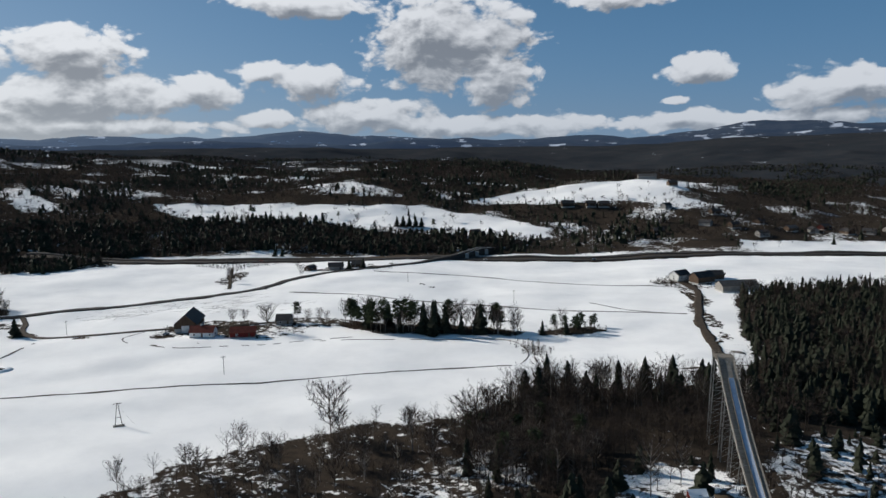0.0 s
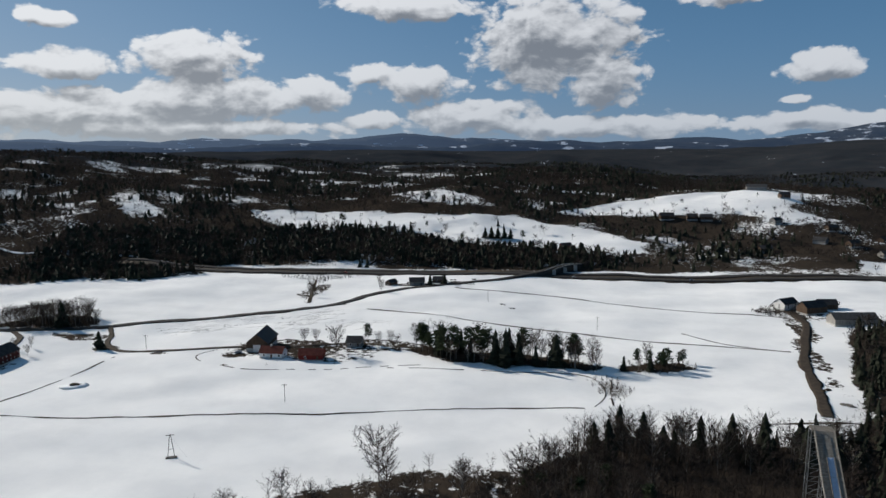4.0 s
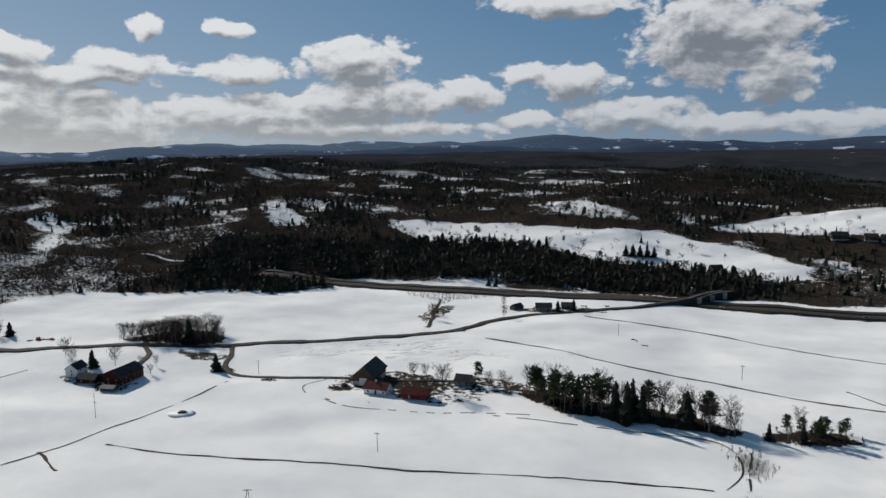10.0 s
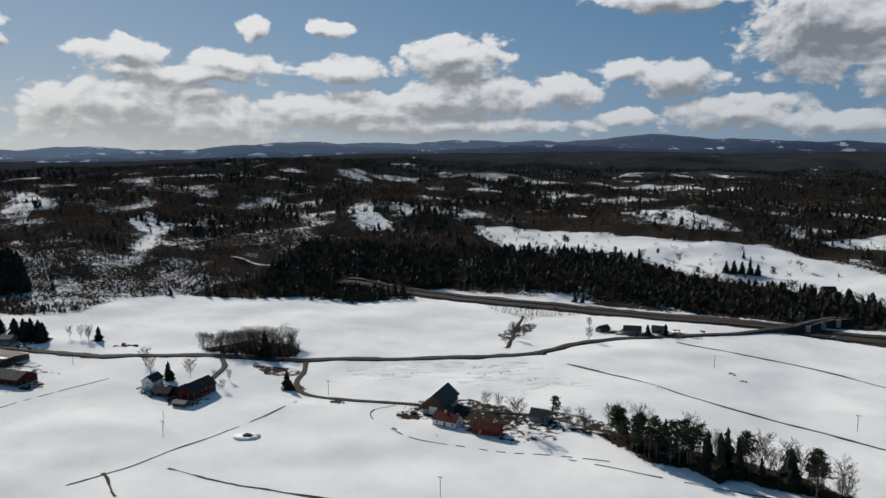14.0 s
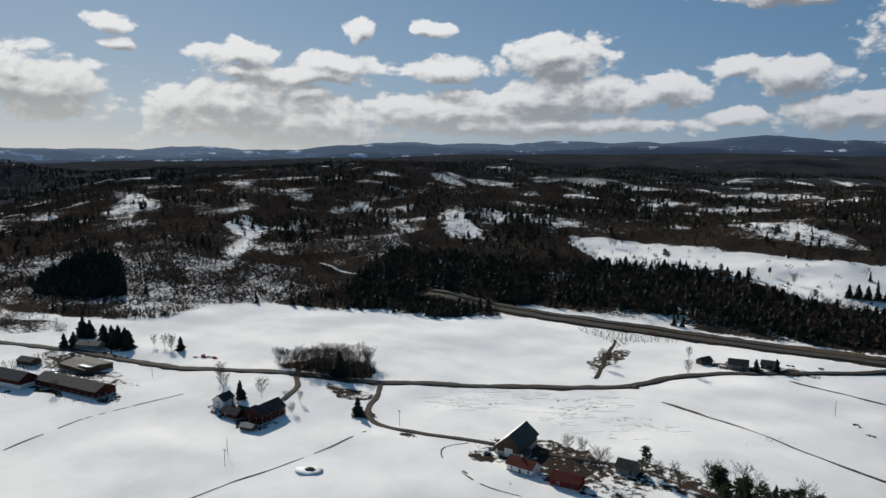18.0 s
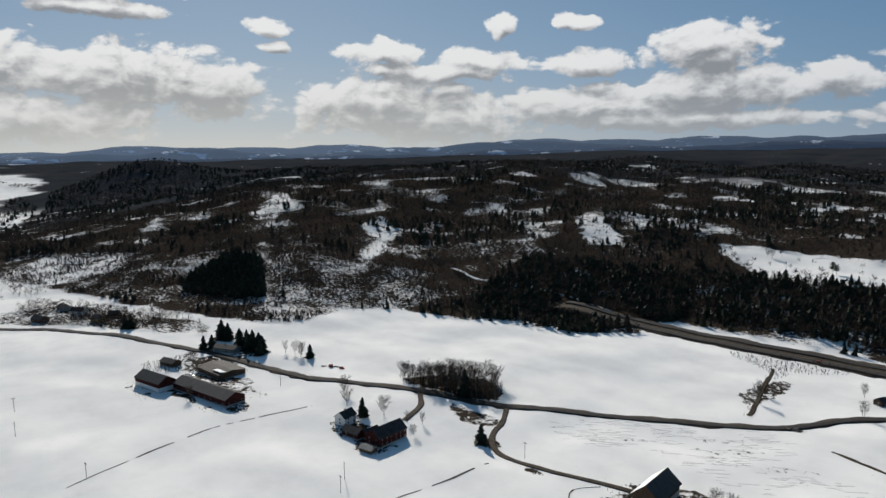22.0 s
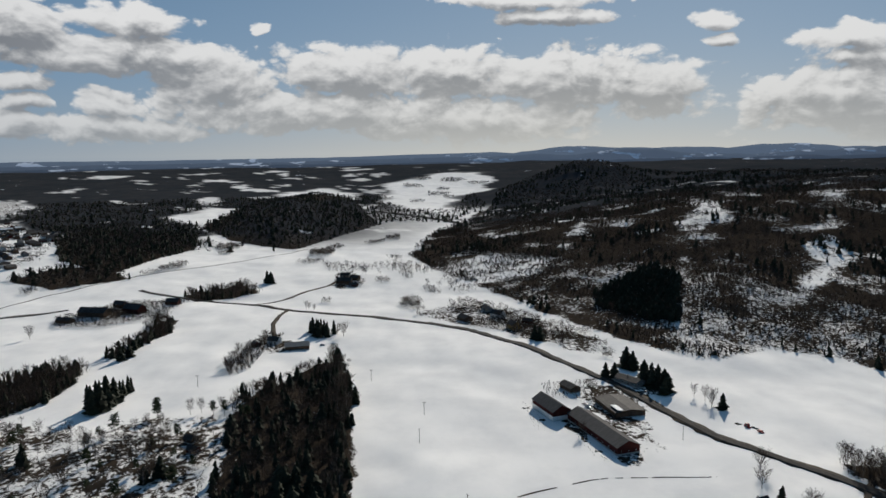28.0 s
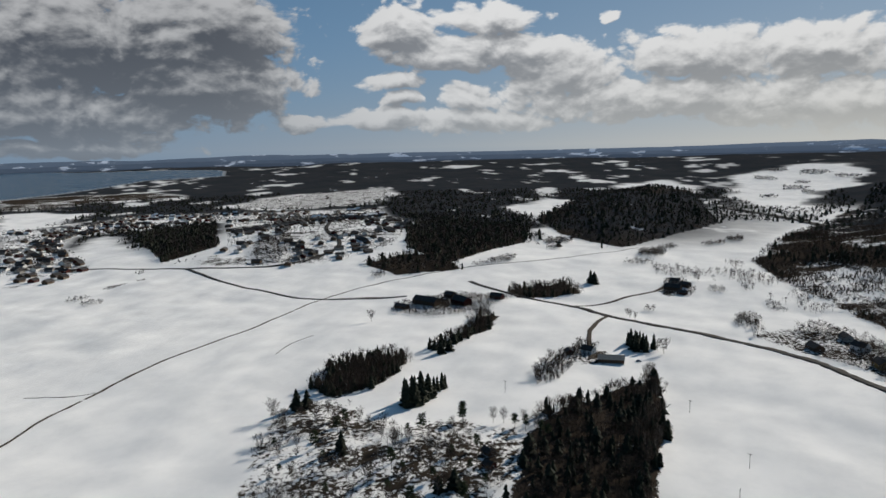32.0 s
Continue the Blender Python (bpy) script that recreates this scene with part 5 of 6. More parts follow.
# ---------------------------------------------------------------- single trees
def tree_master(kind, k):
    root = new(kind)
    if kind == "spruce":
        part("trunk", boxed(-0.012, -0.012, -0.02, 0.012, 0.012, 0.5), BARK, root)
        v, f = spruce_shape(13, 11, 0.19 + 0.04 * k, 0.45, power=0.8)
        crown, mat = (v.tolist(), [], f.tolist()), SPRUCE
    elif kind == "pine":
        (v, f), (w, g) = pine_shape(20, 0.2 + 0.02 * k, 0.42)
        part("trunk", (v.tolist(), [], f.tolist()), BARK, root)
        crown, mat = (w.tolist(), [], g.tolist()), PINE
    else:
        birch = kind == "birch"
        (v, f), (w, g) = branchy_shape(22 if birch else 26, 13 if birch else 17, 0.27 if birch else 0.36, 0.24 if birch else 0.24, 0.95 if birch else 0.72)
        part("trunk", (v.tolist(), [], f.tolist()), BIRCH if birch else BARK, root)
        crown, mat = (w.tolist(), [], g.tolist()), BARE
    part("crown", crown, mat, root)
    return root


MASTERS = {kind: [tree_master(kind, k) for k in range(n)] for kind, n in (("spruce", 3), ("pine", 3), ("birch", 4), ("broadleaf_tree", 3))}
LABELS = {"spruce": "dark green spruce", "pine": "tall tufted pine",
          "birch": "slender leafless birch", "broadleaf_tree": "spreading leafless tree"}
used = set()


def plant(kind, x, y, tall, where="", group="", wide=1.0):
    masters = MASTERS[kind]
    ob = masters[int(rng.integers(0, len(masters)))]
    m = pose(x, y, float(height(x, y)) - 0.1, 0, 0, rng.uniform(0, 360))
    if ob.name in used:
        ob = copy_thing(ob, m)
    else:
        used.add(ob.name)
        ob.matrix_basis = m
    wide *= 1.35 if kind == "spruce" else 1.0
    ob.scale = (tall * wide, tall * wide, tall)
    return tagged(ob, LABELS[kind] + (" " + where if where else ""), "tree", group)


def plant_in(poly, step, shares, where, group, lo, hi, margin=1.0, most=999):
    xs, ys = [q[0] for q in poly], [q[1] for q in poly]
    p = lattice(min(xs), min(ys), max(xs), max(ys), step)
    p = p[within(p, poly, margin)][:most]
    kinds, odds = zip(*shares)
    for x, y in p:
        kind = kinds[int(rng.choice(len(kinds), p=odds))]
        plant(kind, x, y, rng.uniform(lo, hi) * (0.85 if kind == "birch" else 1.0), where, group, 0.72 if kind == "spruce" else 1.0)


plant_in(COPSE, 6.0, [("birch", 0.75), ("broadleaf_tree", 0.25)], "in the roadside copse", "trees of the roadside copse", 9, 15)
plant("spruce", -350, 404, 18, "at the edge of the roadside copse")
plant_in(ROW_GROVE, 5.4, [("pine", 0.2), ("spruce", 0.2), ("birch", 0.6)], "in the row of trees by the farm", "trees in the row by the farm", 10, 19)
plant_in(GROVE_END, 7.5, [("pine", 0.3), ("spruce", 0.4), ("birch", 0.3)], "at the end of the tree row", "trees at the end of the row", 8, 13)
for x, y, h in ((-52, 381, 23), (-58, 384, 21), (-46, 386, 20), (-80, 384, 21), (-88, 388, 20), (-100, 396, 17), (-74, 390, 19)):
    plant("spruce" if x > -70 else "pine", x, y, h * 0.9, "in the row of trees by the farm", "trees in the row by the farm", 0.68 if x > -70 else 0.9)
for kind, x, y, h, where in (
        ("pine", -136, 402, 12.5, "beside the small grey house"), ("broadleaf_tree", -147, 381, 15, "in the thawed farmyard"),
        ("broadleaf_tree", -174, 398, 9, "behind the grey barn"), ("broadleaf_tree", -168, 401, 8, "behind the grey barn"), ("birch", -128, 398, 9, "by the farm"),
        ("birch", -122, 401, 9, "by the farm"), ("birch", -117, 398, 8, "by the farm"), ("spruce", -292, 369, 11, "beside the bend of the lane"),
        ("spruce", -358, 336, 12, "beside the white house"), ("broadleaf_tree", -351, 346, 12, "behind the red barn"), ("broadleaf_tree", -378, 337, 11, "beside the white house"),
        ("birch", -336, 352, 7, "behind the red barn"), ("broadleaf_tree", -321, 346, 6, "behind the red barn"), ("birch", -330, 358, 7, "behind the red barn"),
        ("broadleaf_tree", -70, 238, 20, "on the edge of the snowy field"), ("birch", -93, 214, 13, "on the snowy bank"), ("birch", -108, 205, 9, "on the snowy bank"),
        ("birch", -122, 190, 10, "on the snowy bank"), ("birch", -39, 228, 15, "on the snowy bank"), ("broadleaf_tree", -22, 240, 16, "on the snowy bank"),
        ("birch", -58, 214, 12, "on the snowy bank"), ("birch", -14, 252, 14, "on the snowy bank"), ("birch", -6, 262, 13, "on the snowy bank"),
        ("birch", -2, 272, 13, "on the snowy bank"), ("birch", -50, 204, 11, "on the snowy bank"), ("pine", -16, 236, 11, "on the snowy bank"),
        ("birch", -78, 198, 9, "on the snowy bank"), ("birch", -30, 214, 12, "on the snowy bank"), ("birch", -66, 190, 10, "on the snowy bank"),
        ("birch", 34, 196, 16, "beside the red hut"), ("birch", 44, 205, 12, "beside the ski jump"),
        ("birch", -234, 534, 12, "where the ditch meets the road"), ("birch", -240, 548, 9, "by the ditch"), ("birch", -180, 548, 10, "beside the road"),
        ("spruce", -150, 582, 9, "beside the farm by the motorway"), ("spruce", -140, 590, 9, "beside the farm by the motorway"), ("birch", -196, 586, 9, "by the farm"),
        ("spruce", -558, 312, 11, "beside the low house"), ("spruce", -553, 317, 12, "beside the low house"), ("spruce", -577, 333, 17, "behind the low house"),
        ("spruce", -571, 336, 15, "behind the low house"), ("spruce", -548, 337, 15, "behind the low house"), ("spruce", -541, 340, 15, "behind the low house"),
        ("spruce", -534, 342, 16, "behind the low house"), ("spruce", -527, 344, 15, "behind the low house"), ("spruce", -521, 344, 14, "behind the low house"),
        ("spruce", -538, 333, 13, "behind the low house"), ("spruce", -530, 337, 15, "behind the low house"), ("spruce", -524, 339, 13, "behind the low house"),
        ("spruce", -516, 340, 12, "behind the low house"), ("broadleaf_tree", -520, 292, 11, "beside the dark shed"), ("spruce", -487, 367, 11, "above the road"), ("birch", -495, 364, 11, "above the road"),
        ("birch", -502, 362, 10, "above the road"), ("birch", -510, 358, 9, "above the road"), ("birch", -490, 361, 10, "above the road"),
        ("pine", -350, 873, 13, "on the edge of the upper field"), ("pine", -345, 870, 11, "on the edge of the upper field"), ("spruce", -322, 850, 10, "below the upper field"),
        ("spruce", -316, 852, 9, "below the upper field"), ("pine", -279, 854, 11, "below the upper field"), ("spruce", -272, 852, 10, "below the upper field"),
        ("broadleaf_tree", -207, 850, 12, "in the upper field"), ("broadleaf_tree", -247, 850, 11, "in the upper field"), ("broadleaf_tree", -439, 911, 9, "in the upper field"),
        ("broadleaf_tree", -432, 908, 10, "in the upper field"), ("pine", -234, 863, 9, "in the upper field"), ("pine", -178, 814, 11, "below the upper field"),
        ("spruce", -155, 832, 13, "in the row below the upper field"), ("spruce", -148, 834, 14, "in the row below the upper field"), ("spruce", -141, 837, 13, "in the row below the upper field"),
        ("spruce", -134, 839, 14, "in the row below the upper field"), ("spruce", -127, 841, 12, "in the row below the upper field"), ("pine", -112, 836, 12, "below the upper field"),
        ("birch", -417, 876, 6, "in the upper field"), ("birch", -394, 876, 6, "in the upper field"), ("broadleaf_tree", -397, 346, 12, "by the snowy yard"),
        ("broadleaf_tree", -452, 268, 8, "before the long barn"), ("spruce", -660, 279, 14, "beside the road"), ("spruce", -655, 283, 13, "beside the road"), ("spruce", -664, 284, 12, "beside the road"),
        ("broadleaf_tree", -1020, 112, 11, "alone in the field"), ("broadleaf_tree", -1012, 116, 9, "alone in the field"),
        ("broadleaf_tree", -706, -168, 12, "alone in the field"), ("broadleaf_tree", -458, -102, 13, "at the corner of the wood"),
        ("spruce", -478, -98, 15, "at the corner of the wood"), ("spruce", -484, -94, 13, "at the corner of the wood"), ("spruce", -978, -8, 17, "at the end of the tree belt"),
        ("spruce", -972, -2, 16, "at the end of the tree belt"), ("spruce", -626, -58, 12, "at the tip of the wood"), ("spruce", -634, -54, 11, "at the tip of the wood"),
        ("birch", -820, 62, 9, "beside the road junction"), ("birch", -812, 66, 9, "beside the road junction"), ("birch", -806, 72, 8, "beside the road junction"),
        ("broadleaf_tree", -692, 112, 13, "at the top of the wood strip"), ("broadleaf_tree", -700, 106, 10, "at the top of the wood strip"),
        ("pine", -491, 15, 13, "on the knoll"), ("pine", -487, 17, 11, "on the knoll"), ("pine", -490, 49, 10, "above the huts"), ("pine", -489, 56, 10, "above the huts"),
        ("pine", -487, 66, 9, "above the huts"), ("pine", -484, 71, 9, "above the huts"), ("spruce", -426, -32, 12, "on the knoll"), ("spruce", -420, -28, 9, "on the knoll"),
        ("birch", -422, 19, 10, "on the knoll"), ("birch", -440, -5, 10, "on the knoll"), ("birch", -470, 24, 9, "on the knoll"), ("birch", -494, 34, 10, "on the knoll"),
        ("birch", -496, 40, 10, "on the knoll"), ("birch", -498, 52, 9, "on the knoll"), ("birch", -494, 62, 9, "on the knoll"), ("birch", -462, 12, 9, "on the knoll"),
        ("birch", -434, 30, 8, "beside the huts"), ("birch", -412, 2, 8, "on the knoll"), ("birch", -404, -22, 8, "on the knoll"), ("spruce", -408, 44, 11, "below the huts"),
        ("spruce", -402, 38, 9, "below the huts")):
    plant(kind, x, y, h, where)
for x, y, h in ((-505, -30, 19), (-509, -26, 21), (-513, -30, 20), (-517, -25, 22), (-522, -28, 20), (-526, -24, 18), (-514, -36, 17), (-533, -23, 14), (-541, -24, 12),
                (-547, -23, 13), (-550, -22, 11)):
    plant("spruce", x, y, h, "in the clump on the snowy field", "spruces in the field clump", 0.7)
plant_in([(-690, 86), (-716, 76), (-722, 90), (-704, 104), (-692, 98)], 5.0, [("spruce", 1.0)], "above the grey barn", "spruces above the grey barn", 10, 14)
plant_in([(-8, 268), (4, 290), (30, 288), (58, 286), (84, 292), (84, 268), (50, 262), (20, 262)], 6.5, [("spruce", 0.3), ("birch", 0.7)], "on the ski jump knoll",
         "trees on the ski jump knoll", 11, 18, most=60)
plant_in([(-24, 246), (-4, 268), (20, 258), (24, 214), (8, 196), (-14, 212)], 5.2, [("birch", 0.9), ("pine", 0.1)], "on the ski jump knoll", "trees on the ski jump knoll", 9, 15, most=70)
plant_in([(-575, 32), (-600, 24), (-700, 40), (-700, 50), (-640, 44), (-590, 44)], 6.5, [("birch", 0.6), ("broadleaf_tree", 0.4)], "along the lane", "trees along the lane", 6, 10)
plant_in([(-630, 114), (-500, 136), (-445, 138), (-380, 142), (-380, 128), (-500, 118), (-630, 100)], 8.0, [("spruce", 0.16), ("birch", 0.5), ("broadleaf_tree", 0.34)], "at the edge of the wood strip",
         "trees at the edge of the wood strip", 9, 15, most=70)
plant_in([(-130, 182), (-96, 218), (-49, 248), (-24, 258), (-8, 240), (-20, 190), (-70, 176)], 10.5, [("birch", 0.66), ("broadleaf_tree", 0.34)], "on the snowy bank",
         "trees on the snowy bank", 7, 13, 2.0)
plant_in([(-344, 84), (-392, 64), (-440, 60), (-486, 20), (-462, -20), (-500, -84), (-462, -100), (-380, -60), (-330, 0)], 13, [("birch", 0.52), ("broadleaf_tree", 0.2), ("pine", 0.28)],
         "on the snowy knoll", "trees on the snowy knoll", 6, 13, 2.0)
for kind in MASTERS:
    for ob in MASTERS[kind]:
        if ob.name not in used:
            plant(kind, 30 + rng.uniform(-8, 8), 270, 12, "on the ski jump knoll", "trees on the ski jump knoll")


# ---------------------------------------------------------------- buildings


def shared(name, bm, material):
    me = bpy.data.meshes.new(name)
    bm.to_mesh(me)
    bm.free()
    me.materials.append(material)
    return me


FRAME_MESH = shared("window", boxed(-0.55, -0.05, 0, 0.55, 0.06, 1.3), WHITE)
PANE_MESH = shared("pane", boxed(-0.45, 0.04, 0.1, 0.45, 0.08, 1.2), GLASS)


def window(root, x, y, z, turn, size=1.0):
    w = new("window", FRAME_MESH)
    w.parent, w.matrix_basis = root, pose(x, y, z, 0, 0, turn) @ Matrix.Diagonal((size, 1, size, 1))
    p = new("pane", PANE_MESH)
    p.parent = w


def building(name, x, y, turn, long, wide, wall_h, roof_h, wall_mat, roof_mat, label, category="house", group="", windows=2, gable_windows=1, plinth=0.5,
             chimney=False, door=True, snow=0, low_wall=None, big_door=None, over=0.5):
    """A gabled building, its ridge along its own x. snow: -1 or 1, the side whose roof is white."""
    root = thing(name, x, y, None, turn, label, category, group)
    a, b = long / 2, wide / 2
    h = wall_h
    if plinth:
        part("plinth", boxed(-a - 0.08, -b - 0.08, -1.5, a + 0.08, b + 0.08, plinth), CONCRETE, root)
    lo = plinth
    if low_wall:
        part("lower_wall", boxed(-a - 0.03, -b - 0.03, lo, a + 0.03, b + 0.03, lo + low_wall[0]), low_wall[1], root)
        lo += low_wall[0]
    v = [(sx * a, sy * b, z) for z in (lo, h) for sx, sy in ((-1, -1), (1, -1), (1, 1), (-1, 1))] + [(-a, 0, h + roof_h), (a, 0, h + roof_h)]
    part("wall", (v, [], [(0, 1, 5, 4), (2, 3, 7, 6), (1, 2, 6, 9, 5), (3, 0, 4, 8, 7), (3, 2, 1, 0)]), wall_mat, root)
    t = 0.22
    drop = roof_h / b * over
    for side, nm in ((-1, "roof"), (1, "roof")):
        e, o = side * (b + over), a + over
        bm = bmesh.new()
        p = [(-o, 0, h + roof_h), (o, 0, h + roof_h), (o, e, h - drop), (-o, e, h - drop)]
        vs = [bm.verts.new(q) for q in p] + [bm.verts.new((q[0], q[1], q[2] + t)) for q in p]
        for f in ((0, 1, 2, 3), (7, 6, 5, 4), (0, 4, 5, 1), (1, 5, 6, 2), (2, 6, 7, 3), (3, 7, 4, 0)):
            bm.faces.new([vs[i] for i in f])
        bmesh.ops.recalc_face_normals(bm, faces=bm.faces)
        part(nm, bm, SNOW if snow == side else roof_mat, root, "snow-covered roof slope" if snow == side else "")
    zw = max(0.9, min(h - 1.7, 1.2))
    pane = 0.62 if category == "barn" else 1.0
    floors = (zw,) if h < 4.6 else (zw, h - 1.8)
    for z in floors:
        for k in range(windows):
            u = -a + long * (k + 0.5) / windows + 0.4
            if not (door and k == windows // 2 and z == zw):
                window(root, u, -b, z, 180, pane)
            window(root, u, b, z, 0, pane)
        for k in range(gable_windows):
            u = -b + wide * (k + 0.5) / gable_windows
            window(root, a, u, z, -90, pane)
            window(root, -a, u, z, 90, pane)
    if door and windows:
        u = -a + long * (windows // 2 + 0.5) / windows + 0.4
        part("door", boxed(u - 0.5, -b - 0.07, plinth, u + 0.5, -b + 0.02, plinth + 2.05), BROWN_WALL, root)
    if big_door:
        part("barn_door", boxed(-a - 0.09, -big_door / 2, plinth, -a + 0.02, big_door / 2, plinth + big_door * 0.95), WHITE if snow else GREY_WALL, root, "wide barn door in the gable")
    if chimney:
        part("chimney", boxed(-0.2 * a, -0.4, h + roof_h - 0.7, -0.2 * a + 0.8, 0.4, h + roof_h + 1.0), CONCRETE, root)
    return root


# the farm with the grey barn
building("barn", -195.5, 387, 103, 21, 12, 5.8, 5.0, BROWN_WALL, SHEET, "dark timber barn with one grey and one snowy roof slope", "barn", windows=0, gable_windows=0,
         door=False, snow=1, low_wall=(2.2, CONCRETE), big_door=4.2, over=0.8)
building("farmhouse", -178.5, 368.5, 5, 13, 7.5, 3.3, 2.7, WHITE, RED_TILE, "white farmhouse with a red tiled roof", windows=3, chimney=True)
building("storehouse", -156, 369.5, 13, 13, 7.5, 3.2, 2.4, RED, RED_TILE, "red boarded storehouse with a dark red roof", "shed", windows=2, gable_windows=0)
building("cottage", -142, 397, 8, 8.5, 7.5, 3.2, 2.6, GREY_WALL, SLATE, "small grey cottage with a half snowy roof", windows=2, snow=1)
building("lean_to", -188, 383, 103, 6, 4, 2.4, 0.8, GREY_WALL, SHEET, "low grey lean-to beside the barn", "shed", windows=0, gable_windows=0, door=False)
# the farm with the red barn
building("barn", -325.5, 331.5, 102.5, 20, 10.5, 5.2, 3.8, DARK_RED, SLATE, "dark red barn with a row of small windows", "barn", windows=6, gable_windows=2, door=False)
building("farmhouse", -356, 324, 110, 9.5, 7.5, 5.0, 2.8, WHITE, SLATE, "white two-storey house with a dark roof", windows=2, chimney=True)
building("annex", -340, 320, 14, 12, 6.5, 3.0, 2.2, DARK_RED, SLATE, "low dark red annex beside the barn", "shed", windows=2, gable_windows=0)
building("annex", -334, 327, 104, 9, 6, 3.0, 2.0, DARK_RED, SLATE, "narrow red link building behind the annex", "shed", windows=1, gable_windows=0)
building("tool_shed", -319, 316.5, 18, 8, 5, 2.3, 1.0, BROWN_WALL, GREY_WALL, "small brown tool shed in the snow", "shed", windows=0, gable_windows=0)
# the farm with the long barn
building("barn", -490, 258, 17, 27, 12.5, 6.2, 3.8, DARK_RED, SHEET, "barn with a whitewashed base and grey roof", "barn", windows=0, gable_windows=0, door=False,
         low_wall=(2.8, WHITE), big_door=3.6)
building("long_barn", -452, 279.5, 15, 56, 14, 4.2, 3.2, DARK_RED, SHEET, "long red barn with a grey sheet roof", "barn", windows=9, gable_windows=3, door=False)
building("machine_hall", -495, 303, 10, 30, 20, 3.6, 1.3, BROWN_WALL, SLATE, "low brown machine hall with a flat dark roof", "shed", windows=0, gable_windows=0, door=False)
sp = thing("snow_patch", -484, 302, float(height(-495, 303)) + 4.55, 10, "bright snow patch on the dark hall roof", "snow")
part("snow_sheet", boxed(-5, -3.2, 0, 5, 3.2, 0.35), SNOW, sp)
sp.matrix_world = pose(-485, 299.5, float(height(-495, 303)) + 4.35, -7.4, 0, 10)
building("bungalow", -540, 324, 33, 19, 10, 3.4, 1.8, GREY_WALL, SLATE, "low grey bungalow with a dark roof among spruces", windows=4, gable_windows=2, chimney=True)
building("woodshed", -533, 280, 20, 14, 8, 3.0, 2.0, BROWN_WALL, SLATE, "dark woodshed behind bare shrubs", "shed", windows=0, gable_windows=0)
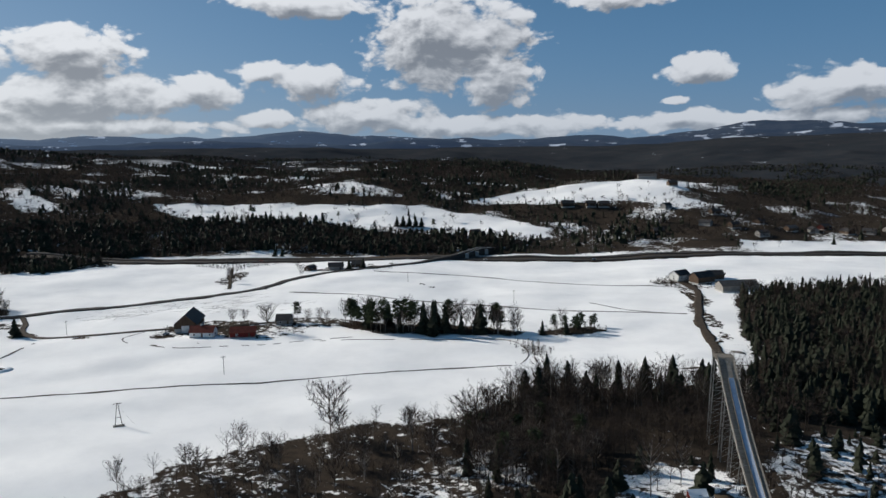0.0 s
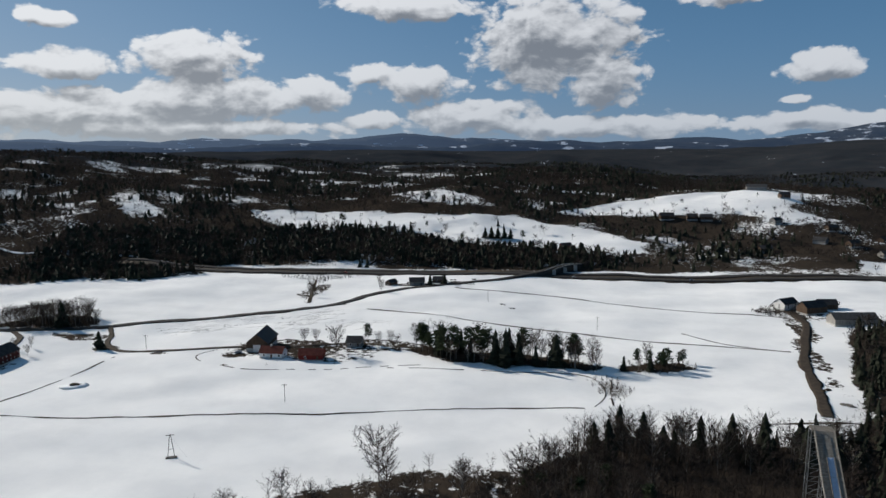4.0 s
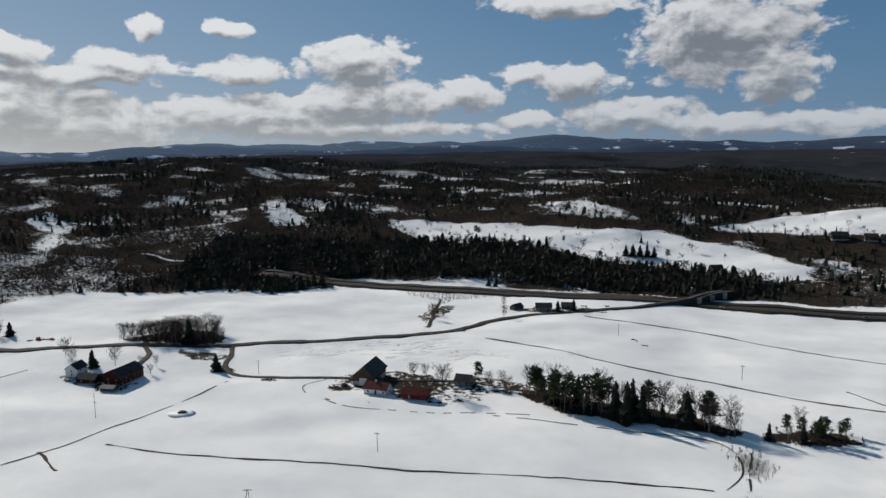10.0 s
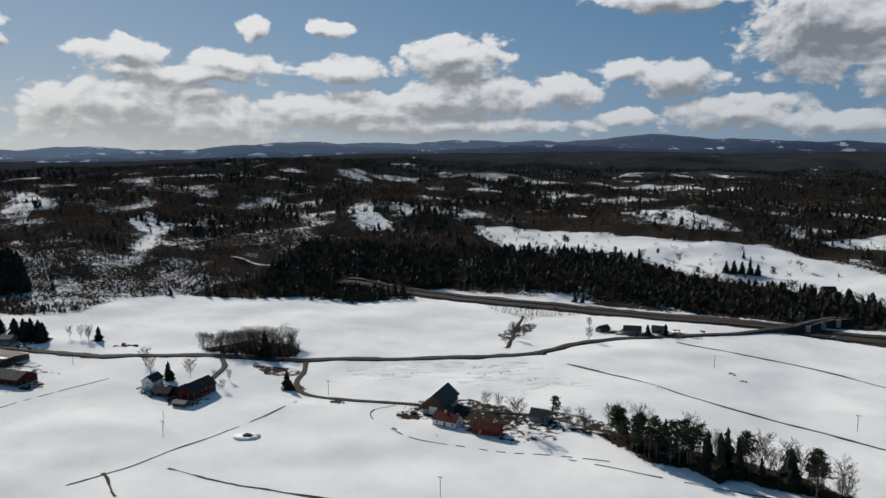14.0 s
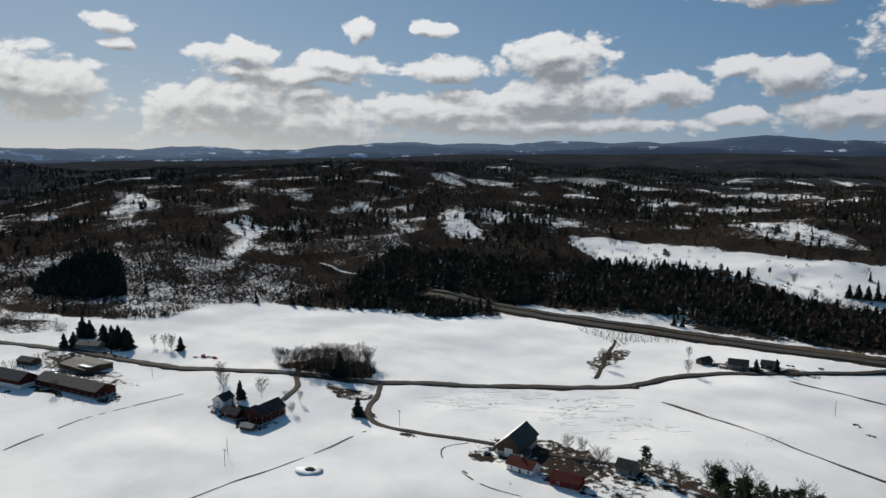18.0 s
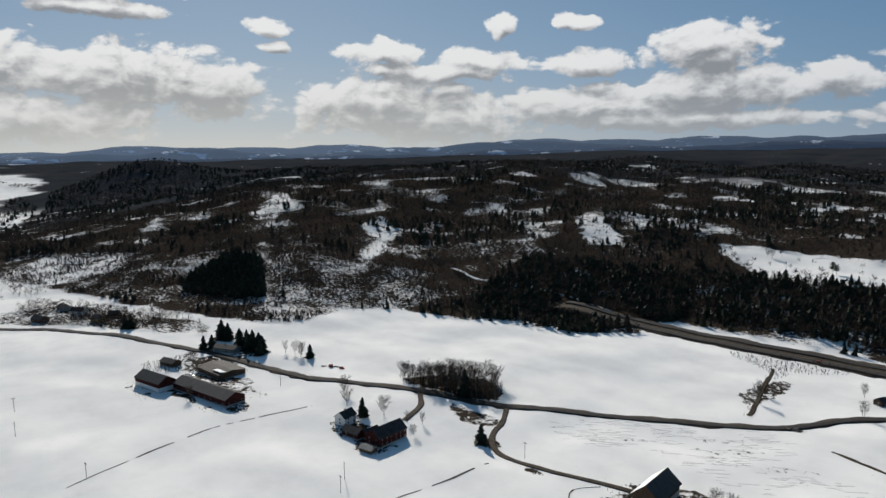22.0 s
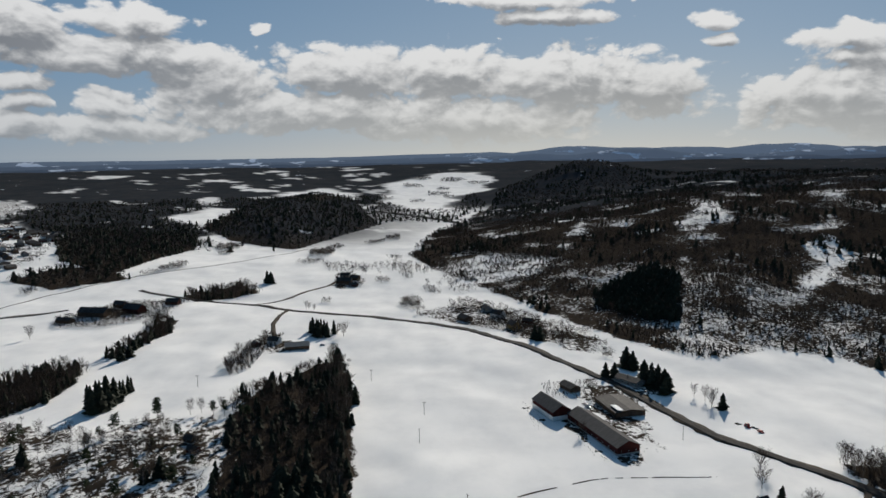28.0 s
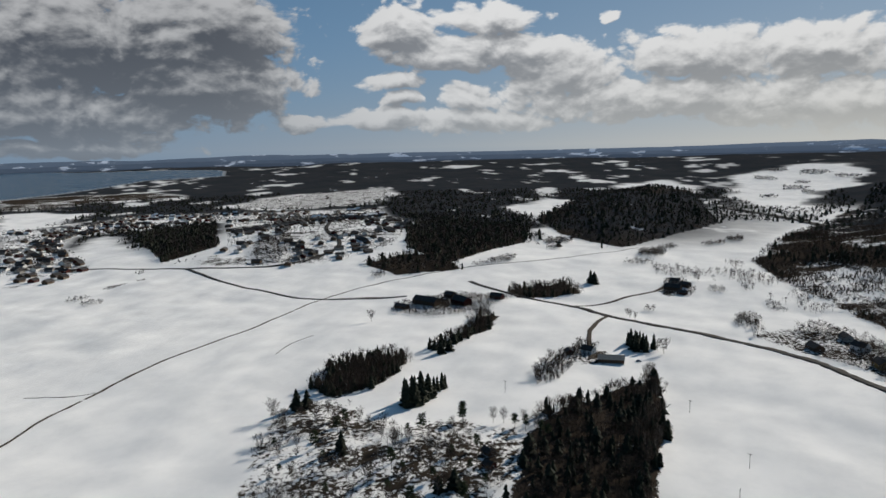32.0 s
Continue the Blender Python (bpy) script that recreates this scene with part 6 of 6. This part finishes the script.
# houses along the road and by the motorway
for x, y, turn, L, W, h, rh, wm, rm, lab, sn in (
        (-162, 584, 20, 12, 9, 3.4, 2.8, GREY_WALL, SLATE, "grey house beside the motorway", 0), (-183, 580, 70, 9, 6, 2.8, 2.0, BROWN_WALL, SLATE, "brown shed near the motorway", 1),
        (-146, 596, 10, 10, 7, 3.0, 2.2, BROWN_WALL, SLATE, "dark cabin near the motorway", 0),
        (-748, 226, 25, 14, 9, 3.6, 2.8, BROWN_WALL, SLATE, "dark house beside the country road", 0), (-757, 260, 40, 13, 9, 3.8, 3.0, WHITE, SLATE, "white house above the road", 1),
        (-709, 268, 20, 12, 9, 4.8, 3.0, YELLOW_WALL, SLATE, "ochre house with trees round it", 0), (-686, 288, 30, 11, 8, 3.4, 2.6, BROWN_WALL, SLATE, "brown house above the road", 0),
        (-785, 252, 15, 12, 8, 3.4, 2.6, GREY_WALL, SLATE, "grey house at the wood's edge", 0), (-728, 285, 60, 10, 7, 3.0, 2.2, DARK_RED, SLATE, "dark red outbuilding above the road", 1),
        (146, 521, 14, 27, 11, 4.0, 3.0, GREY_WALL, SHEET, "long grey barn beside the wood", 0), (114, 558, 40, 13, 9, 4.6, 3.0, WHITE, SLATE, "white farmhouse among bare trees", 0),
        (128, 547, 30, 16, 10, 4.6, 3.4, BROWN_WALL, SLATE, "dark barn in the muddy farmyard", 0), (140, 560, 10, 12, 8, 4.0, 2.8, BROWN_WALL, SLATE, "dark outbuilding in the farmyard", 0),
        (-655, 76, 100, 20, 10, 3.6, 2.4, BROWN_WALL, GREY_WALL, "barn with a pale grey roof by the wood strip", 0), (-673, 54, 70, 10, 8, 3.6, 2.8, WHITE, SLATE, "white house at the lane's end", 1),
        (-664, 40, 30, 8, 6, 2.8, 2.0, DARK_RED, SLATE, "small red shed by the lane", 0),
        (-790, -146, 75, 30, 12, 5.0, 4.0, BROWN_WALL, SLATE, "large dark barn on the rise", 0), (-806, -112, 65, 20, 12, 5.4, 4.4, DARK_RED, SLATE, "dark red barn on the rise", 0),
        (-832, -136, 70, 12, 9, 4.6, 3.0, BROWN_WALL, SLATE, "dark house on the rise", 1), (-842, -84, 80, 14, 9, 4.0, 3.0, DARK_RED, SLATE, "red outbuilding on the rise", 0),
        (-770, -166, 70, 16, 8, 3.2, 2.2, BROWN_WALL, SLATE, "low dark shed on the rise", 1),
        (-962, 92, 80, 18, 10, 4.4, 3.4, BROWN_WALL, SLATE, "dark barn of the field farm", 0), (-980, 104, 60, 11, 8, 3.8, 2.6, BROWN_WALL, SLATE, "dark timber house of the field farm", 0),
        (-944, 104, 70, 10, 7, 3.2, 2.2, DARK_RED, SLATE, "small red shed of the field farm", 0), (-1000, 90, 80, 12, 8, 3.6, 2.6, GREY_WALL, SLATE, "grey house of the field farm", 0),
        (-449, 47, 60, 6.5, 5, 2.5, 1.8, BROWN_WALL, SLATE, "small brown cabin on the snowy knoll", 0), (-434, 53, 60, 6, 5, 2.4, 1.8, DARK_RED, SLATE, "small red-brown cabin on the snowy knoll", 0),
        (-277, 849, 10, 13, 8, 3.6, 2.6, BROWN_WALL, SLATE, "dark cottage above the black wood", 0), (-60, 800, 30, 11, 8, 3.4, 2.6, DARK_RED, SLATE, "small red cottage between spruces", 0),
        (49, 937, 10, 16, 10, 4.6, 3.6, BROWN_WALL, SLATE, "dark farm building on the slope", 0), (78, 932, 5, 12, 9, 4.2, 3.0, BROWN_WALL, SLATE, "dark house on the slope", 0),
        (94, 930, 5, 13, 9, 4.2, 3.0, BROWN_WALL, SLATE, "dark house beside its neighbour", 0), (172, 1090, 0, 26, 10, 5.0, 3.0, GREY_WALL, SHEET, "long pale barn on the hilltop", 0),
        (219, 884, 20, 12, 8, 4.0, 2.8, BROWN_WALL, SLATE, "brown timber house on the slope", 0), (141, 810, 10, 12, 9, 3.8, 2.6, BROWN_WALL, SLATE, "brown house at the field edge", 0),
        (226, 828, 30, 12, 8, 4.0, 2.8, BROWN_WALL, SLATE, "dark timber house among trees", 0), (166, 902, 40, 12, 8, 4.0, 2.8, GREY_WALL, SLATE, "grey house on the slope", 0),
        (191, 1000, 15, 12, 9, 4.2, 3.0, BROWN_WALL, SLATE, "dark house below the hilltop", 1)):
    building("cottage" if L < 15 else "barn", x, y, turn, L, W, h, rh, wm, rm, lab, "house" if L < 15 else "barn", windows=2 if L < 15 else 0, gable_windows=1 if L < 15 else 0,
             snow=sn, door=L < 15)

# scattered houses beyond the motorway, and the housing estate
HOUSE_MASTERS = []
for k, (wm, rm, sn, lab) in enumerate(((BROWN_WALL, SLATE, 0, "brown detached house with a dark roof"), (WHITE, SLATE, 0, "white detached house with a dark roof"),
                                       (DARK_RED, SLATE, 1, "red detached house with a snowy roof slope"), (GREY_WALL, SLATE, -1, "grey detached house with a snowy roof slope"),
                                       (BROWN_WALL, SHEET, 0, "brown detached house with a grey roof"))):
    HOUSE_MASTERS.append(building("detached_house", -1000 - 16 * k, -430 - 22 * k, 30 * k, 12.5, 9, 3.6, 2.6, wm, rm, lab + " in the estate", "house", "houses of the estate", windows=2,
                                  gable_windows=0, door=False, plinth=0.5))
spots = [(290, 838), (313, 836), (344, 825), (369, 830), (250, 806), (400, 850), (330, 850), (430, 846), (200, 845), (262, 860)]
for x, y in spots:
    ob = copy_thing(HOUSE_MASTERS[int(rng.integers(0, 5))], pose(x, y, float(height(x, y)), 0, 0, rng.uniform(0, 180)))
    tagged(ob, "detached house at the edge of the far field", "house", "houses beyond the motorway")
estate = lattice(-1900, -1390, -690, -340, 26)
estate = estate[(within(estate, SETTLEMENT, 3) | within(estate, WEST_ESTATE, 3)) & ~within(estate, WOOD_C, -8) & ~within(estate, TOWN_WOOD, -4)]
estate = estate[(fbm(estate[:, 0], estate[:, 1], 110, 3, 65) > -0.16) & (np.hypot(estate[:, 0] + 1050, estate[:, 1] + 440) > 22)]
estate = estate[np.argsort(np.hypot(estate[:, 0] - CX, estate[:, 1] - CY))]


def street(x, y):
    return 25 + 50 * float(fbm(x, y, 300, 2, 67)) + (90 if fbm(x, y, 60, 2, 68) > 0.1 else 0)


for x, y in estate[:285]:
    copy_thing(HOUSE_MASTERS[int(rng.choice(5, p=[0.3, 0.16, 0.16, 0.16, 0.22]))], pose(x, y, float(height(x, y)), 0, 0, street(x, y) + rng.uniform(-10, 10)))


def far_houses(places):
    """The houses behind, too far off to tell apart."""
    verts, faces, slots = [], [], []
    for x, y in places:
        t, L, W, h = radians(street(x, y)), rng.uniform(5, 7.5), rng.uniform(3.8, 5), rng.uniform(3, 5.2)
        z, n = float(height(x, y)) - 0.5, len(verts)
        box_ = [(sx * L, sy * W, k) for k in (0, h) for sx, sy in ((-1, -1), (1, -1), (1, 1), (-1, 1))] + [(-L, 0, h + 2.6), (L, 0, h + 2.6)]
        box_ += [(sx * (L + 0.4), sy * (W + 0.5), h - 0.25) for sx, sy in ((-1, -1), (1, -1), (1, 1), (-1, 1))] + [(-L - 0.4, 0, h + 2.75), (L + 0.4, 0, h + 2.75)]
        verts += [(x + u * math.cos(t) - v * math.sin(t), y + u * math.sin(t) + v * math.cos(t), z + w) for u, v, w in box_]
        wall, roof = int(rng.integers(0, 4)), 4 + int(rng.uniform(0, 1) < 0.25)
        for f, s in (((0, 1, 5, 4), wall), ((2, 3, 7, 6), wall), ((1, 2, 6, 9, 5), wall), ((3, 0, 4, 8, 7), wall), ((10, 11, 15, 14), roof), ((12, 13, 14, 15), 4)):
            faces.append([n + k for k in f])
            slots.append(s)
    me = bpy.data.meshes.new("far_houses")
    me.from_pydata(verts, [], faces)
    for m in (BROWN_WALL, WHITE, DARK_RED, GREY_WALL, SLATE, SNOW):
        me.materials.append(m)
    me.polygons.foreach_set("material_index", slots)
    tagged(new("far_houses", me), "dark-roofed detached houses at the back of the estate", "houses", kind="stuff")


far_houses(estate[285:900])


# ---------------------------------------------------------------- power poles
def single_pole(tall):
    root = new("power_pole")
    part("pole", beam(bmesh.new(), (0, 0, -0.5), (0, 0, tall), 0.17, sides=7), WOODPOLE, root)
    part("crossarm", boxed(-1.1, -0.08, tall - 0.55, 1.1, 0.08, tall - 0.38), WOODPOLE, root)
    for x in (-0.95, 0.0, 0.95):
        part("insulator", beam(bmesh.new(), (x, 0, tall - 0.38), (x, 0, tall - 0.12), 0.06, sides=6), CONCRETE, root)
    return tagged(root, "wooden power pole with a crossarm in the snow", "power pole", "power poles")


POLE = single_pole(8.4)
POLE.matrix_basis = pose(-139, 305, float(height(-139, 305)), 0, 0, 20)
for x, y in ((-285, 282), (-443, 324), (-263, 373), (-446, 174), (-367, 194), (-567, 142), (-553, 22), (-92, 534), (-71, 640), (-183, 553), (-488, 178), (-296, 290), (-10, 470)):
    copy_thing(POLE, pose(x, y, float(height(x, y)), 0, 0, rng.uniform(0, 180)))
a_pole = thing("a_frame_pole", -152.5, 241.5, None, 30, "two-legged wooden pole with stays on a dark footing", "power pole")
for s in (-1, 1):
    part("leg", beam(bmesh.new(), (1.3 * s, 0, -0.4), (0.15 * s, 0, 9.0), 0.17, sides=7), WOODPOLE, a_pole)
part("crossarm", boxed(-1.5, -0.09, 8.7, 1.5, 0.09, 8.9), WOODPOLE, a_pole)
part("brace", beam(bmesh.new(), (-0.85, 0, 3.4), (0.85, 0, 3.4), 0.1), WOODPOLE, a_pole)
part("footing", boxed(-2.0, -0.8, -0.3, 2.0, 0.8, 0.35), STONE, a_pole)
part("stay", beam(bmesh.new(), (0, 0, 8.6), (5.5, -1.5, 0), 0.02), STEEL, a_pole)


# ---------------------------------------------------------------- ski jump
def ski_jump():
    top, low = Vector((62.0, 231.0, 33.0)), Vector((60.2, 182.0, 6.0))
    root = thing("ski_jump", 62, 231, None, 0, "wooden ski jump ramp on a steel lattice tower", "ski jump")
    base = root.matrix_world.translation.copy()
    run = (low - top)
    n = 30
    side = Vector((1, 0, 0))

    def at(f, s, up=0.0):
        c = top + run * f
        c.z += 2.2 * math.sin(math.pi * f) * -1.0
        return c + side * s + Vector((0, 0, up)) - base

    def strip(s0, s1, up, thick, mat, name, f0=0.0, f1=1.0):
        bm = bmesh.new()
        rows = []
        for k in range(n + 1):
            f = f0 + (f1 - f0) * k / n
            rows.append([bm.verts.new(at(f, s, u)) for s, u in ((s0, up), (s1, up), (s1, up - thick), (s0, up - thick))])
        for p, q in zip(rows, rows[1:]):
            for j in range(4):
                bm.faces.new((p[j], p[(j + 1) % 4], q[(j + 1) % 4], q[j]))
        bm.faces.new(rows[0][::-1])
        bm.faces.new(rows[-1])
        bmesh.ops.recalc_face_normals(bm, faces=bm.faces)
        return part(name, bm, mat, root)
    strip(-2.5, 2.5, 0.0, 0.35, PLANK, "deck", 0.0, 1.0)
    strip(-0.35, 1.25, 0.12, 0.1, ICE, "track", 0.14, 1.0)
    strip(-0.55, -0.38, 0.42, 0.5, PLANK, "track_edge", 0.14, 1.0)
    strip(1.28, 1.45, 0.42, 0.5, PLANK, "track_edge", 0.14, 1.0)
    for s in (-2.45, 2.45):
        strip(s - 0.06, s + 0.06, 1.15, 0.14, PLANK, "handrail")
        strip(s - 0.05, s + 0.05, 0.62, 0.12, PLANK, "middle_rail")
        strip(s - 0.07, s + 0.07, 0.2, 0.75, GREY_WALL, "side_board")
        for k in range(25):
            f = k / 24
            p = at(f, s)
            part("post", beam(bmesh.new(), p - Vector((0, 0, 0.4)), p + Vector((0, 0, 1.2)), 0.08), PLANK, root)
    for k in range(70):
        p = at(0.02 + 0.96 * k / 69, -1.45, 0.04)
        part("stair_tread", boxed(p.x - 0.75, p.y - 0.14, p.z, p.x + 0.75, p.y + 0.14, p.z + 0.1), PLANK, root)
    # start platform and its fence
    t = top - base
    part("start_platform", boxed(t.x - 2.9, t.y, t.z - 0.35, t.x + 2.9, t.y + 4.2, t.z), PLANK, root)
    for x0, y0, x1, y1 in ((-2.9, 0, -2.9, 4.2), (2.9, 0, 2.9, 4.2), (-2.9, 4.2, 2.9, 4.2)):
        for z in (0.55, 1.15):
            part("fence_rail", beam(bmesh.new(), (t.x + x0, t.y + y0, t.z + z), (t.x + x1, t.y + y1, t.z + z), 0.07), PLANK, root)
        for k in range(4):
            f = k / 3
            x, y = t.x + x0 + (x1 - x0) * f, t.y + y0 + (y1 - y0) * f
            part("fence_post", beam(bmesh.new(), (x, y, t.z), (x, y, t.z + 1.2), 0.08), PLANK, root)
    # lattice towers
    for f, w in ((-0.04, 2.7), (0.22, 2.3), (0.45, 2.2), (0.68, 2.1)):
        feet = []
        for s in (-w, w):
            for dy in (-1.6, 1.6):
                p = at(max(f, 0.0), s) + Vector((0, dy + (3 if f < 0 else 0), -0.35))
                q = Vector((p.x * 1.0 + s * 0.35, p.y, 0))
                q.z = float(height(q.x + base.x, q.y + base.y)) - base.z - 0.4
                part("tower_leg", beam(bmesh.new(), q, p, 0.16), STEEL, root)
                feet.append((q, p))
        tall = feet[0][1].z - feet[0][0].z
        steps = max(1, int(tall / 3.4))
        for (q0, p0), (q1, p1) in ((feet[0], feet[1]), (feet[2], feet[3]), (feet[0], feet[2]), (feet[1], feet[3])):
            for k in range(steps):
                u, v = k / steps, (k + 1) / steps
                part("tower_brace", beam(bmesh.new(), q0.lerp(p0, u), q1.lerp(p1, v), 0.07), STEEL, root)
                part("tower_tie", beam(bmesh.new(), q0.lerp(p0, v), q1.lerp(p1, v), 0.06), STEEL, root)


ski_jump()
building("judges_hut", 46, 194, 10, 4.2, 3.4, 2.3, 1.1, RED, SNOW, "small red hut with a snowy roof below the jump", "hut", windows=1, gable_windows=0)
rocks = thing("earth_bank", 57, 188, None, 0, "brown earth bank beside the foot of the jump", "earth bank")


def lump(name, parent, x, y, z, rx, ry, rz, mat, seed):
    bm = bmesh.new()
    bmesh.ops.create_icosphere(bm, subdivisions=2, radius=1.0)
    for v in bm.verts:
        k = 1 + 0.6 * noise.noise(v.co * 1.4 + Vector((seed, 0, 0)))
        v.co = Vector((v.co.x * rx * k + x, v.co.y * ry * k + y, v.co.z * rz * k + z))
    return part(name, bm, mat, parent, smooth_faces=True)


lump("soil", rocks, -3.5, 4, 0.2, 2.8, 5.5, 1.0, VERGE, 1)
lump("soil", rocks, 3.2, -1, 0.2, 1.8, 3.5, 0.9, STONE, 2)
for k, (x, y, rx, ry, lab) in enumerate(((-31, 252, 5.5, 3.5, "brown earth mound on the field edge"), 
                                         (-455, 372, 5, 2.2, "brown brush heap beside the road"), (-462, 366, 4, 1.8, "brown brush heap beside the road"),
                                         (-200, 512, 7, 2.2, "dark brush heap in the field"), (-80, 527, 4, 1.4, "dark brush heap in the field"), (-72, 518, 3.5, 1.2, "dark brush heap in the field"),
                                         (-138, 612, 5, 2.2, "dark rock outcrop by the farm"), (-150, 600, 4, 2.0, "dark rock outcrop by the farm"), (-128, 590, 5, 2.0, "dark rock outcrop by the farm"),
                                         (-172, 596, 5, 2.4, "dark rock outcrop by the farm"), (-120, 618, 5, 2.0, "dark rock outcrop by the farm"),
                                         (-205, 379, 3.2, 2.0, "junk and brush heap beside the barn"), (-208, 384, 2.6, 1.6, "junk and brush heap beside the barn"),
                                         (-470, 288, 4, 1.6, "bare earth hump in the yard"), (-462, 292, 3.6, 1.4, "bare earth hump in the yard"), (-500, 244, 4, 1.5, "dark hedge remains by the barn"),
                                         (-478, 250, 4.5, 1.6, "dark hedge remains by the barn"), (-415, 287, 4.2, 1.7, "dark brush at the barn's end"), (-446, 268, 5, 1.4, "dark brush before the long barn"),
                                         (-430, 272, 4, 1.3, "dark brush before the long barn"), (96, 372, 5, 2.4, "dark heap beside the lane"), (100, 352, 7, 2.0, "brown heap beside the lane"))):
    ob = thing("earth_heap", x, y, None, 30 * k, lab, "heap")
    for j in range(4):
        lump("mound", ob, rng.uniform(-0.5, 0.5) * rx, rng.uniform(-0.3, 0.3) * rx, 0, rx * rng.uniform(0.16, 0.34), rx * rng.uniform(0.14, 0.26), ry * rng.uniform(0.2, 0.42), STONE if k % 2 else DITCH, k + 5 + j)


mound = thing("snow_mound", -254, 307, None, 20, "low snow mound with a dark earth cap in the field", "mound")
lump("snow_heap", mound, 0, 0, -0.3, 7.0, 5.5, 1.1, SNOW, 31)
lump("earth_cap", mound, 0.2, 0.3, 0.75, 2.8, 1.9, 0.55, DITCH, 32)


# ---------------------------------------------------------------- vehicles in the yards
def vehicle(name, x, y, turn, paint, label, long=4.3, tall=1.5):
    root = thing(name, x, y, None, turn, label, "vehicle")
    a = long / 2
    prof = [(-a, 0.35), (-a, 0.85), (-a * 0.75, 0.95), (-a * 0.5, tall), (a * 0.25, tall), (a * 0.5, 0.98), (a * 0.95, 0.85), (a, 0.35)]
    v = [(p, -0.85, z) for p, z in prof] + [(p, 0.85, z) for p, z in prof]
    m = len(prof)
    f = [tuple(range(m))[::-1], tuple(range(m, 2 * m))] + [(k, (k + 1) % m, m + (k + 1) % m, m + k) for k in range(m)]
    part("body", (v, [], f), paint, root)
    part("windscreen", boxed(-a * 0.45, -0.87, 1.0, a * 0.3, 0.87, tall - 0.12), GLASS, root)
    for sx in (-0.6, 0.6):
        for sy in (-0.82, 0.82):
            part("wheel", beam(bmesh.new(), (sx * a, sy - 0.1, 0.33), (sx * a, sy + 0.1, 0.33), 0.46, sides=10), RUBBER, root)


vehicle("car", -203, 373, 40, PAINT_SILVER, "silver car parked in the muddy farmyard")
vehicle("car", -206, 390, 120, PAINT_BLUE, "dark blue car parked beside the barn")
vehicle("van", -500, 284, 20, PAINT_SILVER, "pale van parked between the barns", 5.2, 2.1)
vehicle("tractor", -458, 369, 10, PAINT_RED, "red tractor standing on brown stubble", 4.6, 2.4)
vehicle("trailer", -448, 372, 14, PAINT_RED, "red trailer standing on brown stubble", 4.2, 1.6)
vehicle("car", -664, 96, 100, PAINT_BLUE, "dark car parked by the lane")
for x, y, p, lab in ((-40, 662, PAINT_SILVER, "silver car on the motorway"), (60, 669, PAINT_BLUE, "dark car on the motorway"), (120, 692, PAINT_SILVER, "pale van on the motorway"),
                     (-250, 643, PAINT_RED, "red lorry on the motorway")):
    vehicle("car", x, y, 5, p, lab, 5.0, 1.7)

# ---------------------------------------------------------------- flyover and guard rails
fly = thing("flyover", -50, 686, None, 0, "concrete flyover carrying the lane across the motorway", "bridge")
for s in (-1, 1):
    bm = bmesh.new()
    for k in range(10):
        y0, y1 = -24 + 4.8 * k, -24 + 4.8 * (k + 1)

        def rail(y):
            x = y * 0.52 + s * 3.6
            return Vector((x, y, 6.9 * math.exp(-(math.hypot(x, y) / 46) ** 2) + 1.4))
        beam(bm, rail(y0), rail(y1), 0.22, 0.5)
    part("parapet", bm, CONCRETE, fly)
for y in (-16, 0, 16):
    part("pier", boxed(y * 0.52 - 1.6, y - 0.5, -1, y * 0.52 + 1.6, y + 0.5, 5.6), CONCRETE, fly)


# ---------------------------------------------------------------- ploughed ridges that stick out of the snow
PLOUGHED = [(-296, 416), (-218, 503), (-165, 474), (-140, 450), (-176, 414), (-225, 424), (-262, 392)]


def stubble_rows():
    verts, faces = [], []
    d = Vector((69, 63)).normalized()
    s = Vector((-d.y, d.x))
    for row in range(-38, 39):
        along = -90.0
        while along < 90:
            L = float(rng.uniform(2.0, 11.0))
            c = Vector((-215, 446)) + d * along + s * (row * 1.25 + rng.uniform(-0.3, 0.3))
            deep = float(inside(np.array(c.x), np.array(c.y), PLOUGHED)) + 14 * float(fbm(np.array(c.x), np.array(c.y), 22, 3, 77))
            if deep > 2 and rng.uniform(0, 1) < 0.30 + 1.2 * float(fbm(np.array(c.x), np.array(c.y), 9, 2, 78)):
                n, w = len(verts), rng.uniform(0.03, 0.12)
                steps = max(2, int(L / 2))
                for k in range(steps + 1):
                    f = k / steps
                    q = c + d * (L * f) + s * rng.uniform(-0.12, 0.12)
                    ww = w * (1 - abs(2 * f - 1) ** 2) + 0.02
                    z = float(height(q.x, q.y)) + 0.16
                    for side, up in ((-1, -0.21), (0, -0.09), (1, -0.21)):
                        p = q + s * (side * ww)
                        verts.append((p.x, p.y, z + up))
                for k in range(steps):
                    for j in (0, 1):
                        a = n + 3 * k + j
                        faces.append((a, a + 3, a + 4, a + 1))
            along += L + float(rng.uniform(1, 6))
    me = bpy.data.meshes.new("stubble_rows")
    me.from_pydata(verts, [], faces)
    me.materials.append(FURROW)
    tagged(new("stubble_rows", me), "brown ploughed ridges that stick out of thin snow", "furrows", kind="stuff")


stubble_rows()
